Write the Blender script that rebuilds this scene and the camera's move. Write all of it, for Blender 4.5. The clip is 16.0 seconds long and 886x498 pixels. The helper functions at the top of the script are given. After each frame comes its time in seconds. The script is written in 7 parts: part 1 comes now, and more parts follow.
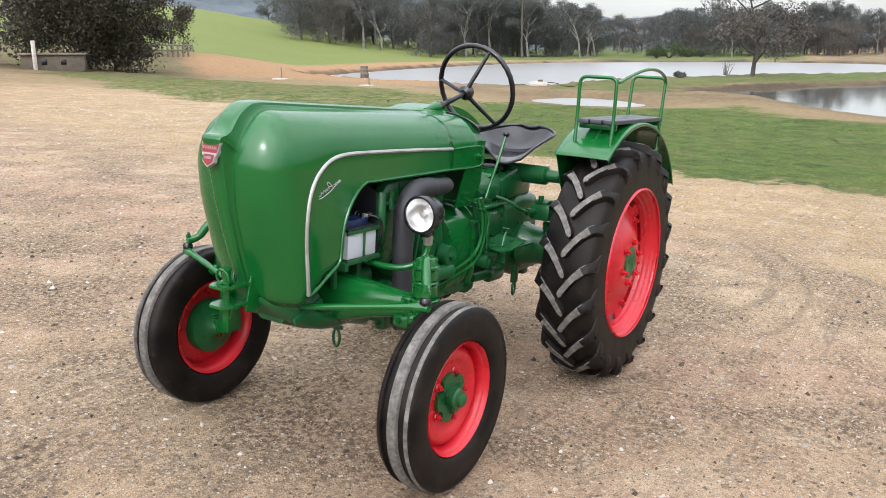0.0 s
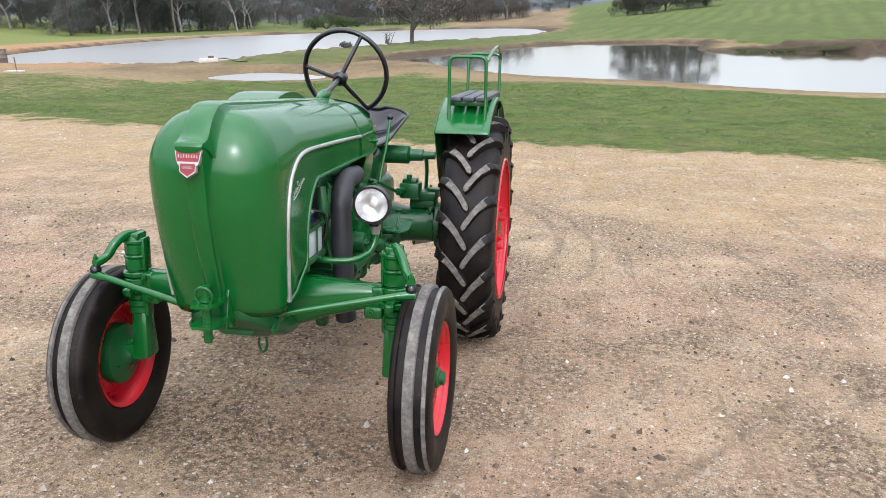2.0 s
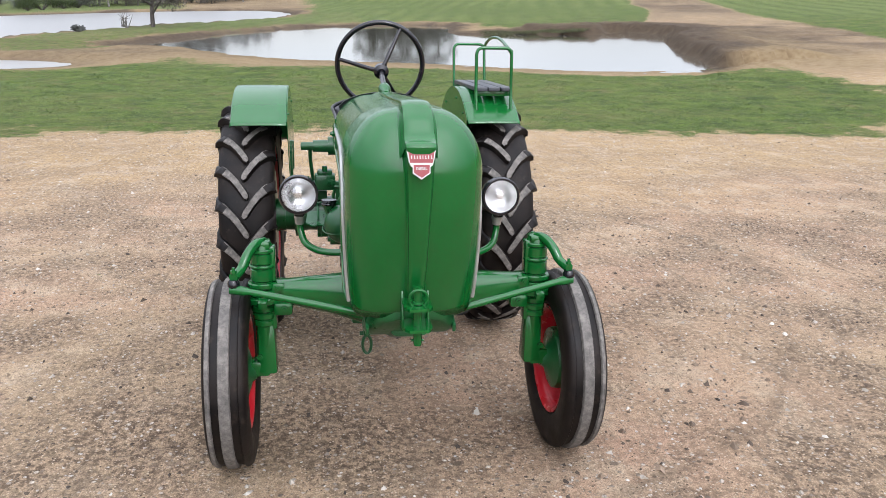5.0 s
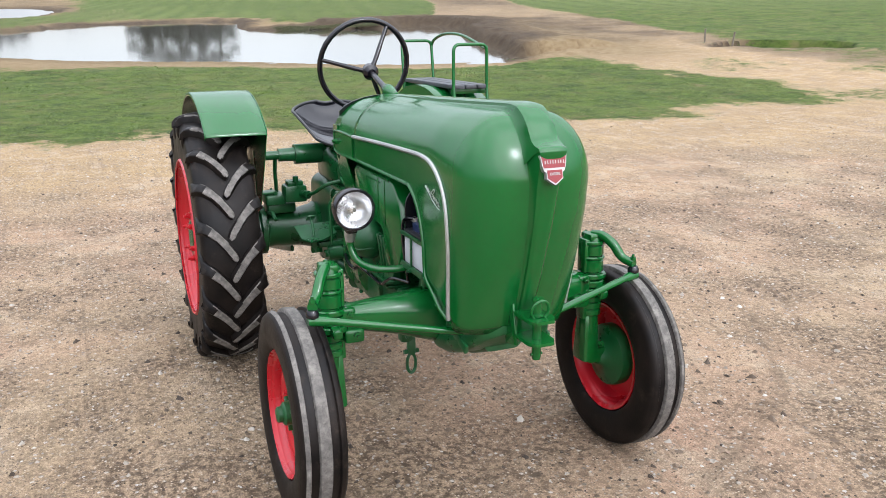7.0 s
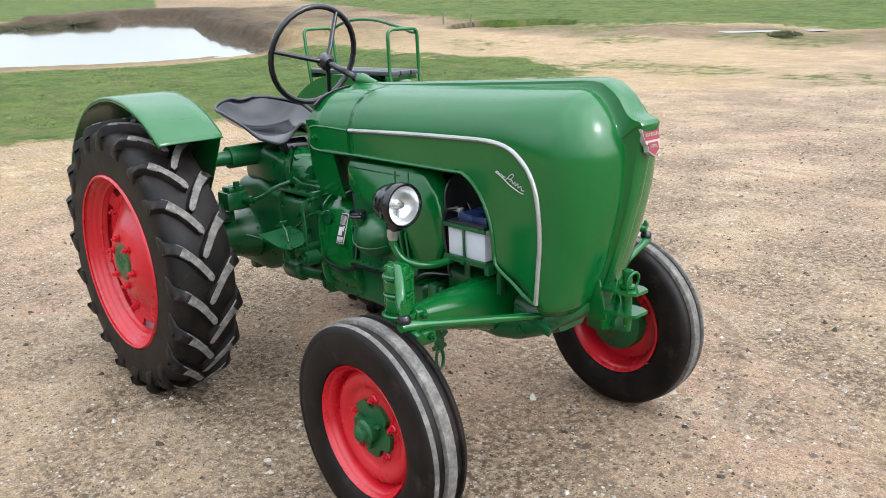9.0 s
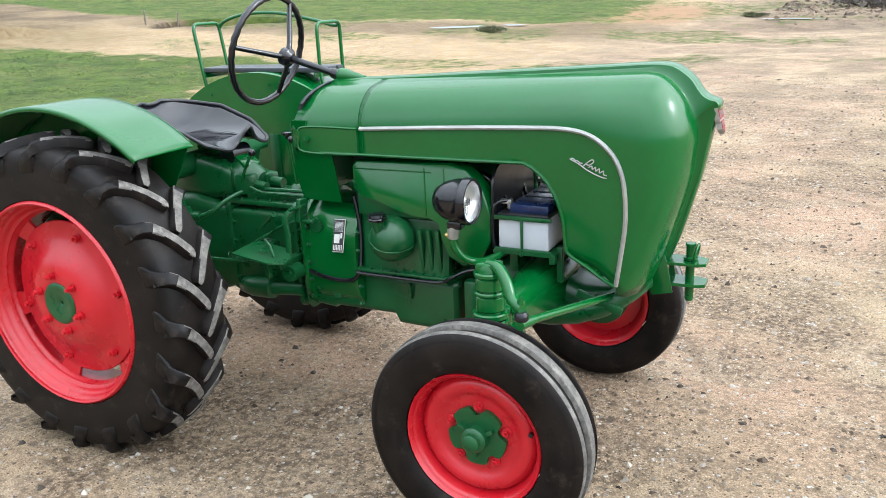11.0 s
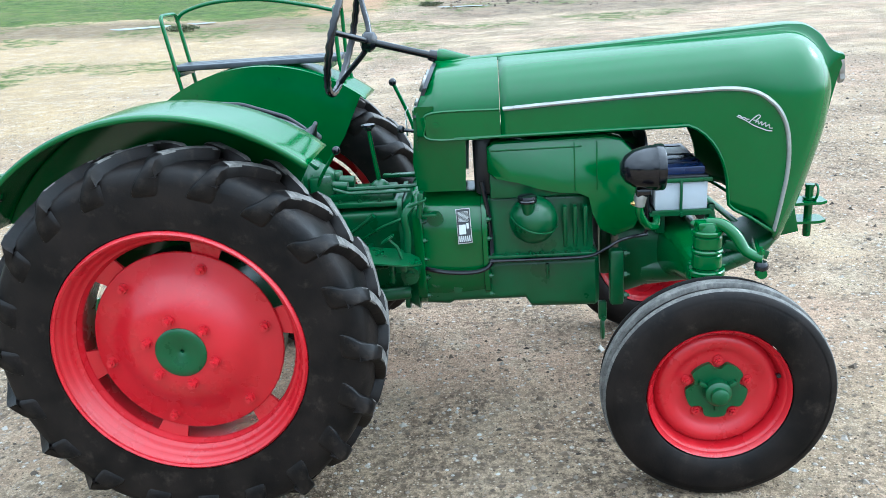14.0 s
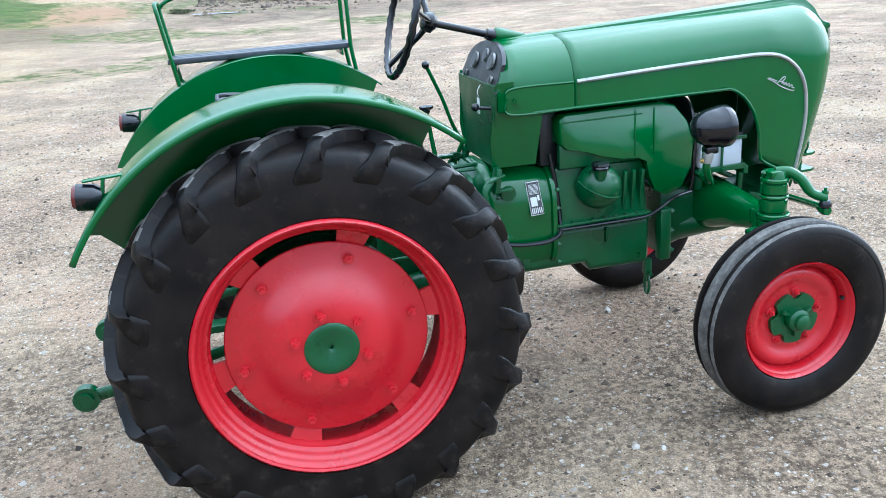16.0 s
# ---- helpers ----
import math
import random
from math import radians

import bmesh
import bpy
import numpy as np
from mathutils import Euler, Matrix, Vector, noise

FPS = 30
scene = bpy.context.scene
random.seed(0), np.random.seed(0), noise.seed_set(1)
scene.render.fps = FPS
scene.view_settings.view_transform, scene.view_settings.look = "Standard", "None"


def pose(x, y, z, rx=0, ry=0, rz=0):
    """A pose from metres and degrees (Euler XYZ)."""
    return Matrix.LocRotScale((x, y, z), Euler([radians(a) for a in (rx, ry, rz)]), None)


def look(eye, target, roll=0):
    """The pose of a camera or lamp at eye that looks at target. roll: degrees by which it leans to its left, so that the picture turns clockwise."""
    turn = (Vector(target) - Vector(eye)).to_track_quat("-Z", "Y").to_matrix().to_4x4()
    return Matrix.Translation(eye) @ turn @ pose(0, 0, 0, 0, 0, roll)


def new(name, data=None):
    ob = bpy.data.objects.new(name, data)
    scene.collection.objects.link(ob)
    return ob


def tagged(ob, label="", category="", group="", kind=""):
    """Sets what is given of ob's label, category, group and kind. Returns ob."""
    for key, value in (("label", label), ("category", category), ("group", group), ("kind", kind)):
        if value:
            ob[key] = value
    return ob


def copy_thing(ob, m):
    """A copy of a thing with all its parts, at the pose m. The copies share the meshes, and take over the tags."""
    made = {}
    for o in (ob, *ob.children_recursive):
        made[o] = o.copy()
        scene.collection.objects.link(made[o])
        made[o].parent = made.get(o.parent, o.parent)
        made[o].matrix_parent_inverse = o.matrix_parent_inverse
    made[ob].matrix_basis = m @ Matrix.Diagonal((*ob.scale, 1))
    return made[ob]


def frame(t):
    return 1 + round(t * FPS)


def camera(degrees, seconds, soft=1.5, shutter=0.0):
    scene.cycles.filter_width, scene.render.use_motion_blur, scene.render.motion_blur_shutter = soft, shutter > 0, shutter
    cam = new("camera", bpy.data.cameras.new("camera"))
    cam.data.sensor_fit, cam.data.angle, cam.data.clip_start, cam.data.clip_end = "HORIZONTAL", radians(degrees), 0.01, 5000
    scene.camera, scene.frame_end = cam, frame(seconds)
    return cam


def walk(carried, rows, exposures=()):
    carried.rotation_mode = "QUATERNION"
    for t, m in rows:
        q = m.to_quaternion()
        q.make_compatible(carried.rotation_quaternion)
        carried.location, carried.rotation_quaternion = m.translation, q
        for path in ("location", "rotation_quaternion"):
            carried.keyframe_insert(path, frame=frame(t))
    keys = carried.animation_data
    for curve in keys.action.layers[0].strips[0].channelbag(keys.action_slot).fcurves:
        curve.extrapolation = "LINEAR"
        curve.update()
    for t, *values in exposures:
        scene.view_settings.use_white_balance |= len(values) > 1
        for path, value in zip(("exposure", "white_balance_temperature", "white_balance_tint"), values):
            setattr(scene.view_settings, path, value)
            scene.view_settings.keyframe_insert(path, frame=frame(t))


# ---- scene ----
# The tractor stands at the origin: x ahead of it, y to its left, z square to the yard, which
# falls by 3.6 degrees towards the ponds.
cam = camera(56.7, 16.0, 0.85)
METRES, EYE = 8.52, 1.5417
FALL = radians(140)
SLOPE = Matrix.Rotation(radians(3.6), 4, Vector((-math.sin(FALL), math.cos(FALL), 0)))
STAND = SLOPE @ pose(0, -0.006, 0, 0, 0, 121.7) @ Matrix.Translation((-0.3287, -4.517, EYE))
ROWS = [
    (0.0, 0.0, 0.0, 0.0, 0.7, -12.79, -3.1),
    (0.5, -0.0269, 0.0045, 0.0008, -5.51, -13.36, -3.64),
    (1.0, -0.0631, 0.0039, 0.0017, -12.68, -13.64, -3.04),
    (1.5, -0.0912, 0.0098, 0.001, -17.35, -13.73, -2.13),
    (2.0, -0.1197, 0.016, 0.0019, -22.42, -13.79, -0.94),
    (2.5, -0.1549, 0.0208, 0.0009, -28.45, -13.67, -0.64),
    (3.0, -0.1781, 0.0328, 0.0018, -31.72, -12.81, -0.7),
    (3.5, -0.1991, 0.0477, 0.0038, -33.42, -12.26, -0.04),
    (4.0, -0.2327, 0.0563, 0.0036, -36.76, -12.94, -0.16),
    (4.5, -0.2536, 0.0754, 0.0039, -38.53, -14.05, -0.6),
    (7.0, -0.3321, 0.1935, 0.0053, -55.02, -14.97, 0.27),
    (7.5, -0.3518, 0.2191, 0.0045, -60.68, -15.58, 0.55),
    (8.0, -0.3633, 0.2438, 0.0048, -64.96, -16.28, 1.13),
    (8.5, -0.3674, 0.2726, 0.0045, -68.47, -16.17, 2.68),
    (9.0, -0.3746, 0.3059, 0.0055, -73.77, -16.15, 2.38),
    (11.5, -0.3672, 0.468, 0.0082, -98.94, -17.27, 2.64),
    (12.0, -0.3548, 0.4952, 0.0085, -102.79, -17.41, 2.53),
    (12.5, -0.3517, 0.5258, 0.008, -107.32, -18.57, 2.55),
    (13.0, -0.3465, 0.5593, 0.0099, -110.99, -19.97, 2.63),
    (13.5, -0.3312, 0.5865, 0.0089, -114.17, -19.27, 3.68),
    (14.0, -0.314, 0.6161, 0.0096, -118.41, -18.73, 3.95),
    (14.5, -0.298, 0.6512, 0.0091, -122.85, -19.35, 3.65),
    (15.0, -0.2698, 0.6706, 0.0071, -125.81, -18.74, 4.14),
    (15.5, -0.2507, 0.6915, 0.008, -130.97, -18.41, 4.2),
    (16.0, -0.238, 0.7275, 0.0084, -136.57, -19.51, 4.06),
]
walk(cam, [(t, STAND @ pose(METRES * x, METRES * y, METRES * z, 90 + pitch, roll, yaw)) for t, x, y, z, yaw, pitch, roll in ROWS],
     [(0.0, 1.28, 6700, 13), (2.5, 1.17, 6500, 14), (3.5, 1.09, 6450, 15), (4.5, 1.13, 6500, 16), (7.0, 1.28, 6500, 14), (9.0, 1.41, 6400, 10), (11.5, 1.63, 6250, 6), (12.5, 1.68, 5950, 2), (14.0, 1.70, 5350, -1), (16.0, 1.62, 5250, 4)])

# ---- light: bright, thinly overcast sky ----
SUN_AZ, SUN_EL = radians(14), radians(36)
world = bpy.data.worlds.new("sky")
scene.world = world
world.use_nodes = True
wn = world.node_tree.nodes
sky = wn.new("ShaderNodeTexSky")
sky.sky_type = "NISHITA"
sky.sun_disc = False
sky.sun_elevation = SUN_EL
sky.sun_rotation = math.pi / 2 - SUN_AZ
sky.dust_density = 1.5
# cloud cover, three times as bright overhead as at the horizon, over the thin blue behind it
wl = world.node_tree.links
wl.new(sky.outputs[0], wn["Background"].inputs[0])
wn["Background"].inputs[1].default_value = 0.02
way = wn.new("ShaderNodeTexCoord")
xyz = wn.new("ShaderNodeSeparateXYZ")
wl.new(way.outputs["Generated"], xyz.inputs[0])
climb = wn.new("ShaderNodeMapRange")
climb.inputs["To Min"].default_value, climb.inputs["To Max"].default_value = 0.2, 1.35
wl.new(xyz.outputs["Z"], climb.inputs["Value"])
billow = wn.new("ShaderNodeTexNoise")
billow.inputs["Scale"].default_value, billow.inputs["Detail"].default_value = 2.2, 5.0
wl.new(way.outputs["Generated"], billow.inputs["Vector"])
thick = wn.new("ShaderNodeMapRange")
for key, v in (("From Min", 0.3), ("From Max", 0.7), ("To Min", 0.72), ("To Max", 1.28)):
    thick.inputs[key].default_value = v
wl.new(billow.outputs["Fac"], thick.inputs["Value"])
both = wn.new("ShaderNodeMath")
both.operation = "MULTIPLY"
wl.new(climb.outputs[0], both.inputs[0])
wl.new(thick.outputs[0], both.inputs[1])
# the glow of the sun behind thin cloud
toward = wn.new("ShaderNodeVectorMath")
toward.operation = "DOT_PRODUCT"
toward.inputs[1].default_value = (math.cos(SUN_AZ) * math.cos(SUN_EL), math.sin(SUN_AZ) * math.cos(SUN_EL), math.sin(SUN_EL))
wl.new(way.outputs["Generated"], toward.inputs[0])
level = both.outputs[0]
for sharp, gain in ((3.0, 0.8), (90.0, 3.0), (600.0, 22.0)):
    up = wn.new("ShaderNodeMath")
    up.operation, up.use_clamp = "MAXIMUM", True
    wl.new(toward.outputs["Value"], up.inputs[0])
    up.inputs[1].default_value = 0.0
    power = wn.new("ShaderNodeMath")
    power.operation = "POWER"
    wl.new(up.outputs[0], power.inputs[0])
    power.inputs[1].default_value = sharp
    add = wn.new("ShaderNodeMath")
    add.operation = "MULTIPLY_ADD"
    wl.new(power.outputs[0], add.inputs[0])
    add.inputs[1].default_value = gain
    wl.new(level, add.inputs[2])
    level = add.outputs[0]
cloud = wn.new("ShaderNodeBackground")
cloud.inputs[0].default_value = (0.9, 0.96, 1.04, 1)
wl.new(level, cloud.inputs[1])
total = wn.new("ShaderNodeAddShader")
wl.new(wn["Background"].outputs[0], total.inputs[0])
wl.new(cloud.outputs[0], total.inputs[1])
wl.new(total.outputs[0], wn["World Output"].inputs[0])
sun = new("sun", bpy.data.lights.new("sun", "SUN"))
sun.data.energy = 0.35
sun.data.angle = radians(70)
sun.data.color = (1.0, 0.96, 0.9)
sun.matrix_world = look((10 * math.cos(SUN_AZ), 10 * math.sin(SUN_AZ), 10 * math.tan(SUN_EL)), (0, 0, 0))
scene.view_settings.exposure = 1.0


# ---- materials ----
def nodes_of(name):
    m = bpy.data.materials.new(name)
    m.use_nodes = True
    n = m.node_tree.nodes
    return m, n, m.node_tree.links, n["Principled BSDF"]


def noise_node(n, l, scale, detail=4.0, rough=0.55, coord=None):
    t = n.new("ShaderNodeTexNoise")
    t.inputs["Scale"].default_value = scale
    t.inputs["Detail"].default_value = detail
    t.inputs["Roughness"].default_value = rough
    if coord is not None:
        l.new(coord, t.inputs["Vector"])
    return t


def ramp(n, l, src, a, b, ca, cb):
    r = n.new("ShaderNodeValToRGB")
    r.color_ramp.elements[0].position, r.color_ramp.elements[1].position = a, b
    r.color_ramp.elements[0].color, r.color_ramp.elements[1].color = (*ca, 1), (*cb, 1)
    l.new(src, r.inputs[0])
    return r


def mixc(n, l, fac, a, b, kind="MIX"):
    x = n.new("ShaderNodeMix")
    x.data_type, x.blend_type = "RGBA", kind
    for sock, v in ((x.inputs[0], fac), (x.inputs[6], a), (x.inputs[7], b)):
        if isinstance(v, (int, float)):
            sock.default_value = v
        elif isinstance(v, tuple):
            sock.default_value = (*v, 1)
        else:
            l.new(v, sock)
    return x.outputs[2]


def surface(name, col, col2, rough, scale=8.0, fine=90.0, metal=0.0, bump=0.1, coat=0.0, dirt=None, dirt_amount=0.5, spread=0.12):
    """Two colours mixed by a broad noise, fine grain in gloss and relief, and dirt that gathers in patches."""
    m, n, l, p = nodes_of(name)
    co = n.new("ShaderNodeTexCoord").outputs["Object"]
    a = noise_node(n, l, scale, 5.0, 0.6, co)
    b = noise_node(n, l, fine, 3.0, 0.6, co)
    c = ramp(n, l, a.outputs["Fac"], 0.35, 0.65, col, col2).outputs[0]
    if dirt:
        d = noise_node(n, l, scale * 2.3, 6.0, 0.7, co)
        mask = ramp(n, l, d.outputs["Fac"], 0.62 - 0.25 * dirt_amount, 0.78 - 0.2 * dirt_amount, (0, 0, 0), (1, 1, 1)).outputs[0]
        fineness = n.new("ShaderNodeMath")
        fineness.operation = "MULTIPLY"
        l.new(mask, fineness.inputs[0])
        l.new(b.outputs["Fac"], fineness.inputs[1])
        c = mixc(n, l, fineness.outputs[0], c, dirt)
    l.new(c, p.inputs["Base Color"])
    rr = n.new("ShaderNodeMapRange")
    rr.inputs["From Min"].default_value, rr.inputs["From Max"].default_value = 0.3, 0.7
    rr.inputs["To Min"].default_value, rr.inputs["To Max"].default_value = max(0.03, rough - spread), min(1.0, rough + spread)
    l.new(b.outputs["Fac"] if scale < 1 else a.outputs["Fac"], rr.inputs["Value"])
    l.new(rr.outputs[0], p.inputs["Roughness"])
    p.inputs["Metallic"].default_value = metal
    p.inputs["Coat Weight"].default_value = coat
    p.inputs["Coat Roughness"].default_value = 0.07
    if bump:
        bp = n.new("ShaderNodeBump")
        bp.inputs["Strength"].default_value = bump
        bp.inputs["Distance"].default_value = 0.002
        l.new(b.outputs["Fac"], bp.inputs["Height"])
        l.new(bp.outputs[0], p.inputs["Normal"])
    return m


GREEN = surface("green_paint", (0.0013, 0.073, 0.0125), (0.0018, 0.085, 0.016), 0.17, 3.0, 140.0, bump=0.03, spread=0.05)
CAST = surface("green_cast", (0.001563, 0.0521, 0.01302), (0.003126, 0.07293, 0.0198), 0.34, 9.0, 160.0, bump=0.14, dirt=(0.02605, 0.03126, 0.01823), dirt_amount=0.25)
RED = surface("red_paint", (0.39, 0.00624, 0.01326), (0.4524, 0.00936, 0.01794), 0.3, 5.0, 120.0, bump=0.05)
RUBBER = surface("black_rubber", (0.0028, 0.0026, 0.0028), (0.0125, 0.009, 0.0073), 0.5, 7.0, 90.0, bump=0.3, dirt=(0.045, 0.034, 0.026), dirt_amount=0.24)
RUBBER.node_tree.nodes["Principled BSDF"].inputs["Specular IOR Level"].default_value = 0.16
WORN = surface("worn_rubber", (0.08, 0.074, 0.067), (0.18, 0.166, 0.149), 0.85, 22.0, 170.0, bump=0.8, dirt=(0.02489, 0.02276, 0.02063), dirt_amount=0.9)
BLACK = surface("black_enamel", (0.003, 0.003, 0.0045), (0.006, 0.006, 0.009), 0.16, 6.0, 120.0, bump=0.03)
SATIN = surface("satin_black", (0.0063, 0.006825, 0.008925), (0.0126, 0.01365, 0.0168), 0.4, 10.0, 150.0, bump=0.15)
LAGGING = surface("dark_pipe", (0.011, 0.011, 0.014), (0.022, 0.023, 0.027), 0.6, 14.0, 120.0, bump=0.5)
SILVER = surface("silver_trim", (0.31, 0.31, 0.3), (0.4, 0.4, 0.388), 0.38, 20.0, 160.0, metal=0.6, bump=0.1)
STEEL = surface("grey_steel", (0.3, 0.3, 0.28), (0.42, 0.41, 0.39), 0.45, 30.0, 160.0, metal=0.8, bump=0.2)
CHROME = surface("reflector", (0.74, 0.75, 0.76), (0.84, 0.84, 0.84), 0.3, 6.0, 60.0, metal=1.0, bump=0.12, spread=0.08)
BADGE_RED = surface("badge_red", (0.165, 0.008, 0.013), (0.2, 0.012, 0.017), 0.35, 20.0, 150.0, bump=0.05)
WHITE = surface("white_plastic", (0.403, 0.429, 0.468), (0.468, 0.4875, 0.5135), 0.45, 8.0, 100.0, bump=0.1)
BLUE = surface("blue_plastic", (0.005, 0.013, 0.052), (0.008, 0.021, 0.08), 0.3, 8.0, 100.0)
BRASS = surface("brass", (0.5, 0.32, 0.1), (0.6, 0.42, 0.16), 0.4, 20.0, 150.0, metal=0.9)
SLAT = surface("dark_slat", (0.021, 0.0238, 0.0294), (0.042, 0.0462, 0.0546), 0.45, 25.0, 200.0, bump=0.4)
AMBER = surface("red_lens", (0.09, 0.012, 0.01), (0.13, 0.018, 0.014), 0.25, 10.0, 90.0)
PLATE = surface("black_plate", (0.012, 0.012, 0.012), (0.02, 0.02, 0.02), 0.4, 30.0, 200.0)
CREAM = surface("white_marking", (0.49, 0.49, 0.462), (0.56, 0.56, 0.532), 0.5, 30.0, 200.0)
GREY_SCREED = surface("weathered_render", (0.066, 0.054, 0.039), (0.108, 0.09, 0.066), 0.9, 3.0, 40.0, bump=0.8)
TIMBER = surface("weathered_timber", (0.0992, 0.0806, 0.062), (0.1674, 0.1426, 0.1178), 0.85, 7.0, 60.0, bump=0.8)
PALE = surface("painted_metal", (0.42, 0.399, 0.364), (0.49, 0.476, 0.448), 0.5, 9.0, 60.0, dirt=(0.21, 0.07, 0.028), dirt_amount=0.7)
BARK = surface("bark", (0.031, 0.02604, 0.02232), (0.0806, 0.0713, 0.062), 0.9, 2.0, 20.0, bump=1.0)
PALE_BARK = surface("pale_bark", (0.085, 0.076, 0.067), (0.2, 0.19, 0.175), 0.85, 1.2, 12.0, bump=1.0)


def glass():
    m, n, l, p = nodes_of("fluted_glass")
    p.inputs["Transmission Weight"].default_value = 1.0
    p.inputs["Roughness"].default_value = 0.14
    p.inputs["IOR"].default_value = 1.35
    co = n.new("ShaderNodeTexCoord").outputs["Object"]
    w = n.new("ShaderNodeTexWave")
    w.bands_direction = "Y"
    w.inputs["Scale"].default_value = 30.0
    l.new(co, w.inputs["Vector"])
    bp = n.new("ShaderNodeBump")
    bp.inputs["Strength"].default_value = 0.3
    bp.inputs["Distance"].default_value = 0.002
    l.new(w.outputs["Fac"], bp.inputs["Height"])
    l.new(bp.outputs[0], p.inputs["Normal"])
    return m


GLASS = glass()


# ---- building helpers ----
def finish(name, bm, material, smooth=40.0):
    me = bpy.data.meshes.new(name)
    bmesh.ops.recalc_face_normals(bm, faces=bm.faces[:])
    bm.to_mesh(me)
    bm.free()
    for m in material if isinstance(material, (list, tuple)) else (material,):
        me.materials.append(m)
    if smooth:
        me.polygons.foreach_set("use_smooth", [True] * len(me.polygons))
        me.set_sharp_from_angle(angle=radians(smooth))
    return me


def part(name, bm, material, parent, label="", at=None, smooth=40.0):
    ob = new(name, finish(name, bm, material, smooth))
    ob.parent = parent
    if at is not None:
        ob.matrix_basis = at
    if label:
        tagged(ob, label)
    return ob


def thing(name, label, category, at=None, group=""):
    ob = new(name)
    ob.empty_display_size = 0.1
    if at is not None:
        ob.matrix_basis = at
    return tagged(ob, label, category, group)


def box(bm, c, size, rot=None, bevel=0.004, taper=None):
    """A bevelled block; taper: scale of its top end in x and y."""
    m = Matrix.Translation(c) @ (rot.to_4x4() if rot else Matrix.Identity(4))
    made = bmesh.ops.create_cube(bm, size=1.0)["verts"]
    for v in made:
        k = taper if taper and v.co.z > 0 else (1, 1)
        v.co = Vector((v.co.x * size[0] * k[0], v.co.y * size[1] * k[1], v.co.z * size[2]))
    if bevel:
        es = {e for v in made for e in v.link_edges}
        made = bmesh.ops.bevel(bm, geom=list(es), offset=min(bevel, min(size) * 0.3), segments=2, affect="EDGES", profile=0.5)["verts"]
    for v in made:
        v.co = m @ v.co
    return bm


def loft(bm, rings, closed=True, caps=True):
    """Skin over rings of equal length."""
    vs = [[bm.verts.new(p) for p in r] for r in rings]
    n = len(vs[0])
    for a, b in zip(vs, vs[1:]):
        for i in range(n if closed else n - 1):
            j = (i + 1) % n
            try:
                bm.faces.new((a[i], a[j], b[j], b[i]))
            except ValueError:
                pass
    if caps and closed:
        bm.faces.new(vs[0][::-1])
        bm.faces.new(vs[-1])
    return vs


def tube(bm, pts, r, seg=10, caps=True, flat=1.0):
    """A round bar along a line of points; r: one radius or one for each point."""
    pts = [Vector(p) for p in pts]
    rs = r if isinstance(r, (list, tuple)) else [r] * len(pts)
    t0 = (pts[1] - pts[0]).normalized()
    up = Vector((0, 0, 1)) if abs(t0.z) < 0.9 else Vector((1, 0, 0))
    side = t0.cross(up).normalized()
    rings = []
    for i, p in enumerate(pts):
        a, b = pts[max(0, i - 1)], pts[min(len(pts) - 1, i + 1)]
        t = (b - a).normalized()
        side = (side - t * side.dot(t)).normalized()
        u = side.cross(t).normalized()
        rings.append([p + rs[i] * (side * math.cos(k * math.tau / seg) * flat + u * math.sin(k * math.tau / seg)) for k in range(seg)])
    loft(bm, rings, True, caps)
    return bm


def curve_pts(pts, n=8):
    """Points on a smooth curve through the given ones."""
    pts = [Vector(p) for p in pts]
    out = []
    for i in range(len(pts) - 1):
        p0, p1, p2, p3 = pts[max(0, i - 1)], pts[i], pts[i + 1], pts[min(len(pts) - 1, i + 2)]
        for k in range(n):
            t = k / n
            out.append(0.5 * (2 * p1 + (p2 - p0) * t + (2 * p0 - 5 * p1 + 4 * p2 - p3) * t * t + (3 * p1 - p0 - 3 * p2 + p3) * t ** 3))
    return out + [pts[-1]]


def lathe(bm, profile, c=(0, 0, 0), axis="y", seg=48, closed=False):
    """Turns a profile of (radius, distance along the axis) round an axis through c."""
    rings = []
    for k in range(seg):
        a = k * math.tau / seg
        row = []
        for r, h in profile:
            p = {"y": (r * math.cos(a), h, r * math.sin(a)), "z": (r * math.cos(a), r * math.sin(a), h), "x": (h, r * math.cos(a), r * math.sin(a))}[axis]
            row.append(Vector(c) + Vector(p))
        rings.append(row)
    vs = [[bm.verts.new(p) for p in r] for r in rings]
    m = len(profile)
    for k in range(seg):
        a, b = vs[k], vs[(k + 1) % seg]
        for i in range(m if closed else m - 1):
            j = (i + 1) % m
            bm.faces.new((a[i], a[j], b[j], b[i]))
    bmesh.ops.remove_doubles(bm, verts=bm.verts[:], dist=1e-5)
    return bm


def rod(bm, a, b, r, r2=None, seg=14):
    tube(bm, [a, b], [r, r if r2 is None else r2], seg)
    return bm


def bolt(bm, c, way, r=0.01, h=0.008):
    """A hexagonal bolt head with a stub."""
    w = Vector(way).normalized()
    c = Vector(c)
    tube(bm, [c, c + w * h], r, 6)
    tube(bm, [c + w * h, c + w * h * 1.8], r * 0.5, 8)
    return bm


def plate(bm, outline, axis, a, b):
    """A flat plate: an outline in the two other axes, from a to b along the axis."""
    def at(u, v, w):
        return {"x": (w, u, v), "y": (u, w, v), "z": (u, v, w)}[axis]
    loft(bm, [[Vector(at(u, v, w)) for u, v in outline] for w in (a, b)])
    return bm


def BM():
    return bmesh.new()


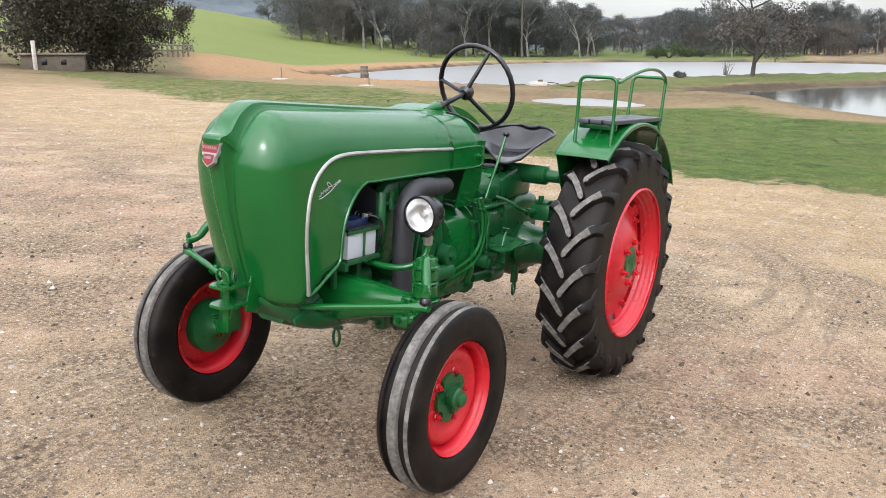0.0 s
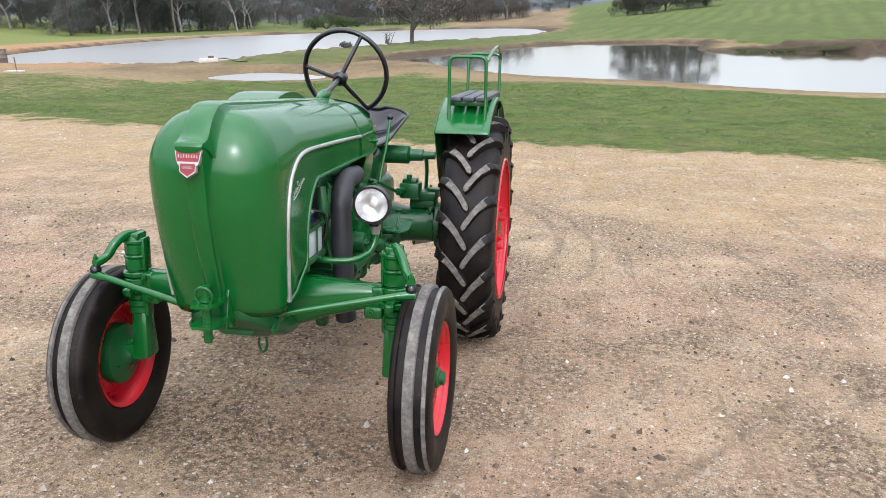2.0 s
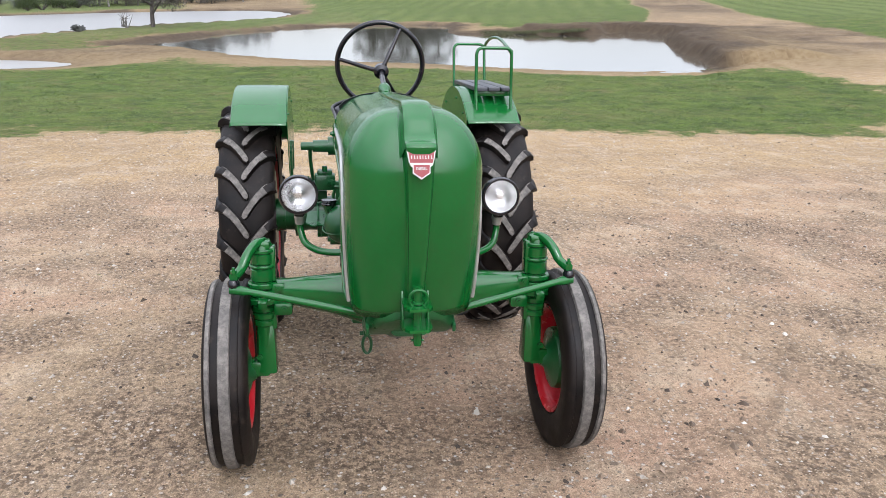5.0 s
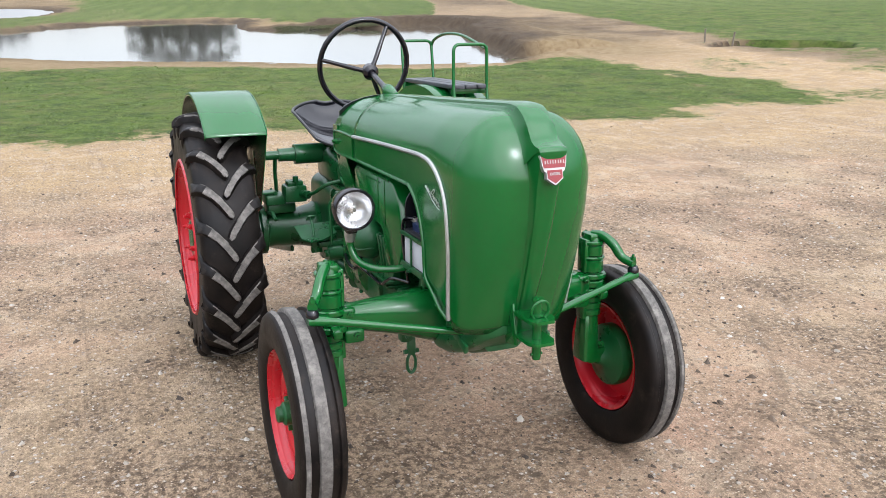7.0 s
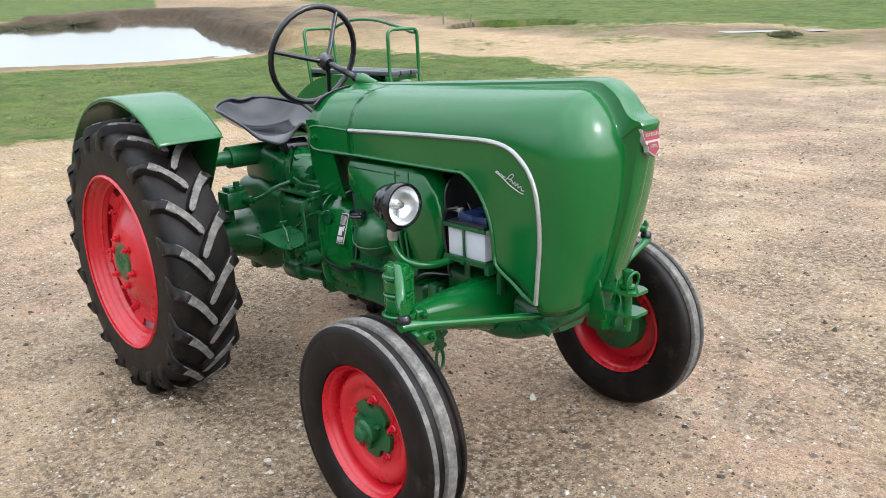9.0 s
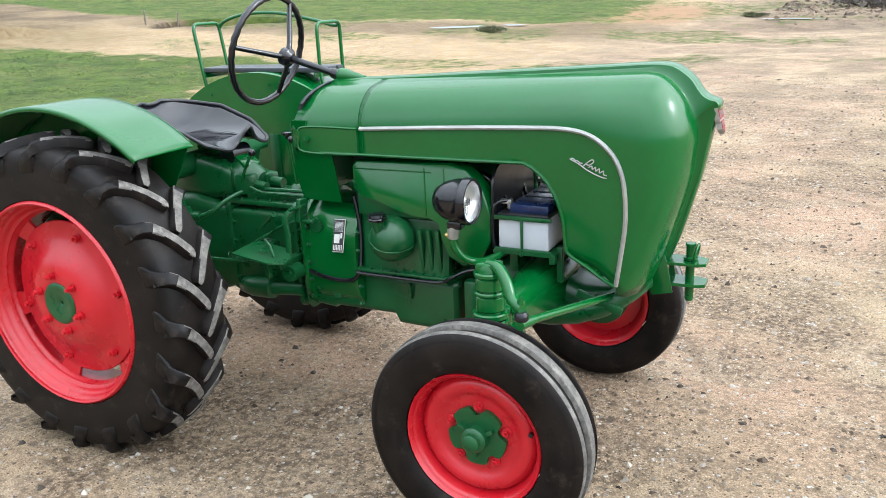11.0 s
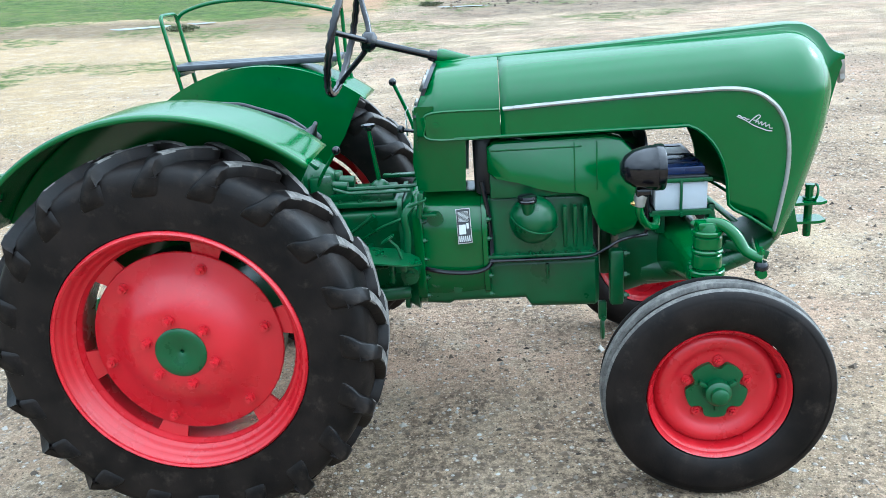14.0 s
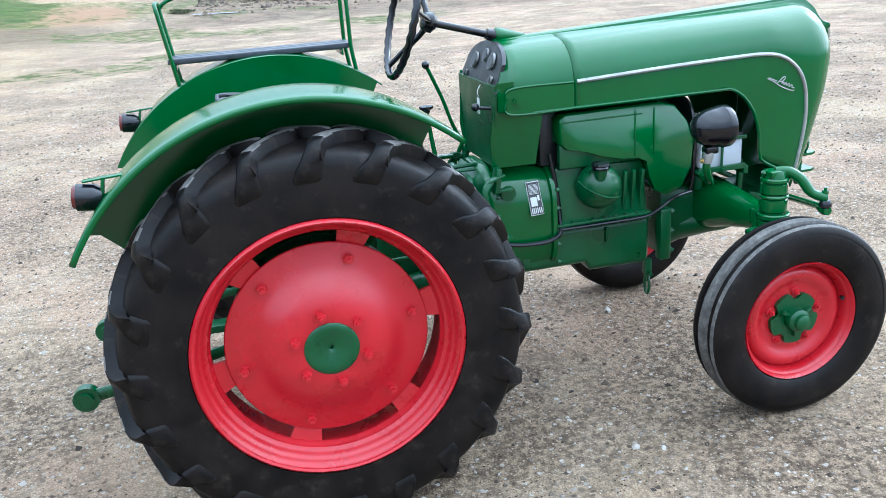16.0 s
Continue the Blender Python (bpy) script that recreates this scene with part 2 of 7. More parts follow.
# ---- the land ----
WATER = -1.25
LAKE = [(-55, -50), (-50, -39), (-49, -30), (-47.5, -24.5), (-57, -23), (-66, -21.6), (-76, -16.6), (-83, -10.8), (-91, -5), (-104, -3), (-130, -9), (-141, -29), (-136, -50), (-122, -62), (-81, -60)]
POND = [(-49, -12.4), (-56, -9), (-63.5, -4.5), (-67.5, 1.5), (-63, 9.5), (-52, 8.8), (-49.5, 13), (-46.5, 17.5), (-48.5, 19), (-43, 20.4), (-37, 17.8), (-30, 15.7), (-25.2, 14.5), (-24, 12.6), (-25, 9.7), (-29.7, 4.8), (-34.2, -0.6), (-42, -6.6)]
PUDDLE = [(-37.5, -18.2), (-40, -16.3), (-37, -12), (-34.9, -11.8), (-34.6, -14.6), (-35.8, -17)]
DITCH = [(-22.6, 22.2), (-23.8, 24.8), (-20.8, 26.8), (-18.9, 25.2), (-20.4, 23.6)]


def rounded(poly, n=6):
    p = [Vector((x, y, 0)) for x, y in poly]
    out = []
    for i in range(len(p)):
        p0, p1, p2, p3 = p[i - 1], p[i], p[(i + 1) % len(p)], p[(i + 2) % len(p)]
        for k in range(n):
            t = k / n
            q = 0.5 * (2 * p1 + (p2 - p0) * t + (2 * p0 - 5 * p1 + 4 * p2 - p3) * t * t + (3 * p1 - p0 - 3 * p2 + p3) * t ** 3)
            out.append((q.x, q.y))
    return np.array(out)


def signed(poly, x, y):
    """Distance to an outline, negative inside."""
    best = np.full(x.shape, 1e9)
    inside = np.zeros(x.shape, bool)
    for (x0, y0), (x1, y1) in zip(poly, np.roll(poly, -1, 0)):
        dx, dy = x1 - x0, y1 - y0
        t = np.clip(((x - x0) * dx + (y - y0) * dy) / (dx * dx + dy * dy + 1e-9), 0, 1)
        best = np.minimum(best, np.hypot(x - x0 - t * dx, y - y0 - t * dy))
        hit = ((y0 > y) != (y1 > y)) & (x < dx * (y - y0) / (dy if abs(dy) > 1e-9 else 1e-9) + x0)
        inside ^= hit
    return np.where(inside, -best, best)


def smooth(a, b, v):
    t = np.clip((v - a) / (b - a), 0, 1)
    return t * t * (3 - 2 * t)


class Waves:
    """Cheap smooth noise: sums of sines in random directions."""
    def __init__(self, seed, size, octaves=4):
        r = np.random.RandomState(seed)
        self.w = [(r.randn(2) / size * 1.9 ** o * 2.2, r.rand() * 6.28, 0.62 ** o) for o in range(octaves) for _ in range(6)]

    def __call__(self, x, y):
        s = sum(a * np.sin(k[0] * x + k[1] * y + f) for k, f, a in self.w)
        return s / math.sqrt(sum(a * a for _, _, a in self.w) / 2) * 0.5


SHORE_WAVES, ROLL, BUMPS, CLODS, PATCH = Waves(1, 6.0), Waves(2, 60.0), Waves(3, 2.5), Waves(4, 0.22, 3), Waves(5, 3.0)
SHORES = [rounded(p) for p in (LAKE, POND, PUDDLE)]
PIT = rounded(DITCH)
FALLS = math.tan(radians(3.6))


def shore(x, y):
    d = [signed(p, x, y) for p in SHORES]
    return np.minimum(np.minimum(d[0], d[1]), d[2]) + 0.35 * SHORE_WAVES(x, y)


def height(x, y, d):
    s = (x * math.cos(FALL) + y * math.sin(FALL)) * FALLS
    low = np.where(s > 0.5, 0.5 + 0.55 * np.tanh((s - 0.5) / 0.55), s)
    high = np.where(-s > 0.6, 0.6 + 1.5 * np.tanh((-s - 0.6) / 1.5), -s)
    z = np.where(s > 0, -low, high)
    r = np.hypot(x, y)
    az = np.degrees(np.arctan2(y, x)) % 360
    # green hill beyond the ponds, and the one beyond the lake
    z = z + (0.055 * smooth(187, 166, az) * smooth(60, 100, az)) * 140 * smooth(52, 330, r) * 1.3
    z = z + 0.075 * smooth(206, 231, az) * smooth(330, 260, az) * 190 * smooth(75, 330, r)
    z = z + 0.6 * ROLL(x, y) * smooth(70, 200, r) + 0.05 * BUMPS(x, y) * smooth(8, 25, r)
    z = z + 1.1 * smooth(54, 78, r) * smooth(222, 229, az) * smooth(275, 250, az)
    z = z + smooth(500, 2300, r) * (50 + 34 * ROLL(x / 9, y / 9)) * smooth(150, 185, az) * (1 + 1.7 * smooth(203, 214, az)) + 0.012 * CLODS(x, y) * smooth(60, 4, r)
    near = smooth(-44, -30, x)
    bank = 1.0 + 5.0 * near * (1 - 0.7 * smooth(11, 15, y))
    rim = np.where(near > 0.5, z, np.maximum(z, -0.98 + 0.06 * BUMPS(x, y)))
    k = smooth(0, 1, d / bank)
    z = np.where(d > 0, WATER + (rim - WATER) * k, np.maximum(WATER + 0.3 * d, WATER - 0.7))
    # a bare, undercut bank at the pond's near end, and the ditch beside it
    bluff = (d > 0) & (y > 13.5) & (x < -25) & (x > -52)
    z = np.where(bluff, np.maximum(z, WATER + 0.55 * smooth(0.0, 0.7, d + 0.15 * BUMPS(x * 3, y * 3)) * smooth(6, 2.5, d)), z)
    p = signed(PIT, x, y)
    z = np.where(p < 0.1, z - np.minimum(1.4, 5.0 * (0.1 - p)), z)
    z = z + 0.09 * BUMPS(x * 2.4, y * 2.4) * smooth(0.2, 0.8, d) * smooth(4.5, 2.0, d) * np.where((y > 12) | (x < -44), 1.0, 0.15)
    return z


RIM_AZ = [90, 108, 130, 140, 144.6, 150.8, 155.3, 158.4, 160.5]
RIM_R = [27, 27, 31, 40, 51, 73, 112, 173, 420]


def verge(r):
    """Bearing at which the mown hill ends beside the farm track."""
    return np.interp(r, [60, 81, 107, 179, 400], [157.3, 156.9, 158.9, 160.8, 161.5])


def straw_at(x, y, r, az):
    """Dry uncut grass on the slope between the lake and the mown hill."""
    return smooth(179, 181.5, az + 0.4 * PATCH(x / 5, y / 5)) * smooth(190, 187, az) * smooth(112, 122, r)


def lane_at(x, y, r, az):
    """The bare farm track between the two hill fields."""
    w = 0.35 * PATCH(x / 4, y / 4)
    return smooth(0.3, -0.5, az - verge(r) + w) * smooth(3.0, -3.0, r - np.interp(az, RIM_AZ, RIM_R) + 4 * w) * smooth(136, 142, az) * smooth(44, 52, r)


def grass_at(x, y, d):
    edge = -8.7 - 0.32 * np.maximum(0, -y - 3) + 0.8 * PATCH(x, y) + 0.4 * PATCH(x * 3, y * 3)
    az = np.degrees(np.arctan2(y, x)) % 360
    r = np.hypot(x, y)
    g = smooth(edge + 1.3, edge - 1.6, x) * smooth(16.5, 13.0, y + 1.6 * PATCH(x, y)) * smooth(2.6 - 1.9 * smooth(-1, 7, y), 7.5 - 4.5 * smooth(-1, 7, y) + 1.5 * PATCH(x, y) * smooth(9, 1, y), d)
    g = np.where((x < -42) & (d > 0), smooth(2.0, 5.0, d + PATCH(x, y) - 6 * smooth(110, 140, r)) * smooth(44, 52, r), g)
    g = g * (1 - 0.38 * smooth(-9, -17, y))
    rough = 1.6 * PATCH(x / 2, y / 2)
    rim = np.interp(az, RIM_AZ, RIM_R)
    field = smooth(rim - 1.5, rim + 3.0, r + rough) * smooth(97, 105, az + 2 * PATCH(x, y)) * smooth(190, 176, az)
    field = np.maximum(field, smooth(-0.5, 0.5, az - verge(r) + 0.3 * PATCH(x / 4, y / 4)) * smooth(52, 60, r) * smooth(190, 176, az))
    thin = 0.5 * smooth(-0.15, 0.45, PATCH(x * 0.7, y * 0.7)) * smooth(11.5, 15, r) * smooth(46, 36, r) * smooth(66, 76, az) * smooth(142, 132, az)
    field = np.maximum(field, thin)
    g = np.maximum(g * smooth(88, 95, az), field * smooth(1.5, 3, d))
    spit = (x < -43) & (y > -26) & (y < 4) & (x > -96)
    g = np.where(spit, np.maximum(g * 0.75, 0.62 * smooth(0.8, 2.2, d + 0.8 * PATCH(x, y))), g)
    hill = smooth(205, 212, az) * smooth(7, 12, d) * smooth(70, 85, r - 9 * smooth(222, 230, az))
    g = np.maximum(np.where((az > 205) & (r > 42), g * (0.3 + 0.4 * smooth(229, 233, az)), g), hill)
    g = np.where((r > 150) & (az > 185), np.maximum(g, 0.8), g)
    g = g * (1 - 0.93 * lane_at(x, y, r, az)) * (1 - 0.85 * straw_at(x, y, r, az))
    return np.clip(g, 0, 1)


def churned(x, y):
    """Wet, dark soil on the track and before the far field, and litter with tree shade painted in."""
    r = np.hypot(x, y)
    az = np.degrees(np.arctan2(y, x)) % 360
    lane = lane_at(x, y, r, az) * (0.72 + 0.22 * PATCH(x / 2, y / 2)) * (0.5 + 0.5 * smooth(60, 80, r))
    rim = np.interp(az, RIM_AZ, RIM_R)
    strip = smooth(-6.5, -2.5, r - rim + 1.5 * PATCH(x, y)) * smooth(2.0, 0.0, r - rim) * smooth(92, 104, az) * smooth(146, 134, az) * 0.6
    rubble = smooth(23, 28, r + 2 * PATCH(x, y)) * smooth(60, 45, r) * smooth(98, 90, az) * smooth(50, 70, az) * 0.5
    apron = smooth(10, 14, y + 2 * PATCH(x, y)) * smooth(-24, -29, x) * smooth(-52, -46, x) * (0.62 + 0.3 * PATCH(x, y))
    spit = smooth(-34, -40, x) * smooth(-30, -24, y) * smooth(4, -2, y) * (0.4 + 0.25 * PATCH(x, y))
    # leaf litter below the garden trees, darkened for the shade they cast
    shaded_litter = smooth(229, 232, az) * smooth(36, 44, r + 2 * PATCH(x, y)) * (0.5 + 0.2 * PATCH(x, y))
    return np.maximum(np.maximum(np.maximum(lane, strip), np.maximum(rubble, shaded_litter)), np.maximum(spit, np.clip(apron, 0, 1)))


def dry_at(x, y, d):
    """Where the soil is pale sand or straw rather than gravel."""
    r = np.hypot(x, y)
    t = smooth(9, 4, d) * smooth(20, 30, r)
    az = np.degrees(np.arctan2(y, x)) % 360
    t = np.maximum(t, 0.8 * straw_at(x, y, r, az))
    return np.clip(np.maximum(t, smooth(24, 34, r) * smooth(200, 225, az)), 0, 1)


RUTS = [(-0.7, -0.5, 3.3, 55, 152, 0.05), (-0.7, -0.5, 3.02, 20, 75, 0.04), (-2.2, -2.2, 3.22, 62, 132, 0.05), (-2.0, -2.2, 3.5, 70, 130, 0.04), (-1.0, 0.5, 3.9, 60, 112, 0.05), (-0.8, 0.2, 5.0, 40, 100, 0.05), (-0.8, 0.2, 5.35, 42, 105, 0.05), (1.0, -7.0, 11.0, 60, 110, 0.05), (1.0, -7.0, 12.5, 55, 105, 0.06)]


def ruts(x, y):
    """Thin marks that tyres have pressed into the yard: arcs of circles (centre, radius, from and to degrees)."""
    best = np.zeros(x.shape)
    for cx, cy, r, a0, a1, wide in RUTS:
        a = (np.degrees(np.arctan2(y - cy, x - cx)) - a0) % 360
        on = smooth(0, 8, a) * smooth(a1 - a0, a1 - a0 - 8, a) * (a < a1 - a0)
        best = np.maximum(best, on * smooth(wide, wide * 0.5, np.abs(np.hypot(x - cx, y - cy) - r + 0.03 * PATCH(x * 2, y * 2))))
    return best


def land():
    rings = np.concatenate([np.arange(0.0, 11, 0.05), 11 * 1.011 ** np.arange(0, 155), 60 * 1.03 ** np.arange(0, 129)])
    seen = np.linspace(radians(84), radians(250), 470)
    rest = np.linspace(radians(250), radians(444), 130)[1:-1]
    ang = np.concatenate([seen, rest])
    R, A = np.meshgrid(rings, ang, indexing="ij")
    x, y = R * np.cos(A), R * np.sin(A)
    d = shore(x, y)
    z = height(x, y, d)
    n, m = R.shape
    idx = np.arange(n * m).reshape(n, m)
    a, b = idx[:-1], idx[1:]
    quads = np.stack([a, b, np.roll(b, -1, 1), np.roll(a, -1, 1)], -1).reshape(-1, 4)
    me = bpy.data.meshes.new("ground")
    me.from_pydata(np.stack([x, y, z], -1).reshape(-1, 3).tolist(), [], quads.tolist())
    me.polygons.foreach_set("use_smooth", [True] * len(me.polygons))
    # the wet-soil mask also paints in the shade inside the ditch
    for name, v in (("grass", grass_at(x, y, d)), ("far", smooth(380, 700, R)), ("mown", smooth(58, 75, R)), ("dry", dry_at(x, y, d)), ("tan", smooth(-1.5, -6.5, x + 0.8 * PATCH(x, y))), ("rut", ruts(x, y)), ("ochre", smooth(3.2, 1.2, np.hypot((x + 6.2) * 0.9, (y - 32) * 0.45) + 0.8 * PATCH(x, y))), ("clay", smooth(207, 216, np.degrees(A) % 360) * smooth(232, 229.5, np.degrees(A) % 360 + 0.6 * PATCH(x, y)) * smooth(44, 56, R)), ("lush", smooth(205, 214, np.degrees(A) % 360) * smooth(60, 80, R)), ("mud_and_shade", np.maximum(np.maximum(smooth(1.9, 0.5, (d + 0.5 * PATCH(x, y)) * (1 - 0.62 * smooth(11, 14, y) * smooth(-24, -28, x))) * smooth(20, 26, R) * np.where((y > 13) | (x < -44), 1.0, 0.3), churned(x, y)), 1.1 * smooth(0.7, 0.1, signed(PIT, x, y))))):
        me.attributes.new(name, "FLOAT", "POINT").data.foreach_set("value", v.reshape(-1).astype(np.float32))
    return me


def land_material():
    m, n, l, p = nodes_of("land")
    co = n.new("ShaderNodeTexCoord").outputs["Object"]

    def attr(name):
        a = n.new("ShaderNodeAttribute")
        a.attribute_name = name
        return a.outputs["Fac"]

    def math_node(op, a, b):
        x = n.new("ShaderNodeMath")
        x.operation = op
        for s, v in zip(x.inputs, (a, b)):
            if isinstance(v, (int, float)):
                s.default_value = v
            else:
                l.new(v, s)
        if op == "MULTIPLY_ADD":
            x.inputs[2].default_value = 0.38
        return x.outputs[0]
    broad = noise_node(n, l, 0.55, 5.0, 0.6, co).outputs["Fac"]
    mid = noise_node(n, l, 3.2, 6.0, 0.65, co).outputs["Fac"]
    fine = noise_node(n, l, 34.0, 6.0, 0.75, co).outputs["Fac"]
    grit = noise_node(n, l, 160.0, 3.0, 0.7, co).outputs["Fac"]
    pale = mixc(n, l, ramp(n, l, noise_node(n, l, 0.42, 4.0, 0.55, co).outputs["Fac"], 0.4, 0.6, (0, 0, 0), (1, 1, 1)).outputs[0], (0.82, 0.54, 0.365), (0.82, 0.61, 0.385))
    pale = mixc(n, l, attr("tan"), pale, (0.76, 0.53, 0.275))
    crust = ramp(n, l, mid, 0.5, 0.62, (0, 0, 0), (1, 1, 1)).outputs[0]
    pale = mixc(n, l, math_node("MULTIPLY", crust, 0.75), pale, (0.95, 0.735, 0.51))
    # loose dark gravel lies in ragged patches on the pale, trodden crust
    lie = noise_node(n, l, 1.0, 9.0, 0.68, co).outputs["Fac"]
    lie = math_node("ADD", lie, math_node("MULTIPLY", math_node("SUBTRACT", fine, 0.5), 0.3))
    loose = ramp(n, l, lie, 0.40, 0.58, (0, 0, 0), (1, 1, 1)).outputs[0]
    loose = math_node("MULTIPLY", loose, math_node("SUBTRACT", 1.0, math_node("MULTIPLY", attr("tan"), 0.6)))
    rubble = ramp(n, l, fine, 0.4, 0.58, (0.13, 0.09, 0.057), (0.62, 0.45, 0.3)).outputs[0]
    earth = mixc(n, l, math_node("MULTIPLY", loose, 0.78), pale, rubble)
    dark = ramp(n, l, fine, 0.40, 0.55, (1, 1, 1), (0, 0, 0)).outputs[0]
    # long thin scuffs where wheels have turned
    for turn, scale, low, share in ((-35, 1.6, 0.58, 0.35), (12, 1.1, 0.62, 0.28)):
        drag = n.new("ShaderNodeMapping")
        drag.inputs["Rotation"].default_value = (0, 0, radians(turn))
        drag.inputs["Scale"].default_value = (0.45, 8.0, 1.0)
        l.new(co, drag.inputs["Vector"])
        scuff = ramp(n, l, noise_node(n, l, scale, 6.0, 0.65, drag.outputs[0]).outputs["Fac"], low, low + 0.07, (0, 0, 0), (1, 1, 1)).outputs[0]
        earth = mixc(n, l, math_node("MULTIPLY", scuff, share), earth, (0.2, 0.15, 0.105))
    rut = math_node("MULTIPLY", attr("rut"), ramp(n, l, mid, 0.3, 0.6, (0, 0, 0), (1, 1, 1)).outputs[0])
    earth = mixc(n, l, math_node("MULTIPLY", rut, 0.55), earth, (0.2, 0.145, 0.098))
    earth = mixc(n, l, math_node("MULTIPLY", dark, math_node("MULTIPLY_ADD", loose, 0.5)), earth, (0.115, 0.078, 0.05))

    def chips(scale, share, low, high, src):
        v = n.new("ShaderNodeTexVoronoi")
        v.inputs["Scale"].default_value = scale
        l.new(co, v.inputs["Vector"])
        shape = ramp(n, l, v.outputs["Distance"], 0.22, 0.36, (1, 1, 1), (0, 0, 0)).outputs[0]
        pick = n.new("ShaderNodeSeparateColor")
        l.new(v.outputs["Color"], pick.inputs[0])
        chosen = ramp(n, l, pick.outputs[0], 1 - share - 0.03, 1 - share + 0.03, (0, 0, 0), (1, 1, 1)).outputs[0]
        tone = ramp(n, l, pick.outputs[1], 0.15, 0.85, low, high).outputs[0]
        mask = math_node("MULTIPLY", shape, chosen)
        return mixc(n, l, mask, src, tone), mask
    earth, small = chips(75.0, 0.65, (0.09, 0.065, 0.044), (0.95, 0.77, 0.58), earth)
    earth, large = chips(32.0, 0.28, (0.2, 0.148, 0.105), (0.97, 0.86, 0.73), earth)
    earth, _ = chips(16.0, 0.025, (0.15, 0.112, 0.08), (0.36, 0.27, 0.195), earth)
    earth, _ = chips(46.0, 0.06, (0.8, 0.72, 0.62), (1.0, 0.96, 0.9), earth)
    earth = mixc(n, l, math_node("MULTIPLY", ramp(n, l, grit, 0.46, 0.56, (0, 0, 0), (1, 1, 1)).outputs[0], 0.5), earth, (0.2, 0.148, 0.1))
    straw = ramp(n, l, mid, 0.35, 0.7, (0.27, 0.185, 0.095), (0.4, 0.3, 0.17)).outputs[0]
    soil = mixc(n, l, attr("dry"), earth, straw)
    clay = ramp(n, l, mid, 0.35, 0.7, (0.36, 0.2, 0.095), (0.52, 0.33, 0.18)).outputs[0]
    soil = mixc(n, l, math_node("MULTIPLY", attr("ochre"), 0.75), soil, (0.42, 0.235, 0.13))
    cut = math_node("ADD", attr("clay"), math_node("MULTIPLY", math_node("SUBTRACT", mid, 0.5), 1.6))
    soil = mixc(n, l, ramp(n, l, cut, 0.4, 0.6, (0, 0, 0), (1, 1, 1)).outputs[0], soil, clay)
    # dark wet soil; shade in the ditch and under garden trees is painted alike
    soil = mixc(n, l, math_node("MULTIPLY", attr("mud_and_shade"), 0.9), soil, mixc(n, l, mid, (0.018, 0.013, 0.01), (0.13, 0.092, 0.06)))
    clump = noise_node(n, l, 1.5, 9.0, 0.78, co).outputs["Fac"]
    green = ramp(n, l, clump, 0.41, 0.59, (0.012, 0.042, 0.005), (0.135, 0.215, 0.028)).outputs[0]
    tuft = ramp(n, l, noise_node(n, l, 9.0, 6.0, 0.75, co).outputs["Fac"], 0.42, 0.58, (0, 0, 0), (1, 1, 1)).outputs[0]
    green = mixc(n, l, math_node("MULTIPLY", tuft, 0.6), green, (0.17, 0.235, 0.045))
    patchy = ramp(n, l, broad, 0.42, 0.62, (0, 0, 0), (1, 1, 1)).outputs[0]
    green = mixc(n, l, math_node("MULTIPLY", patchy, 0.38), green, (0.23, 0.235, 0.07))
    green = mixc(n, l, math_node("MULTIPLY", dark, 0.7), green, (0.03, 0.05, 0.013))
    worn = ramp(n, l, noise_node(n, l, 0.9, 7.0, 0.75, co).outputs["Fac"], 0.54, 0.68, (0, 0, 0), (1, 1, 1)).outputs[0]
    near_worn = math_node("MULTIPLY", math_node("MULTIPLY", worn, 0.75), math_node("SUBTRACT", 1.0, attr("mown")))
    green = mixc(n, l, near_worn, green, (0.23, 0.19, 0.085))
    wave = n.new("ShaderNodeTexWave")
    wave.inputs["Scale"].default_value = 0.13
    wave.inputs["Distortion"].default_value = 8.0
    wave.inputs["Detail"].default_value = 4.0
    wave.inputs["Detail Scale"].default_value = 0.15
    spin = n.new("ShaderNodeMapping")
    spin.inputs["Rotation"].default_value = (0, 0, radians(-77))
    l.new(co, spin.inputs["Vector"])
    l.new(spin.outputs[0], wave.inputs["Vector"])
    green = mixc(n, l, math_node("MULTIPLY", math_node("MULTIPLY", wave.outputs["Fac"], attr("mown")), math_node("MULTIPLY", ramp(n, l, noise_node(n, l, 0.035, 4.0, 0.6, co).outputs["Fac"], 0.4, 0.62, (0, 0, 0), (1, 1, 1)).outputs[0], 0.5)), green, (0.25, 0.285, 0.09))
    green = mixc(n, l, math_node("MULTIPLY", attr("mown"), 0.35), green, (0.11, 0.15, 0.045))
    green = mixc(n, l, math_node("MULTIPLY", attr("lush"), 0.6), green, mixc(n, l, mid, (0.2, 0.25, 0.065), (0.3, 0.33, 0.1)))
    edge = math_node("ADD", attr("grass"), math_node("MULTIPLY", math_node("SUBTRACT", fine, 0.5), 1.7))
    edge = math_node("ADD", edge, math_node("MULTIPLY", math_node("SUBTRACT", mid, 0.5), 1.6))
    blend = ramp(n, l, edge, 0.42, 0.62, (0, 0, 0), (1, 1, 1)).outputs[0]
    cover = mixc(n, l, blend, soil, green)
    # far forest, with the bluish haze of distance put into its base colour
    hazed_wood = ramp(n, l, noise_node(n, l, 0.012, 6.0, 0.7, co).outputs["Fac"], 0.35, 0.65, (0.072, 0.094, 0.115), (0.15, 0.178, 0.195)).outputs[0]
    l.new(mixc(n, l, 1.0, mixc(n, l, attr("far"), cover, hazed_wood), (0.58, 0.58, 0.58), "MULTIPLY"), p.inputs["Base Color"])
    p.inputs["Roughness"].default_value = 0.95
    p.inputs["Specular IOR Level"].default_value = 0.2
    bp = n.new("ShaderNodeBump")
    bp.inputs["Strength"].default_value = 0.9
    bp.inputs["Distance"].default_value = 0.035
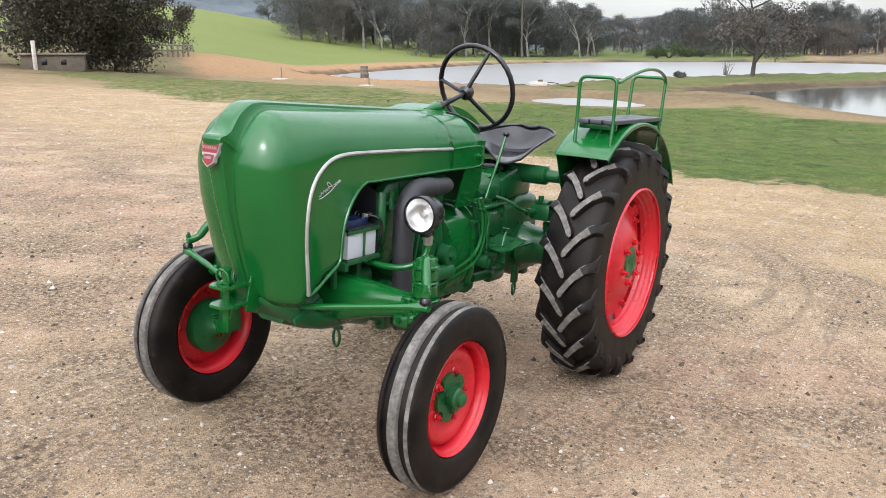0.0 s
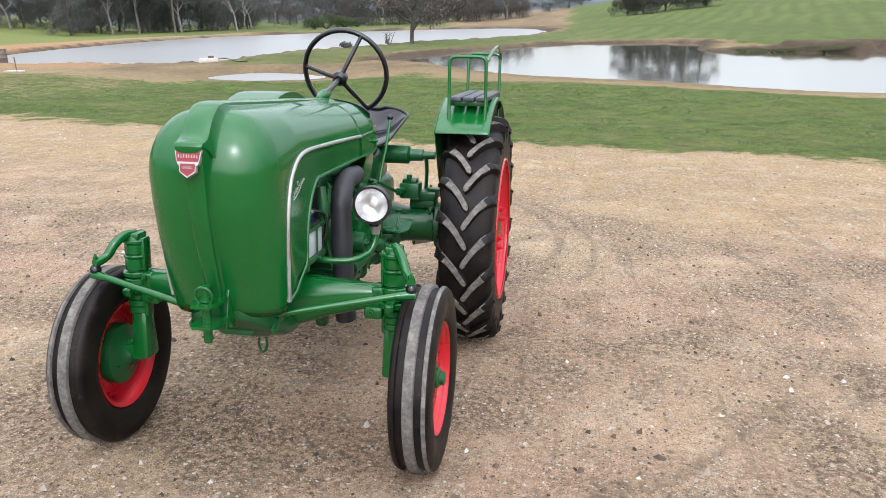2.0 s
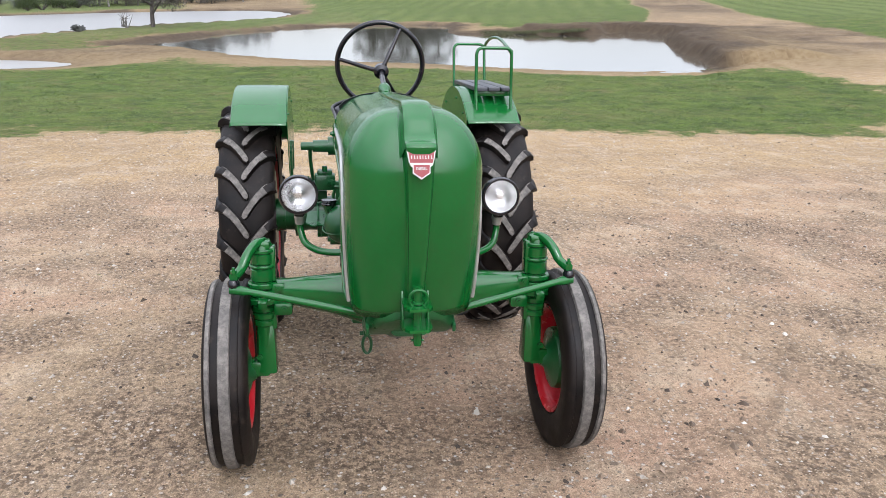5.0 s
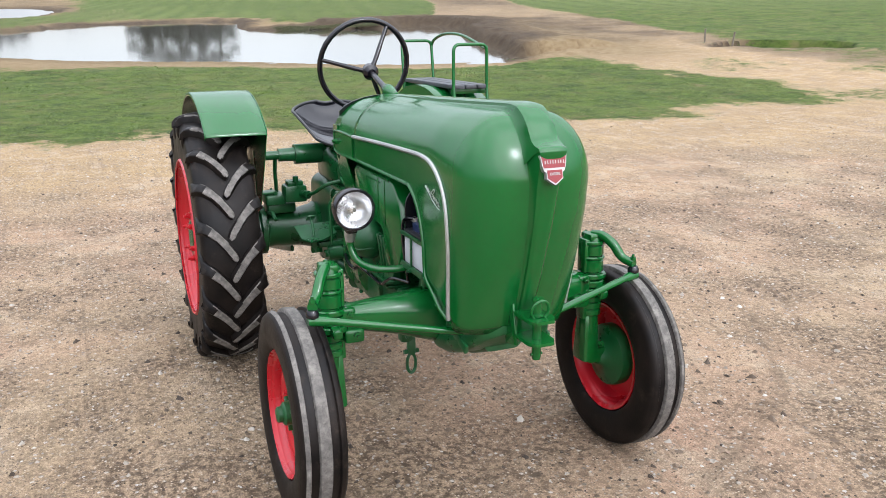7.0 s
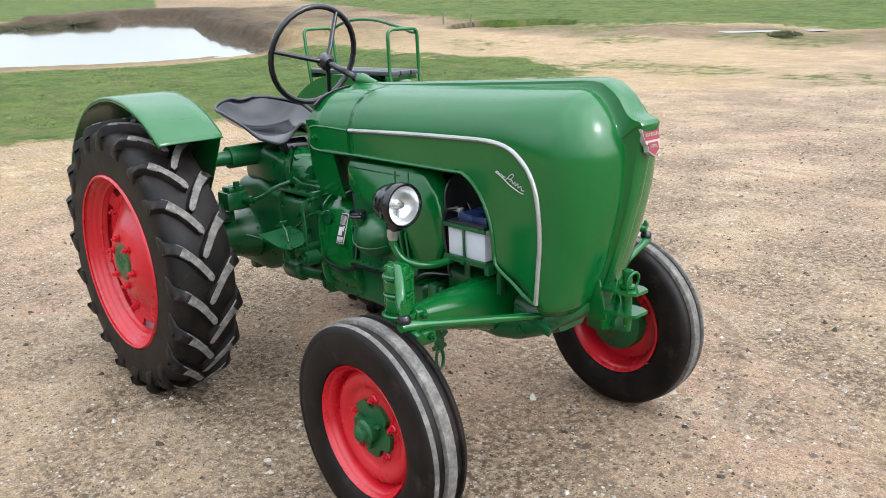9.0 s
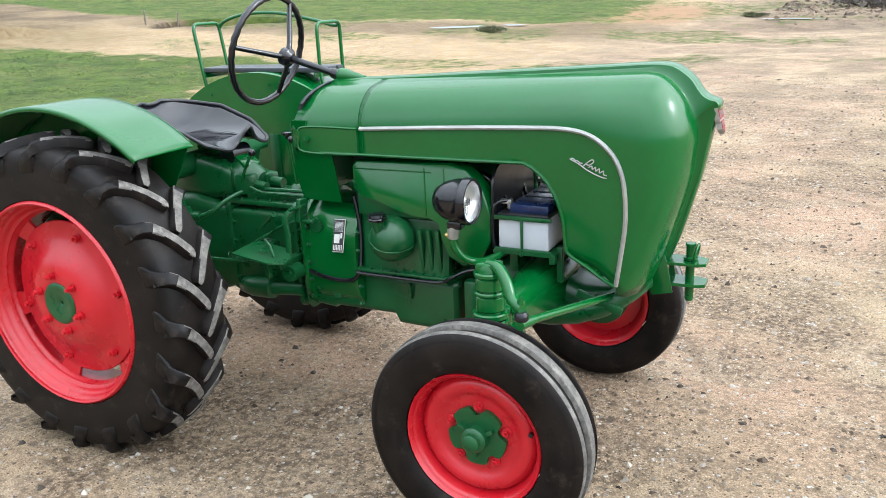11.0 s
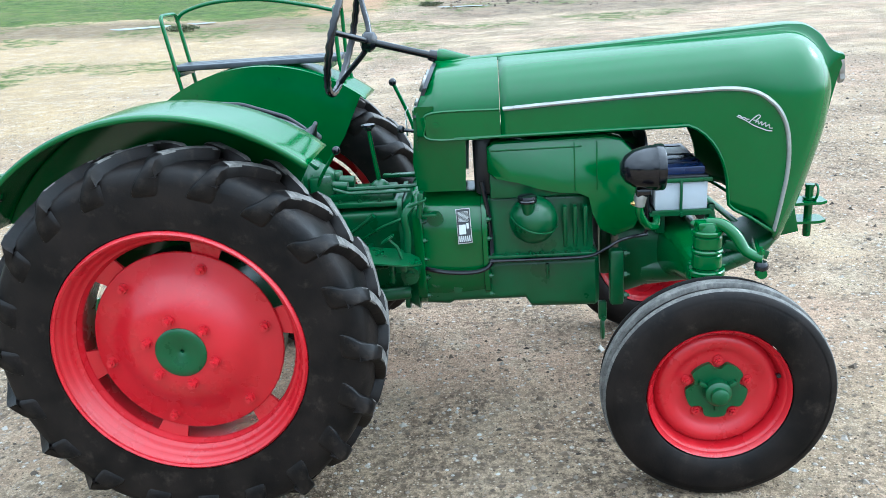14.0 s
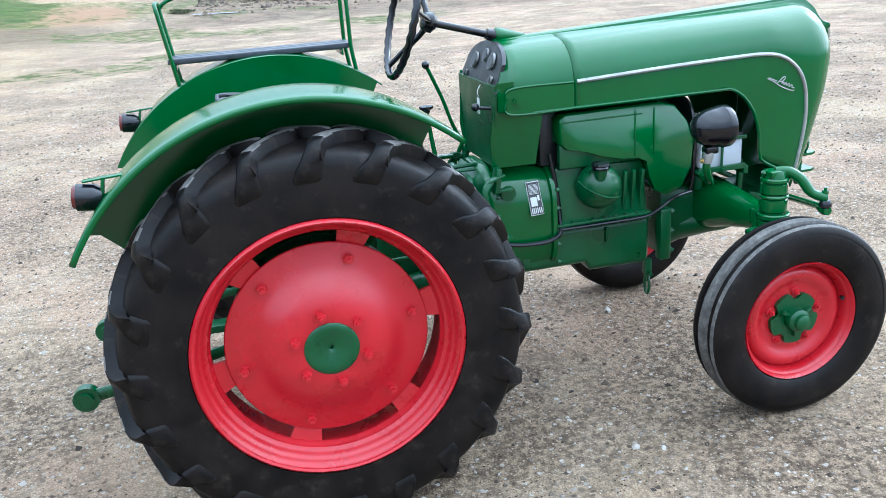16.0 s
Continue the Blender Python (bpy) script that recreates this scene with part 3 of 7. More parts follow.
    relief = math_node("ADD", math_node("MULTIPLY", fine, 0.8), math_node("MULTIPLY", grit, 0.25))
    relief = math_node("ADD", relief, math_node("ADD", math_node("MULTIPLY", small, 0.2), math_node("MULTIPLY", large, 0.45)))
    l.new(relief, bp.inputs["Height"])
    l.new(bp.outputs[0], p.inputs["Normal"])
    return m


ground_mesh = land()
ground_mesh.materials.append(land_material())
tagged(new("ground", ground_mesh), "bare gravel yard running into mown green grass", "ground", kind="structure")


def water_material(name, ripple, rough):
    m, n, l, p = nodes_of(name)
    co = n.new("ShaderNodeTexCoord").outputs["Object"]
    w = noise_node(n, l, 1.6, 3.0, 0.5, co)
    c = ramp(n, l, noise_node(n, l, 0.05, 2.0, 0.5, co).outputs["Fac"], 0.3, 0.7, (0.08, 0.07, 0.052), (0.105, 0.096, 0.07))
    l.new(c.outputs[0], p.inputs["Base Color"])
    p.inputs["Roughness"].default_value = rough
    p.inputs["IOR"].default_value = 1.33
    p.inputs["Coat Weight"].default_value = 1.0
    p.inputs["Coat Roughness"].default_value = rough
    bp = n.new("ShaderNodeBump")
    bp.inputs["Strength"].default_value = 1.0
    bp.inputs["Distance"].default_value = ripple
    l.new(w.outputs["Fac"], bp.inputs["Height"])
    l.new(bp.outputs[0], p.inputs["Normal"])
    return m


WATERS = [water_material("lake_water", 0.05, 0.3), water_material("pond_water", 0.008, 0.06)]
for outline, stuff, words in zip(SHORES, (WATERS[0], WATERS[1], WATERS[0]), ("wide grey farm lake with bare earth banks", "calm farm pond reflecting a pale sky", "small shallow pool beside the lake")):
    bm = BM()
    c = outline.mean(0)
    ring = [bm.verts.new((c[0] + (q[0] - c[0]) * 1.04, c[1] + (q[1] - c[1]) * 1.04, WATER)) for q in outline]
    f = bm.faces.new(ring)
    bmesh.ops.triangulate(bm, faces=[f])
    tagged(new("water", finish("water", bm, stuff, 0)), words, "pond", kind="structure")


def puddle(x, y, size, turn):
    z = float(height(np.array([x]), np.array([y]), np.array([50.0]))[0]) + 0.02
    m = Matrix.Translation((x, y, z)) @ pose(0, 0, 0, 0, 0, turn)
    bm = BM()
    bm.faces.new([bm.verts.new(m @ Vector((size * math.cos(a) * (1 + 0.15 * math.sin(3 * a + 1)), 0.24 * size * math.sin(a) * (1 + 0.3 * math.cos(2 * a)) + 0.1 * size * math.sin(2 * math.cos(a)), 0))) for a in [k * math.tau / 40 for k in range(40)]])
    tagged(new("puddle", finish("puddle", bm, WATERS[1], 0)), "long shallow puddle on the bare ground", "puddle", kind="structure")


puddle(-10.3, 25.0, 1.7, 28)
puddle(-0.3, 29.9, 1.0, 5)


def ground_z(x, y):
    x, y = np.array([float(x)]), np.array([float(y)])
    return float(height(x, y, shore(x, y))[0])
from mathutils.bvhtree import BVHTree


# ---- the tractor ----
tractor = thing("tractor", "restored green vintage farm tractor with red wheels", "tractor", SLOPE)
HW, XC, NOSE_N, POLE = 0.224, 1.76, 2.5, 1.905


def front_x(z):
    return min(2.108 - 0.235 * (1.24 - z), 2.062 + 0.11 * (z - 1.04)) - 0.22 * max(0.0, 1.02 - z) ** 2 - 0.06 * max(0.0, 0.72 - z)


def nose_from(z):
    """Where the nose's corners start to turn in."""
    return front_x(z) - 0.172


def hood_y(x, z):
    """Half width of the hood at x and height z."""
    c = nose_from(z)
    if x <= c:
        return HW
    return HW * max(0.0, 1 - ((x - c) / 0.172) ** NOSE_N) ** (1 / NOSE_N)


def hood_top(x):
    return 1.312 + 0.035 * (x - 0.75)


def hood_low(x):
    """Lower edge of the hood's side: a straight strip, the wheel-arch-like cut-out, the front skirt."""
    if x < 1.53:
        return 1.088
    if x < 1.705:
        return 0.84 + 0.255 * math.sqrt(max(0.0, 1 - ((x - 1.53) / 0.178) ** 2))
    if x < 1.715:
        return 0.86 - 6.0 * (x - 1.705)
    if x < 1.87:
        return 0.80 - 0.1 * ((x - 1.715) / 0.155) ** 1.3
    return 0.66 + 0.04 * max(0.0, 1 - (x - 1.87) / 0.04) ** 2 + 0.012 * smooth(1.93, 2.0, x)


def column(px, py, low, spine, top, lean=None, rz=0.165, rise=0.92):
    """Points of the hood from its lower edge over the shoulder to the spine."""
    out = []
    rh = 0.16
    zs = top - rz
    for k in range(15):
        z = low + (zs - low) * k / 14
        x, y = lean(z) if lean else (px, py)
        out.append(Vector((x, y, z)))
    base = out[-1]
    way = Vector((spine[0] - base.x, spine[1] - base.y, 0))
    far = way.length
    way.normalize()
    for k in range(1, 11):
        a = k / 10 * math.pi / 2
        out.append(base + way * rh * (1 - math.cos(a)) + Vector((0, 0, rz * math.sin(a) ** rise)))
    for k in range(1, 5):
        out.append(base + way * (rh + (far - rh) * k / 4) + Vector((0, 0, rz + 0.014 * math.sin(k / 4 * math.pi / 2))))
    return out


def hood_columns(x0, x1, nose):
    rows = []
    n = max(2, int((x1 - x0) / 0.03))
    xs = [x0 + (x1 - x0) * k / n for k in range(n + 1)]
    if nose:
        xs = sorted(xs + [1.60, 1.63, 1.65, 1.67, 1.68, 1.69, 1.695, 1.70, 1.704, 1.706, 1.71, 1.715, 1.73])
    side = [(x, 0) for x in xs]
    for x in xs:
        rows.append(column(x, -HW, hood_low(x), (x, 0), hood_top(x)))
    if nose:
        fan = []
        for k in range(1, 64):
            a = -math.pi / 2 + math.pi * k / 64

            def lean(z, a=a):
                c, s = math.cos(a), math.sin(a)
                return nose_from(z) + 0.172 * c ** (2 / NOSE_N), math.copysign(HW * abs(s) ** (2 / NOSE_N), s)
            x, y = lean(0.7)
            fan.append(column(x, y, hood_low(x), (POLE, 0), hood_top(POLE), lean, 0.198, 1.06))
        turn = []
        for k in range(1, 6):
            def swing(z, f=k / 6):
                return XC + (nose_from(z) - XC) * f, -HW
            x = swing(0.7)[0]
            turn.append(column(x, -HW, hood_low(x), (XC + (POLE - XC) * k / 6, 0), hood_top(XC + (POLE - XC) * k / 6), swing, 0.165 + 0.033 * k / 6, 0.92 + 0.14 * k / 6))
        rows += turn + fan + [[Vector((p.x, -p.y, p.z)) for p in c] for c in reversed(turn)]
    for x in reversed(xs):
        rows.append([Vector((p.x, -p.y, p.z)) for p in column(x, -HW, hood_low(x), (x, 0), hood_top(x))])
    return rows


def shell(ob, thick=0.005):
    mod = ob.modifiers.new("thickness", "SOLIDIFY")
    mod.thickness, mod.offset = thick, -1.0


bm = BM()
loft(bm, hood_columns(0.958, XC, True), False)
bmesh.ops.remove_doubles(bm, verts=bm.verts[:], dist=0.0004)
hood = part("hood", bm, GREEN, tractor, "glossy green hood with an arched cut-out", smooth=50)
shell(hood)
bm = BM()
loft(bm, hood_columns(0.735, 0.956, False), False)
for v in bm.verts:
    # the rear edge leans back with the dashboard
    if v.co.x < 0.745 and v.co.z > 1.1:
        v.co.x -= 0.42 * min(0.14, max(0.0, 1.325 - v.co.z))
bmesh.ops.remove_doubles(bm, verts=bm.verts[:], dist=0.0004)
cowl = part("cowl", bm, GREEN, tractor, "green rear cowl before the dashboard", smooth=50)
shell(cowl)

# raised spine over the hood and down its nose
path = [(0.74, 1.328, 0.028), (0.95, 1.336, 0.031), (1.3, 1.352, 0.035), (1.6, 1.366, 0.039), (1.79, 1.375, 0.041), (1.912, 1.381, 0.043), (1.96, 1.380, 0.043),
        (1.991, 1.374, 0.044), (2.022, 1.356, 0.044), (2.049, 1.333, 0.045), (2.071, 1.301, 0.045), (2.086, 1.285, 0.046), (2.105, 1.275, 0.046), (2.122, 1.270, 0.045), (2.129, 1.262, 0.044), (2.131, 1.250, 0.042),
        (2.117, 1.197, 0.038), (2.104, 1.135, 0.035), (2.087, 1.044, 0.032), (2.066, 0.965, 0.029), (2.03, 0.84, 0.026), (1.985, 0.72, 0.021), (1.966, 0.676, 0.019)]
pts = curve_pts([(x, h, z) for x, z, h in path], 4)
rings = []
skin = BVHTree.FromPolygons([v.co for v in hood.data.vertices] + [v.co for v in cowl.data.vertices], [tuple(p.vertices) for p in hood.data.polygons] + [tuple(k + len(hood.data.vertices) for k in p.vertices) for p in cowl.data.polygons])
facing = []
for i in range(len(pts)):
    a, b = pts[max(0, i - 1)], pts[min(len(pts) - 1, i + 1)]
    facing.append(math.atan2(a.z - b.z, b.x - a.x))
for i, q in enumerate(pts):
    reach = 9 if 1.9 < q.x and q.z > 1.1 else 2
    near = facing[max(0, i - reach):i + reach + 1]
    turn_by = sum(near) / len(near)
    nrm = Vector((math.sin(turn_by), 0, math.cos(turn_by)))
    c, h = Vector((q.x, 0, q.z)), q.y
    half = []
    wide = 0.013 + 0.006 * math.exp(-((q.x - 2.03) / 0.07) ** 2) * (1 if q.z > 1.25 else 0.0)
    for k in range(1, 15):
        y = h * k / 7 if k <= 7 else h + wide * (k - 7) / 7
        rim_deep = 0.006
        if k <= 7:
            half.append((y, rim_deep * (k / 7) ** 4))
            continue
        hit = skin.ray_cast(c + Vector((0, y, 0)) + nrm * 0.05, -nrm, 0.3)
        floor_deep = (hit[3] - 0.05 if hit[0] is not None else 0.03) + 0.0015
        f = (k - 7) / 7
        ease = 1 - (1 - f) ** 2.0
        half.append((y, max(rim_deep + 0.001 * k, rim_deep + (max(floor_deep, 0.012) - rim_deep) * ease) if f < 1 else max(floor_deep, 0.012) + 0.003))
    rings.append([c + Vector((0, -y, 0)) - nrm * dz for y, dz in reversed(half)] + [c] + [c + Vector((0, y, 0)) - nrm * dz for y, dz in half])
bm = BM()
loft(bm, rings, False)
part("hood_spine", bm, GREEN, hood, "raised centre ridge of the hood", smooth=35)

# rolled edge of the cut-out, silver trim, side strips, badges
for s in (-1, 1):
    bm = BM()
    line = [(0.80, 1.088), (1.2, 1.088)] + [(1.2 + 0.03 * k, hood_low(1.2 + 0.03 * k)) for k in range(1, 12)]
    line += [(x, hood_low(x)) for x in (1.57, 1.60, 1.625, 1.65, 1.67, 1.685, 1.695, 1.703, 1.708)] + [(1.712, 0.81), (1.73, 0.793), (1.78, 0.765), (1.83, 0.73), (1.865, 0.705)]
    tube(bm, [(x, s * (hood_y(x, z) + 0.001), z) for x, z in line], 0.0065, 8)
    part("edge_bead", bm, GREEN, hood)
    bm = BM()
    line = curve_pts([(0.966, 1.178, 0), (1.3, 1.192, 0), (1.6, 1.2005, 0), (1.70, 1.200, 0), (1.765, 1.190, 0), (1.815, 1.166, 0), (1.86, 1.122, 0), (1.888, 1.06, 0), (1.899, 0.98, 0), (1.898, 0.9, 0), (1.885, 0.8, 0), (1.87, 0.706, 0)], 6)
    tube(bm, [(q.x, s * (hood_y(q.x, q.y) + 0.0015), q.y) for q in line], 0.0075, 8)
    part("trim_strip", bm, SILVER, hood, "silver trim strip")
    bm = BM()
    outline = [(0.722, 1.088), (0.708, 1.098), (0.704, 1.14), (0.712, 1.172), (0.73, 1.178), (0.953, 1.178), (0.953, 1.088)]
    plate(bm, outline, "y", s * (HW - 0.004), s * (HW + 0.004))
    part("side_strip", bm, GREEN, cowl)
    bm = BM()
    tube(bm, curve_pts([(0.954, s * (HW + 0.003), 1.178), (0.73, s * (HW + 0.003), 1.178), (0.706, s * (HW + 0.003), 1.14), (0.722, s * (HW + 0.003), 1.089), (0.954, s * (HW + 0.003), 1.088)], 5), 0.005, 6)
    part("strip_bead", bm, GREEN, cowl)
    bm = BM()
    bolt(bm, (0.74, s * (HW + 0.004), 1.135), (0, s, 0), 0.014, 0.011)
    part("strip_bolt", bm, GREEN, cowl)
    # script badge as a plain silver flourish
    bm = BM()
    p0 = Vector((1.722, 0, 1.103))
    d, u = Vector((0.92, 0, -0.38)).normalized(), Vector((0.38, 0, 0.92)).normalized()
    k = 0.128
    for stroke in ([(0.0, 0.05), (0.25, 0.03), (0.5, -0.02), (0.85, -0.03), (1.0, 0.0)],
                   [(0.36, 0.02), (0.42, 0.14), (0.5, 0.26), (0.56, 0.24), (0.5, 0.12), (0.42, 0.1)],
                   [(0.5, 0.06), (0.56, 0.12), (0.6, 0.05), (0.65, 0.13), (0.69, 0.05), (0.75, 0.14), (0.79, 0.05), (0.86, 0.13), (0.9, 0.05), (0.98, 0.07)],
                   [(0.02, 0.075), (0.08, 0.09), (0.14, 0.07), (0.2, 0.09), (0.26, 0.065), (0.33, 0.085)]):
        line = [p0 + d * (a * k) + u * (b * k) for a, b in stroke]
        tube(bm, [(q.x, s * (hood_y(q.x, q.z) + 0.002), q.z) for q in curve_pts(line, 4)], 0.0018, 6)
    part("script_badge", bm, SILVER, hood, "small silver script badge")

# shield emblem on the nose
def shield(k, grow=0.0):
    top = [(-0.043, 0.048), (-0.036, 0.056), (-0.02, 0.052), (0.0, 0.057), (0.02, 0.052), (0.036, 0.056), (0.043, 0.048)]
    low = [(0.038, 0.012), (0.033, -0.006), (0.026, -0.012), (0.026, -0.034), (0.0, -0.056), (-0.026, -0.034), (-0.026, -0.012), (-0.033, -0.006), (-0.038, 0.012)]
    return [(a * k, b * k * 0.82) for a, b in top + low]


badge = Matrix.Translation((2.1285, 0, 1.208)) @ Matrix.Rotation(radians(-13), 4, "Y") @ pose(0, 0, 0, 90, 0, 90)


def on_badge(bm):
    for v in bm.verts:
        v.co = badge @ v.co
    return bm


bm = on_badge(plate(BM(), shield(1.0), "z", -0.012, 0.004))
emblem = part("emblem", bm, SILVER, tractor, "red and silver shield emblem")
bm = on_badge(plate(BM(), [(-0.039, 0.036), (0.039, 0.036), (0.034, 0.003), (-0.034, 0.003)], "z", 0.0035, 0.0055))
part("emblem_field", bm, BADGE_RED, emblem, "red enamel field")
bm = on_badge(plate(BM(), [(-0.024, -0.003), (0.024, -0.003), (0.023, -0.026), (0.0, -0.041), (-0.023, -0.026)], "z", 0.0035, 0.0055))
part("emblem_field", bm, BADGE_RED, emblem, "red enamel field")
bm = BM()
for k in range(8):
    box(bm, (-0.0295 + 0.0084 * k, 0.0195, 0.006), (0.002 if k % 3 else 0.0028, 0.0095, 0.002), None, 0)
    if k % 2:
        box(bm, (-0.0285 + 0.0084 * k, 0.0195 - 0.0038, 0.006), (0.004, 0.002, 0.002), None, 0)
on_badge(bm)
part("name_bars", bm, SILVER, emblem)
curve = bpy.data.curves.new("diesel", "FONT")
curve.body, curve.size, curve.align_x, curve.align_y, curve.extrude = "DIESEL", 0.0115, "CENTER", "CENTER", 0.0008
letters = new("lettering", curve)
letters.parent = emblem
letters.matrix_basis = badge @ Matrix.Translation((0, -0.0145, 0.006))
curve.materials.append(SILVER)

# dashboard, bulkhead, cowl sides
bm = BM()
for s in (-1, 1):
    bm2 = BM()
    plate(bm2, [(0.66, 0.895), (0.652, 1.0), (0.672, 1.2), (0.735, 1.2), (0.735, 1.088), (0.838, 1.088), (0.826, 0.892)], "y", s * (HW - 0.006), s * (HW - 0.001))
    for v in bm2.verts:
        v.co.y -= s * 0.055 * max(0.0, (1.09 - v.co.z) / 0.195)
    part("cowl_side", bm2, GREEN, cowl)
plate(bm, [(-0.158, 0.9), (0.158, 0.9), (0.215, 1.09), (0.218, 1.19), (-0.218, 1.19), (-0.215, 1.09)], "x", 0.665, 0.675)
part("bulkhead", bm, CAST, tractor)
bm = BM()
outline = [(-0.222, 1.165), (0.222, 1.165), (0.2, 1.24)] + [(0.21 * math.cos(a), 1.235 + 0.088 * math.sin(a)) for a in [math.pi * k / 12 for k in range(1, 12)]] + [(-0.2, 1.24)]
loft(bm, [[Vector((0.665 + (z - 1.165) * 0.42 + o, y, z)) for y, z in outline] for o in (0.0, 0.014)])
dash = part("dashboard", bm, SATIN, tractor, "black dashboard with round gauges")
for y, z, r in ((-0.1, 1.26, 0.03), (-0.02, 1.275, 0.024), (0.085, 1.25, 0.03), (-0.15, 1.205, 0.013), (0.15, 1.2, 0.013)):
    bm = BM()
    c = Vector((0.662 + (z - 1.165) * 0.42, y, z))
    w = Vector((-0.92, 0, 0.39))
    tube(bm, [c, c + w * 0.008], r, 20)
    g = part("gauge", bm, STEEL, dash, "round gauge with a steel bezel")
    bm = BM()
    tube(bm, [c + w * 0.008, c + w * 0.0095], r * 0.9, 20)
    part("dial", bm, BLACK, g)
bm = BM()
tube(bm, curve_pts([(0.645, -0.13, 1.19), (0.632, -0.135, 1.17), (0.635, -0.135, 1.15)], 3), 0.0015, 6)
box(bm, (0.633, -0.135, 1.118), (0.004, 0.022, 0.055), None, 0.001)
part("paper_tag", bm, CREAM, dash, "white paper tag on a string")
bm = BM()
rod(bm, (0.67, -0.17, 1.11), (0.62, -0.155, 1.115), 0.006)
bmesh.ops.create_uvsphere(bm, u_segments=12, v_segments=8, radius=0.014, matrix=Matrix.Translation((0.615, -0.155, 1.117)))
part("pull_knob", bm, BLACK, tractor)

# steering column and wheel
hub = Vector((0.506, 0.005, 1.406))
DISH = 0.09
foot = Vector((0.765, 0.0, 1.333))
axis = (hub - foot).normalized()
bm = BM()
rod(bm, foot + axis * 0.02, hub, 0.013, 0.0125)
tube(bm, [foot - axis * 0.0, foot + axis * 0.05], [0.024, 0.019], 14)
part("steering_column", bm, BLACK, tractor, "black steering column")
bm = BM()
tube(bm, curve_pts([(0.86, 0, 1.325), (0.80, 0, 1.333), (0.765, 0, 1.337), (0.748, 0, 1.338)], 3), [0.012, 0.014, 0.018, 0.022, 0.025, 0.027, 0.028, 0.028, 0.026, 0.024], 16)
rod(bm, (0.758, 0.0, 1.335), (0.755, 0.002, 1.366), 0.006, 0.003)
part("column_collar", bm, GREEN, tractor)
side = axis.cross(Vector((0, 0, 1))).normalized()
upv = side.cross(axis).normalized()
bm = BM()
rim = []
for k in range(64):
    a = k * math.tau / 64
    rad = side * math.cos(a) + upv * math.sin(a)
    rim.append([hub + rad * (0.207 + 0.0125 * math.cos(b)) + axis * (0.0125 * math.sin(b) + DISH) * (1.0 + 0.04 * (k % 2)) for b in [j * math.tau / 10 for j in range(10)]])
loft(bm, rim + [rim[0]], True, False)
bmesh.ops.remove_doubles(bm, verts=bm.verts[:], dist=0.0002)
wheel = part("steering_wheel", bm, BLACK, tractor, "black three-spoke steering wheel")
for a in (radians(62), radians(180 - 8), radians(298)):
    bm = BM()
    rad = side * math.cos(a) + upv * math.sin(a)
    tube(bm, curve_pts([hub + rad * 0.015, hub + rad * 0.06 + axis * 0.015, hub + rad * 0.13 + axis * 0.052, hub + rad * 0.205 + axis * DISH], 4), [0.012] * 3 + [0.0105] * 5 + [0.0095] * 5, 10)
    part("spoke", bm, BLACK, wheel)
bm = BM()
tube(bm, [hub - axis * 0.03, hub - axis * 0.015, hub + axis * 0.015, hub + axis * 0.024], [0.02, 0.036, 0.034, 0.02], 20)
part("wheel_boss", bm, BLACK, wheel)


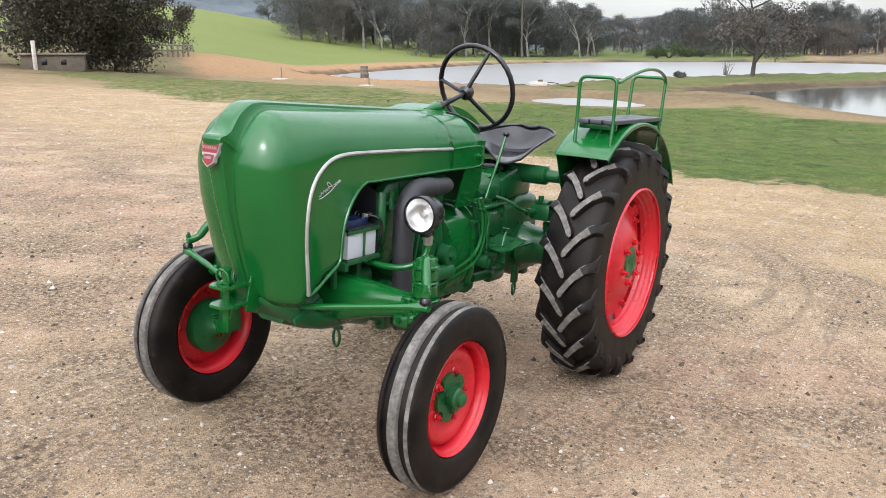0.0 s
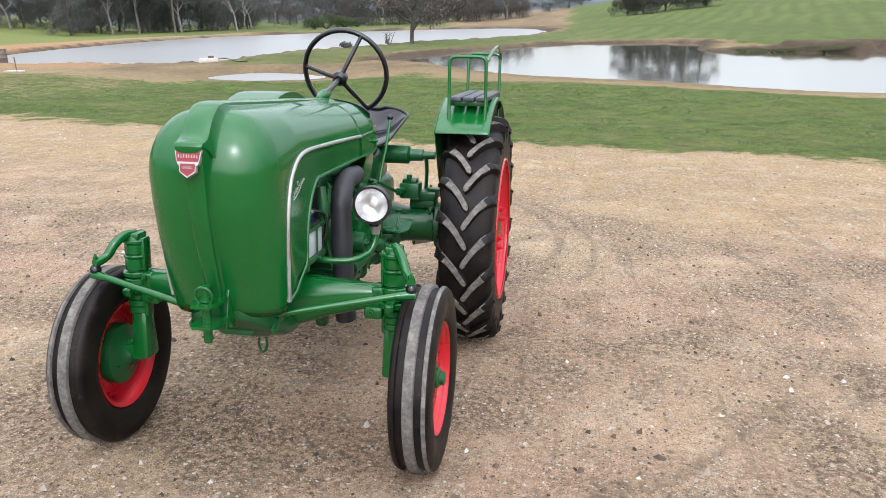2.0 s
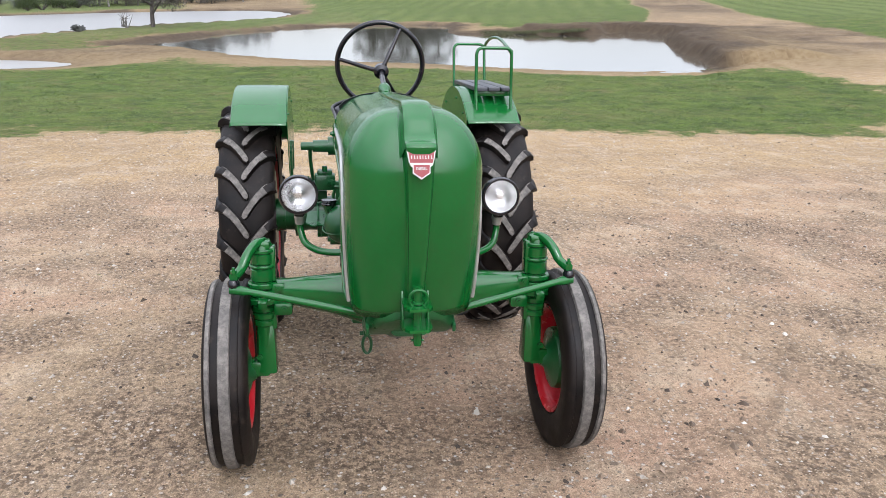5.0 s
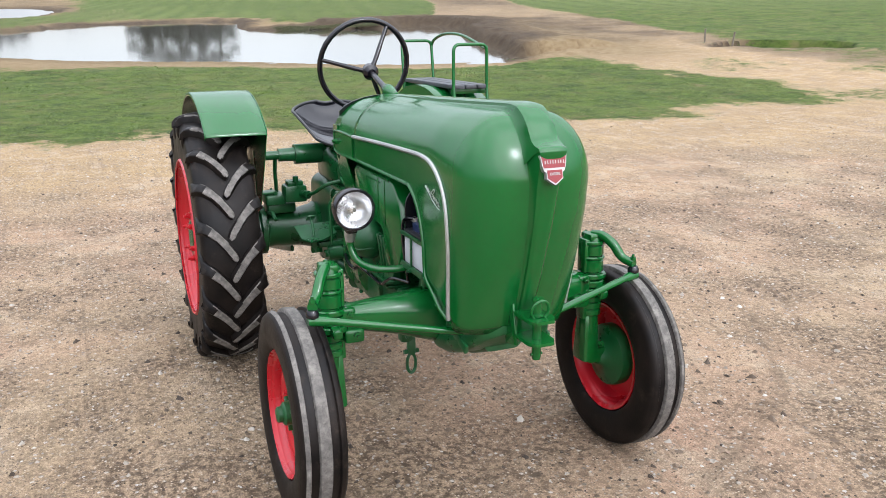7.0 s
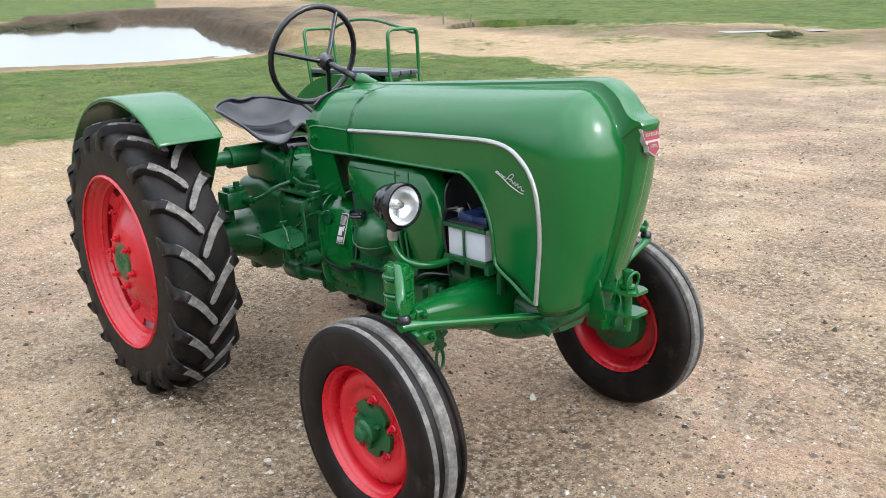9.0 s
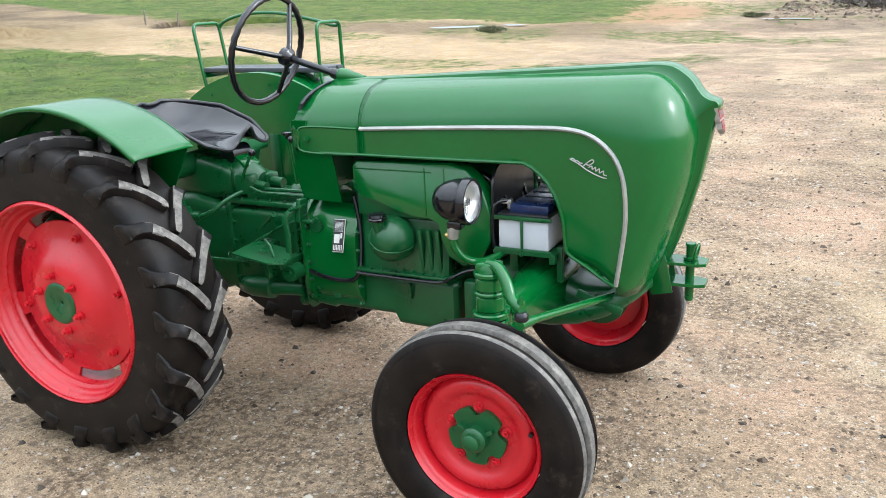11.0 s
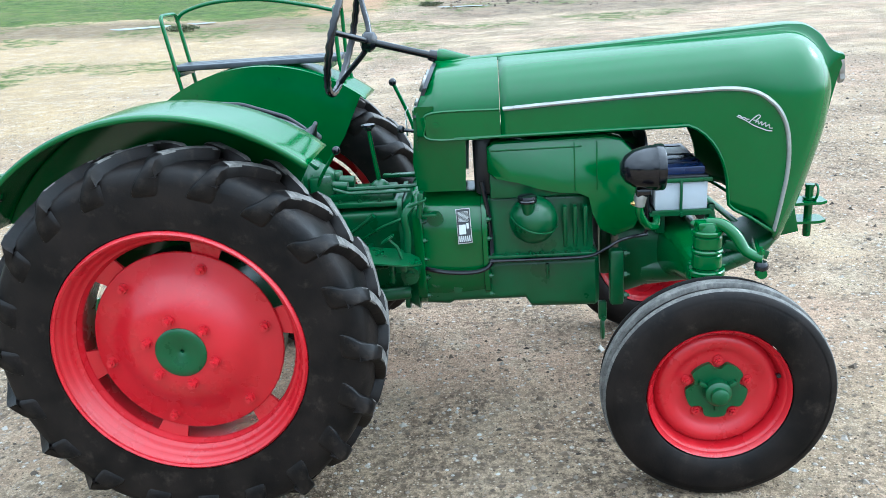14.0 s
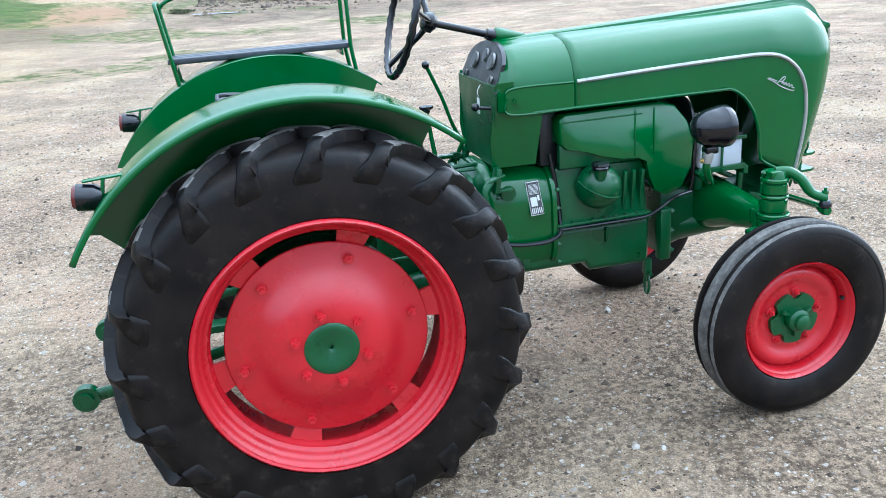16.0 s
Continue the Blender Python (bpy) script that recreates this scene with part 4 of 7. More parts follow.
# ---- wheels ----
def rear_wheel(s):
    """s: 1 left, -1 right; the outer side looks along s * y."""
    at = Matrix.Translation((0.028 * s, s * (0.64 if s > 0 else 0.657), 0.597))
    o = s

    def P(prof):
        return [(r, o * h) for r, h in prof]
    bm = BM()
    lathe(bm, P([(0.374, 0.139), (0.382, 0.135), (0.383, 0.126), (0.376, 0.117), (0.370, 0.113), (0.368, 0.103), (0.361, 0.096), (0.356, 0.092), (0.354, 0.082), (0.347, 0.075), (0.341, 0.071), (0.339, 0.060), (0.333, 0.054), (0.332, 0.046), (0.344, 0.042),
                 (0.344, -0.07), (0.36, -0.09), (0.38, -0.112), (0.386, -0.118), (0.386, -0.11), (0.366, -0.085), (0.350, -0.066), (0.350, 0.05), (0.364, 0.08), (0.379, 0.108), (0.389, 0.122), (0.388, 0.136), (0.380, 0.143)]), seg=72, closed=True)
    tabs = []
    for k in range(6):
        a = math.tau * (k + 0.19) / 6
        rr = []
        for r, h in ((0.346, 0.049), (0.325, 0.047), (0.295, 0.037), (0.265, 0.034)):
            w = 0.036 + (r - 0.27) * 0.2
            rr.append([Vector((r * math.cos(a) - q * w * math.sin(a), o * (h + d), r * math.sin(a) + q * w * math.cos(a))) for q, d in ((-1, 0), (1, 0), (1, -0.012), (-1, -0.012))])
        tabs.append(rr)
    w = part("rear_wheel", bm, RED, tractor, "red pressed-steel rear wheel with bolted centre disc", at, smooth=45)
    for rr in tabs:
        bm = BM()
        loft(bm, rr)
        part("rim_lug", bm, RED, w)
    bm = BM()
    lathe(bm, P([(0.294, 0.036), (0.296, 0.041), (0.293, 0.045), (0.268, 0.05), (0.235, 0.0565), (0.215, 0.064), (0.198, 0.074), (0.182, 0.085), (0.165, 0.095), (0.145, 0.104), (0.12, 0.110), (0.08, 0.113), (0.074, 0.111), (0.074, 0.095), (0.13, 0.1), (0.2, 0.062), (0.26, 0.04)]), seg=64, closed=True)
    part("wheel_disc", bm, RED, w)
    bm = BM()
    lathe(bm, P([(0.0, 0.01), (0.25, 0.01), (0.275, 0.0), (0.28, -0.06), (0.275, -0.1), (0.25, -0.115), (0.09, -0.12), (0.09, -0.17), (0.0, -0.17)]), seg=48)
    part("brake_drum", bm, CAST, w, "dark green brake drum")
    bm = BM()
    lathe(bm, P([(0.079, 0.108), (0.079, 0.115), (0.074, 0.119), (0.06, 0.119), (0.04, 0.114), (0.02, 0.108), (0.008, 0.106), (0.006, 0.104), (0.006, 0.09), (0.0, 0.09)]), seg=32)
    part("hub_cap", bm, CAST, w, "dished green hub cap with a centre hole")
    bolt_mesh = None
    for k in range(12):
        inner = k % 2
        a = math.tau * (k // 2 + (0.68 if inner else 0.19)) / 6
        r, h = (0.105, 0.1125) if inner else (0.253, 0.0525)
        if bolt_mesh is None:
            bolt_mesh = finish("bolt", bolt(lathe(BM(), [(0.0, 0.0), (0.017, 0.0), (0.018, 0.004 * o), (0.0, 0.0045 * o)], seg=14), (0, 0.004 * o, 0), (0, o, 0), 0.0145, 0.0145), RED)
        b = new("bolt", bolt_mesh)
        b.parent = w
        b.matrix_basis = Matrix.Translation((r * math.cos(a), o * h, r * math.sin(a))) @ Matrix.Rotation(a, 4, "Y")
    bm = BM()
    lathe(bm, P([(0.387, 0.12), (0.391, 0.135), (0.43, 0.137), (0.48, 0.136), (0.525, 0.134), (0.552, 0.128), (0.567, 0.112), (0.577, 0.07), (0.581, 0.0), (0.577, -0.07), (0.567, -0.112), (0.552, -0.128),
                 (0.525, -0.134), (0.48, -0.136), (0.43, -0.132), (0.391, -0.124), (0.384, -0.108), (0.37, -0.06), (0.37, 0.06)]), seg=80, closed=True)
    part("tyre", bm, RUBBER, w, "black rear tyre with deep chevron lugs")
    # one lug for each half of the tread, then its repeats round the wheel
    halves = []
    for q in (1, -1):
        bm = BM()
        rows = []
        for t, rad, rise, half in ((0.0, 0.581, 0.026, 0.009), (0.035, 0.581, 0.03, 0.0145), (0.1, 0.581, 0.031, 0.0175), (0.3, 0.58, 0.031, 0.017), (0.52, 0.577, 0.031, 0.017), (0.72, 0.573, 0.031, 0.02), (0.88, 0.566, 0.028, 0.023), (0.97, 0.557, 0.02, 0.025)):
            y = q * (-0.012 + 0.148 * t)
            f = 0.262 * (1 - (1 - t) ** 1.55)
            ring = []
            for e, hgt in ((-1.25, -0.012), (-1, rise - 0.004), (-0.8, rise), (0.8, rise), (1, rise - 0.004), (1.25, -0.012)):
                ff = f + e * half * 0.8 / 0.6
                yy = y - q * e * half * 0.62
                rr = rad + hgt
                ring.append(Vector((rr * math.cos(ff), yy, rr * math.sin(ff))))
            rows.append(ring)
        # the lug's tail sweeps on down the shoulder
        for f, r_mid, y_out, wide in ((0.272, 0.556, 0.1405, 0.046), (0.288, 0.534, 0.143, 0.06), (0.302, 0.508, 0.1415, 0.07), (0.31, 0.488, 0.134, 0.066)):
            ring = []
            for e, sunk in ((-1.2, 0.012), (-1, 0.002), (-0.8, 0.0), (0.8, 0.0), (1, 0.002), (1.2, 0.012)):
                ff = f + e * wide
                rr = r_mid - 0.006 * abs(e) ** 3
                ring.append(Vector((rr * math.cos(ff), q * (y_out - sunk), rr * math.sin(ff))))
            rows.append(ring)
        loft(bm, rows)
        halves.append(bm)
    for q, bm in zip((1, -1), halves):
        me = finish("lug", bm, [RUBBER, WORN], 40)
        for f in me.polygons:
            c = f.center
            if abs(c.y) < 0.1 and math.hypot(c.x, c.z) > 0.594 and abs(f.normal.y) < 0.6 and math.hypot(f.normal.x, f.normal.z) > 0.8 and (f.normal.x * c.x + f.normal.z * c.z) > 0.55 * math.hypot(c.x, c.z):
                f.material_index = 1
        for k in range(20):
            lug = new("lug", me)
            lug.parent = w
            lug.matrix_basis = Matrix.Rotation(-math.tau * (k + (0.5 if q == 1 else 0) + 0.1) / 20, 4, "Y")
    return w


def front_wheel(s):
    at = Matrix.Translation((1.58, s * 0.634, 0.347))
    o = s

    def P(prof):
        return [(r, o * h) for r, h in prof]
    bm = BM()
    lathe(bm, P([(0.214, 0.062), (0.217, 0.057), (0.214, 0.051), (0.204, 0.046), (0.196, 0.036), (0.193, 0.02), (0.19, 0.002), (0.186, 0.008), (0.178, 0.019), (0.165, 0.025), (0.15, 0.023), (0.135, 0.014), (0.125, 0.008), (0.112, 0.007),
                 (0.07, 0.007), (0.07, 0.001), (0.12, 0.0), (0.15, 0.015), (0.17, 0.015), (0.182, -0.004), (0.182, -0.02), (0.195, -0.045), (0.214, -0.052), (0.214, -0.062), (0.2, -0.058), (0.187, -0.03), (0.187, 0.004), (0.197, 0.02), (0.2, 0.035), (0.206, 0.052)]), seg=56, closed=True)
    w = part("front_wheel", bm, RED, tractor, "red pressed-steel front wheel", at, smooth=50)
    first = radians(-20 if s < 0 else 0)
    bm = BM()
    prof = []
    for k in range(90):
        a = k * math.tau / 90
        near = abs(((a - first) / math.tau * 5) % 1 - 0.5) * math.tau / 5
        rad = 0.094 - 0.022 * math.exp(-(near / 0.22) ** 4)
        prof.append((math.cos(a) * rad, math.sin(a) * rad))
    plate(bm, prof, "y", o * 0.006, o * 0.022)
    lathe(bm, P([(0.0, 0.078), (0.02, 0.077), (0.027, 0.072), (0.028, 0.058), (0.034, 0.056), (0.04, 0.05), (0.041, 0.02), (0.0, 0.02)]), seg=24)
    for k in range(3):
        a = k * math.tau / 3 + 0.5
        box(bm, (0.052 * math.cos(a), o * 0.028, 0.052 * math.sin(a)), (0.026, 0.022, 0.013), Euler((0, -a, 0)).to_matrix(), 0.003)
    part("hub", bm, CAST, w, "green wheel hub with grease cap")
    bm = BM()
    lathe(bm, P([(0.0, -0.085), (0.03, -0.085), (0.04, -0.07), (0.085, -0.055), (0.118, -0.045), (0.122, -0.03), (0.122, -0.001), (0.0, -0.001)]), seg=40)
    part("brake_drum", bm, CAST, w)
    for k in range(5):
        a = first + math.tau * (k + 0.5) / 5
        bm = bolt(lathe(BM(), [(0.0, 0.0), (0.017, 0.0), (0.014, 0.005 * o), (0.0, 0.006 * o)], seg=14), (0, 0.004 * o, 0), (0, o, 0), 0.0105, 0.01)
        part("wheel_bolt", bm, RED, w, at=Matrix.Translation((0.096 * math.cos(a), o * 0.009, 0.096 * math.sin(a))))
    bm = lathe(BM(), [(0.0, 0.0), (0.007, 0.0), (0.007, o * 0.012), (0.0, o * 0.013)], seg=10)
    part("valve_hole", bm, BLACK, w, at=Matrix.Translation((0.178, o * 0.028, 0.05)))
    bm = BM()
    lathe(bm, P([(0.2185, 0.05), (0.2195, 0.061), (0.226, 0.067), (0.25, 0.075), (0.285, 0.078), (0.31, 0.0755), (0.326, 0.071), (0.332, 0.066), (0.3375, 0.045), (0.339, 0.0), (0.3375, -0.045), (0.332, -0.066), (0.326, -0.071), (0.31, -0.0755), (0.285, -0.078), (0.25, -0.075), (0.226, -0.067), (0.2195, -0.061), (0.2185, -0.05)]), seg=72, closed=True)
    part("tyre", bm, RUBBER, w, "black ribbed front tyre")
    for q in (0, 1, -1):
        bm = BM()
        if q == 0:
            rib = [(0.335, -0.0205), (0.3495, -0.0185), (0.352, -0.0165), (0.3525, 0.0), (0.352, 0.0165), (0.3495, 0.0185), (0.335, 0.0205)]
        else:
            rib = [(0.332, q * 0.045), (0.346, q * 0.047), (0.348, q * 0.049), (0.346, q * 0.058), (0.343, q * 0.0625)]
            part("tread_shoulder", lathe(BM(), [(0.3425, q * 0.0625), (0.338, q * 0.069), (0.322, q * 0.0735)], seg=72), RUBBER, w)
        lathe(bm, rib, seg=72)
        inside = q * o < 0
        part("tread_rib", bm, RUBBER if inside else WORN, w, "" if inside else "worn grey tread rib")
    return w


for s in (1, -1):
    rear_wheel(s)
    front_wheel(s)


# ---- mudguards, bench ----
def guard(s):
    arc = []
    for k in range(49):
        first = 49.5 if s < 0 else 50.5
        a = radians(first + (152 - first) * k / 48)
        arc.append((0.706 * math.cos(a) - 0.043, 0.612 + 0.69 * math.sin(a)))
    bm = BM()
    rows = []
    for x, z in arc:
        c = Vector((0, 0, 0.603))
        n = Vector((x, 0, z - 0.603)).normalized()
        rows.append([Vector((x, s * y, z)) + n * d for y, d in ((0.452, -0.003), (0.456, 0.0), (0.50, 0.001), (0.585, 0.002), (0.67, 0.001), (0.716, 0.0), (0.722, -0.002), (0.725, -0.007), (0.725, -0.018))])
    loft(bm, rows, False)
    g = part("mudguard", bm, GREEN, tractor, "curved green mudguard", smooth=60)
    shell(g, 0.003)
    bm = BM()
    top = [(x, z) for x, z in arc[1:]]
    low = [(-0.62, 0.93), (-0.5, 0.82), (-0.36, 0.71), (0.05, 0.70), (0.14, 0.75), (0.30, 0.99)]
    plate(bm, top + low, "y", s * 0.449, s * 0.4525)
    part("inner_panel", bm, GREEN, g)
    for k in (6, 15, 30, 40):
        x, z = arc[k]
        bm = bolt(BM(), (x * 0.93, s * 0.449, 0.603 + (z - 0.603) * 0.93), (0, -s, 0), 0.007, 0.004)
        part("panel_bolt", bm, GREEN, g)
    bm = BM()
    box(bm, (0.02, s * 0.40, 0.80), (0.07, 0.10, 0.012), None)
    box(bm, (0.05, s * 0.446, 0.90), (0.05, 0.014, 0.24), None)
    part("guard_bracket", bm, CAST, g)
    part("guard_stay", box(BM(), (-0.25, s * 0.446, 0.90), (0.04, 0.014, 0.16), None), CAST, g)
    # tail lamp on its bracket
    bm = BM()
    box(bm, (-0.558, s * 0.60, 1.128), (0.105, 0.03, 0.005), Euler((0, radians(-4), 0)).to_matrix(), 0.001)
    box(bm, (-0.565, s * 0.60, 1.095), (0.008, 0.03, 0.075), Euler((0, radians(12), 0)).to_matrix(), 0.001)
    lamp = part("tail_lamp_bracket", bm, GREEN, g)
    bm = BM()
    tube(bm, [(-0.568, s * 0.60, 1.075), (-0.588, s * 0.60, 1.078), (-0.632, s * 0.60, 1.083)], [0.026, 0.036, 0.037], 20)
    part("tail_lamp", bm, BLACK, lamp, "round black tail lamp")
    bm = BM()
    tube(bm, [(-0.632, s * 0.60, 1.083), (-0.642, s * 0.60, 1.084), (-0.646, s * 0.60, 1.0845)], [0.034, 0.03, 0.012], 20)
    part("tail_lens", bm, AMBER, lamp, "dark red tail lens")
    return g


for s in (1, -1):
    guard(s)

bench = part("bench_frame", box(box(BM(), (-0.055, 0.604, 1.293), (0.66, 0.03, 0.008), None, 0), (0.265, 0.604, 1.285), (0.008, 0.19, 0.026), None, 0.002), GREEN, tractor, "green frame of the mudguard bench")
part("bench_bar", box(BM(), (-0.389, 0.604, 1.285), (0.008, 0.19, 0.026), None, 0.002), GREEN, bench)
for k in range(3):
    bm = BM()
    box(bm, (-0.055, 0.539 + 0.066 * k, 1.308), (0.72, 0.058, 0.02), None, 0.003)
    part("slat", bm, SLAT, bench, "dark painted seat slat")


def bend(pts, r=0.03, n=5):
    """Rounds the corners of a line of points."""
    pts = [Vector(p) for p in pts]
    out = [pts[0]]
    for a, b, c in zip(pts, pts[1:], pts[2:]):
        u, v = (a - b).normalized(), (c - b).normalized()
        for k in range(n + 1):
            t = k / n
            out.append((b + u * r) * (1 - t) ** 2 + b * 2 * t * (1 - t) + (b + v * r) * t * t)
    return out + [pts[-1]]


for x, base, top, lean in ((0.30, 1.165, 1.515, 0.0), (-0.398, 1.15, 1.525, -0.03)):
    bm = BM()
    tube(bm, bend([(x + 0.02, 0.512, base), (x, 0.508, 1.30), (x + lean, 0.508, top), (x + lean, 0.69, top), (x, 0.692, 1.30), (x + 0.02, 0.692, base)], 0.035), 0.0085, 10)
    for y in (0.512, 0.692):
        tube(bm, [(x + 0.026, y, base - 0.012), (x + 0.018, y, base + 0.006)], 0.016, 12)
    part("hoop_rail", bm, GREEN, bench, "bent green tube rail")
bm = BM()
tube(bm, curve_pts([(0.30, 0.69, 1.50), (0.26, 0.692, 1.497), (0.16, 0.695, 1.522), (-0.05, 0.70, 1.56), (-0.25, 0.698, 1.562), (-0.39, 0.694, 1.53), (-0.43, 0.692, 1.49)], 6), 0.0085, 10)
part("side_rail", bm, GREEN, bench)

# ---- driver's seat: a pressed steel pan on a spring bar ----
bm = BM()
rows = []
for i in range(25):
    u = 0.012 + 0.988 * i / 24
    x = -0.25 + 0.505 * u
    q = max(0.0, (0.4 - u) / 0.4)
    wd = 0.222 * math.sqrt(max(0.0, 1 - q * q)) - 0.035 * max(0, (u - 0.4) / 0.6)
    row = []
    for j in range(25):
        v = -1 + 2 * j / 24
        if u < 0.4:
            lift = (0.108 + 0.04 * q ** 1.5) * (q * q + v * v * (1 - q * q)) ** 1.2
        else:
            k = (u - 0.4) / 0.6
            lift = 0.108 * (1 - 0.9 * k) * abs(v) ** 2.4
        f = max(0.0, (u - 0.74) / 0.26)
        lip = f ** 1.6 * (0.055 * math.exp(-(v / 0.24) ** 2) - 0.026 * math.exp(-((abs(v) - 0.66) / 0.34) ** 2))
        round_off = 0.05 * f * max(0.0, (abs(v) - 0.72) / 0.28) ** 2
        row.append(Vector((x - round_off + 0.03 * f * math.exp(-(v / 0.25) ** 2) + 0.015 * f * math.exp(-((abs(v) - 0.6) / 0.3) ** 2), v * wd * (1 - 0.06 * f * f), 1.076 + lift + lip)))
    rows.append(row)
loft(bm, rows, False)
seat = part("seat", bm, BLACK, tractor, "black pressed-steel pan seat", smooth=70)
shell(seat, 0.004)
edge = [r[0] for r in rows] + rows[-1][1:-1] + [r[-1] for r in reversed(rows)] + rows[0][::-1][1:-1]
bm = BM()
tube(bm, edge + [edge[0], edge[1]], 0.0075, 8)
part("seat_rim", bm, SATIN, seat)
bm = BM()
tube(bm, curve_pts([(0.02, 0, 1.046), (0.2, 0, 1.005), (0.27, 0, 0.97), (0.26, 0, 0.92)], 5), 0.02, 8, flat=1.6)
box(bm, (0.235, 0, 0.975), (0.09, 0.10, 0.07), Euler((0, radians(35), 0)).to_matrix(), 0.01)
part("seat_bar", bm, GREEN, seat)
bm = BM()
rod(bm, (0.2, -0.055, 1.02), (0.2, 0.055, 1.02), 0.038, seg=20)
part("seat_damper", bm, BLACK, seat, "black rubber seat damper")


# ---- engine, gearbox, axles ----
def rr_section(x, hw, z0, z1, r, top=None, n=8):
    """A rounded upright section across the tractor; top: half width at the top."""
    tw = hw if top is None else top
    out = []
    for cx, cz, a0, w in ((1, 1, 0, tw), (-1, 1, 90, tw), (-1, -1, 180, hw), (1, -1, 270, hw)):
        for k in range(n):
            a = radians(a0 + 90 * k / (n - 1))
            out.append(Vector((x, cx * (w - r) + r * math.cos(a), (z1 - r if cz > 0 else z0 + r) + r * math.sin(a))))
    return out


def casting(name, sections, label="", material=None, parent=None):
    bm = BM()
    loft(bm, [rr_section(*q) for q in sections])
    return part(name, bm, material or CAST, parent or tractor, label)


gearbox = casting("gearbox", [(-0.16, 0.10, 0.46, 0.80, 0.06), (-0.13, 0.13, 0.42, 0.86, 0.06), (0.06, 0.135, 0.42, 0.87, 0.05), (0.16, 0.115, 0.45, 0.83, 0.04), (0.24, 0.115, 0.48, 0.815, 0.03), (0.56, 0.12, 0.47, 0.82, 0.03), (0.60, 0.14, 0.45, 0.85, 0.04), (0.63, 0.165, 0.44, 0.875, 0.04)], "green cast gearbox and rear axle centre")
bm = BM()
box(bm, (0.40, 0, 0.842), (0.40, 0.225, 0.018), None)
box(bm, (0.43, 0, 0.862), (0.26, 0.16, 0.03), None, 0.01)
cover = part("gearbox_cover", bm, CAST, gearbox)
for k in range(6):
    for s in (-1, 1):
        bm = bolt(BM(), (0.22 + 0.072 * k, s * 0.1, 0.851), (0, 0, 1), 0.008, 0.006)
        part("cover_bolt", bm, CAST, cover)
bm = BM()
lathe(bm, [(0.04, 0.0), (0.04, 0.006), (0.034, 0.02), (0.02, 0.032), (0.012, 0.036), (0.0, 0.036)], (0.50, 0.0, 0.872), "z", 24)
part("lever_dome", bm, CAST, gearbox)
bm = BM()
tube(bm, [(0.50, 0.0, 0.90), (0.487, 0.002, 1.0), (0.477, 0.002, 1.095)], [0.009, 0.008, 0.0075], 10)
gear_lever = part("gear_lever", bm, GREEN, tractor, "upright green gear lever")
bm = BM()
lathe(bm, [(0.0, 0.0), (0.012, 0.001), (0.014, 0.008), (0.026, 0.016), (0.026, 0.024), (0.0, 0.028)], (0.477, 0.002, 1.09), "z", 16)
part("lever_knob", bm, BLACK, gear_lever, "black lever knob")


def ball_lever(name, pts, r, label):
    bm = BM()
    tube(bm, curve_pts(pts, 4), r, 8)
    lv = part(name, bm, GREEN, tractor, label)
    bm = BM()
    bmesh.ops.create_uvsphere(bm, u_segments=14, v_segments=10, radius=0.0155, matrix=Matrix.Translation(pts[-1]))
    part("lever_ball", bm, BLACK, lv, "black ball knob")


ball_lever("hand_lever", [(0.66, 0.235, 0.93), (0.63, 0.24, 1.0), (0.60, 0.255, 1.10), (0.547, 0.262, 1.228)], 0.0075, "long green hand lever")
ball_lever("lift_lever", [(0.27, -0.075, 0.88), (0.31, -0.09, 0.96), (0.37, -0.10, 1.046)], 0.0065, "short green lift lever")
bm = BM()
tube(bm, [(0.345, -0.105, 0.905), (0.40, -0.10, 0.885), (0.62, -0.09, 0.882)], 0.006, 8)
part("control_rod", bm, CAST, tractor)
bm = BM()
tube(bm, [(0.345, -0.06, 0.90), (0.40, -0.06, 0.89), (0.64, -0.05, 0.89)], 0.008, 8)
part("control_rod", bm, CAST, tractor)

# lift housing behind the gearbox, with its valve block and cross shaft
lift = casting("lift_housing", [(-0.10, 0.09, 0.84, 0.97, 0.04), (-0.04, 0.11, 0.84, 1.02, 0.05), (0.10, 0.115, 0.84, 1.025, 0.05), (0.2, 0.105, 0.84, 1.0, 0.05), (0.235, 0.09, 0.85, 0.975, 0.04)], "rounded green hydraulic lift housing")
bm = BM()
tube(bm, [(0.225, 0, 0.92), (0.25, 0, 0.92), (0.27, 0, 0.918), (0.315, 0, 0.912), (0.33, 0, 0.91)], [0.088, 0.088, 0.07, 0.05, 0.035], 22)
box(bm, (0.29, -0.055, 0.905), (0.085, 0.06, 0.085), Euler((0, 0, 0.3)).to_matrix(), 0.012)
box(bm, (0.30, 0.05, 0.90), (0.10, 0.07, 0.075), Euler((0, 0, -0.2)).to_matrix(), 0.012)
rod(bm, (0.32, -0.05, 0.905), (0.39, -0.055, 0.90), 0.018)
rod(bm, (0.34, 0.04, 0.90), (0.40, 0.04, 0.895), 0.022)
valve = part("valve_block", bm, CAST, lift, "bolted green valve block")
for k in range(7):
    a = math.tau * k / 7
    bm = bolt(BM(), (0.252, 0.07 * math.cos(a), 0.92 + 0.07 * math.sin(a)), (1, 0, 0), 0.011, 0.01)
    part("valve_bolt", bm, CAST, valve)
bm = BM()
tube(bm, [(0.03, -0.395, 0.985), (0.03, -0.33, 0.985), (0.03, -0.33, 0.985), (0.03, -0.25, 0.985), (0.03, -0.25, 0.985), (0.03, 0.25, 0.985), (0.03, 0.26, 0.985), (0.03, 0.33, 0.985), (0.03, 0.331, 0.985), (0.03, 0.395, 0.985)], [0.022, 0.022, 0.032, 0.034, 0.05, 0.05, 0.034, 0.032, 0.022, 0.022], 18)
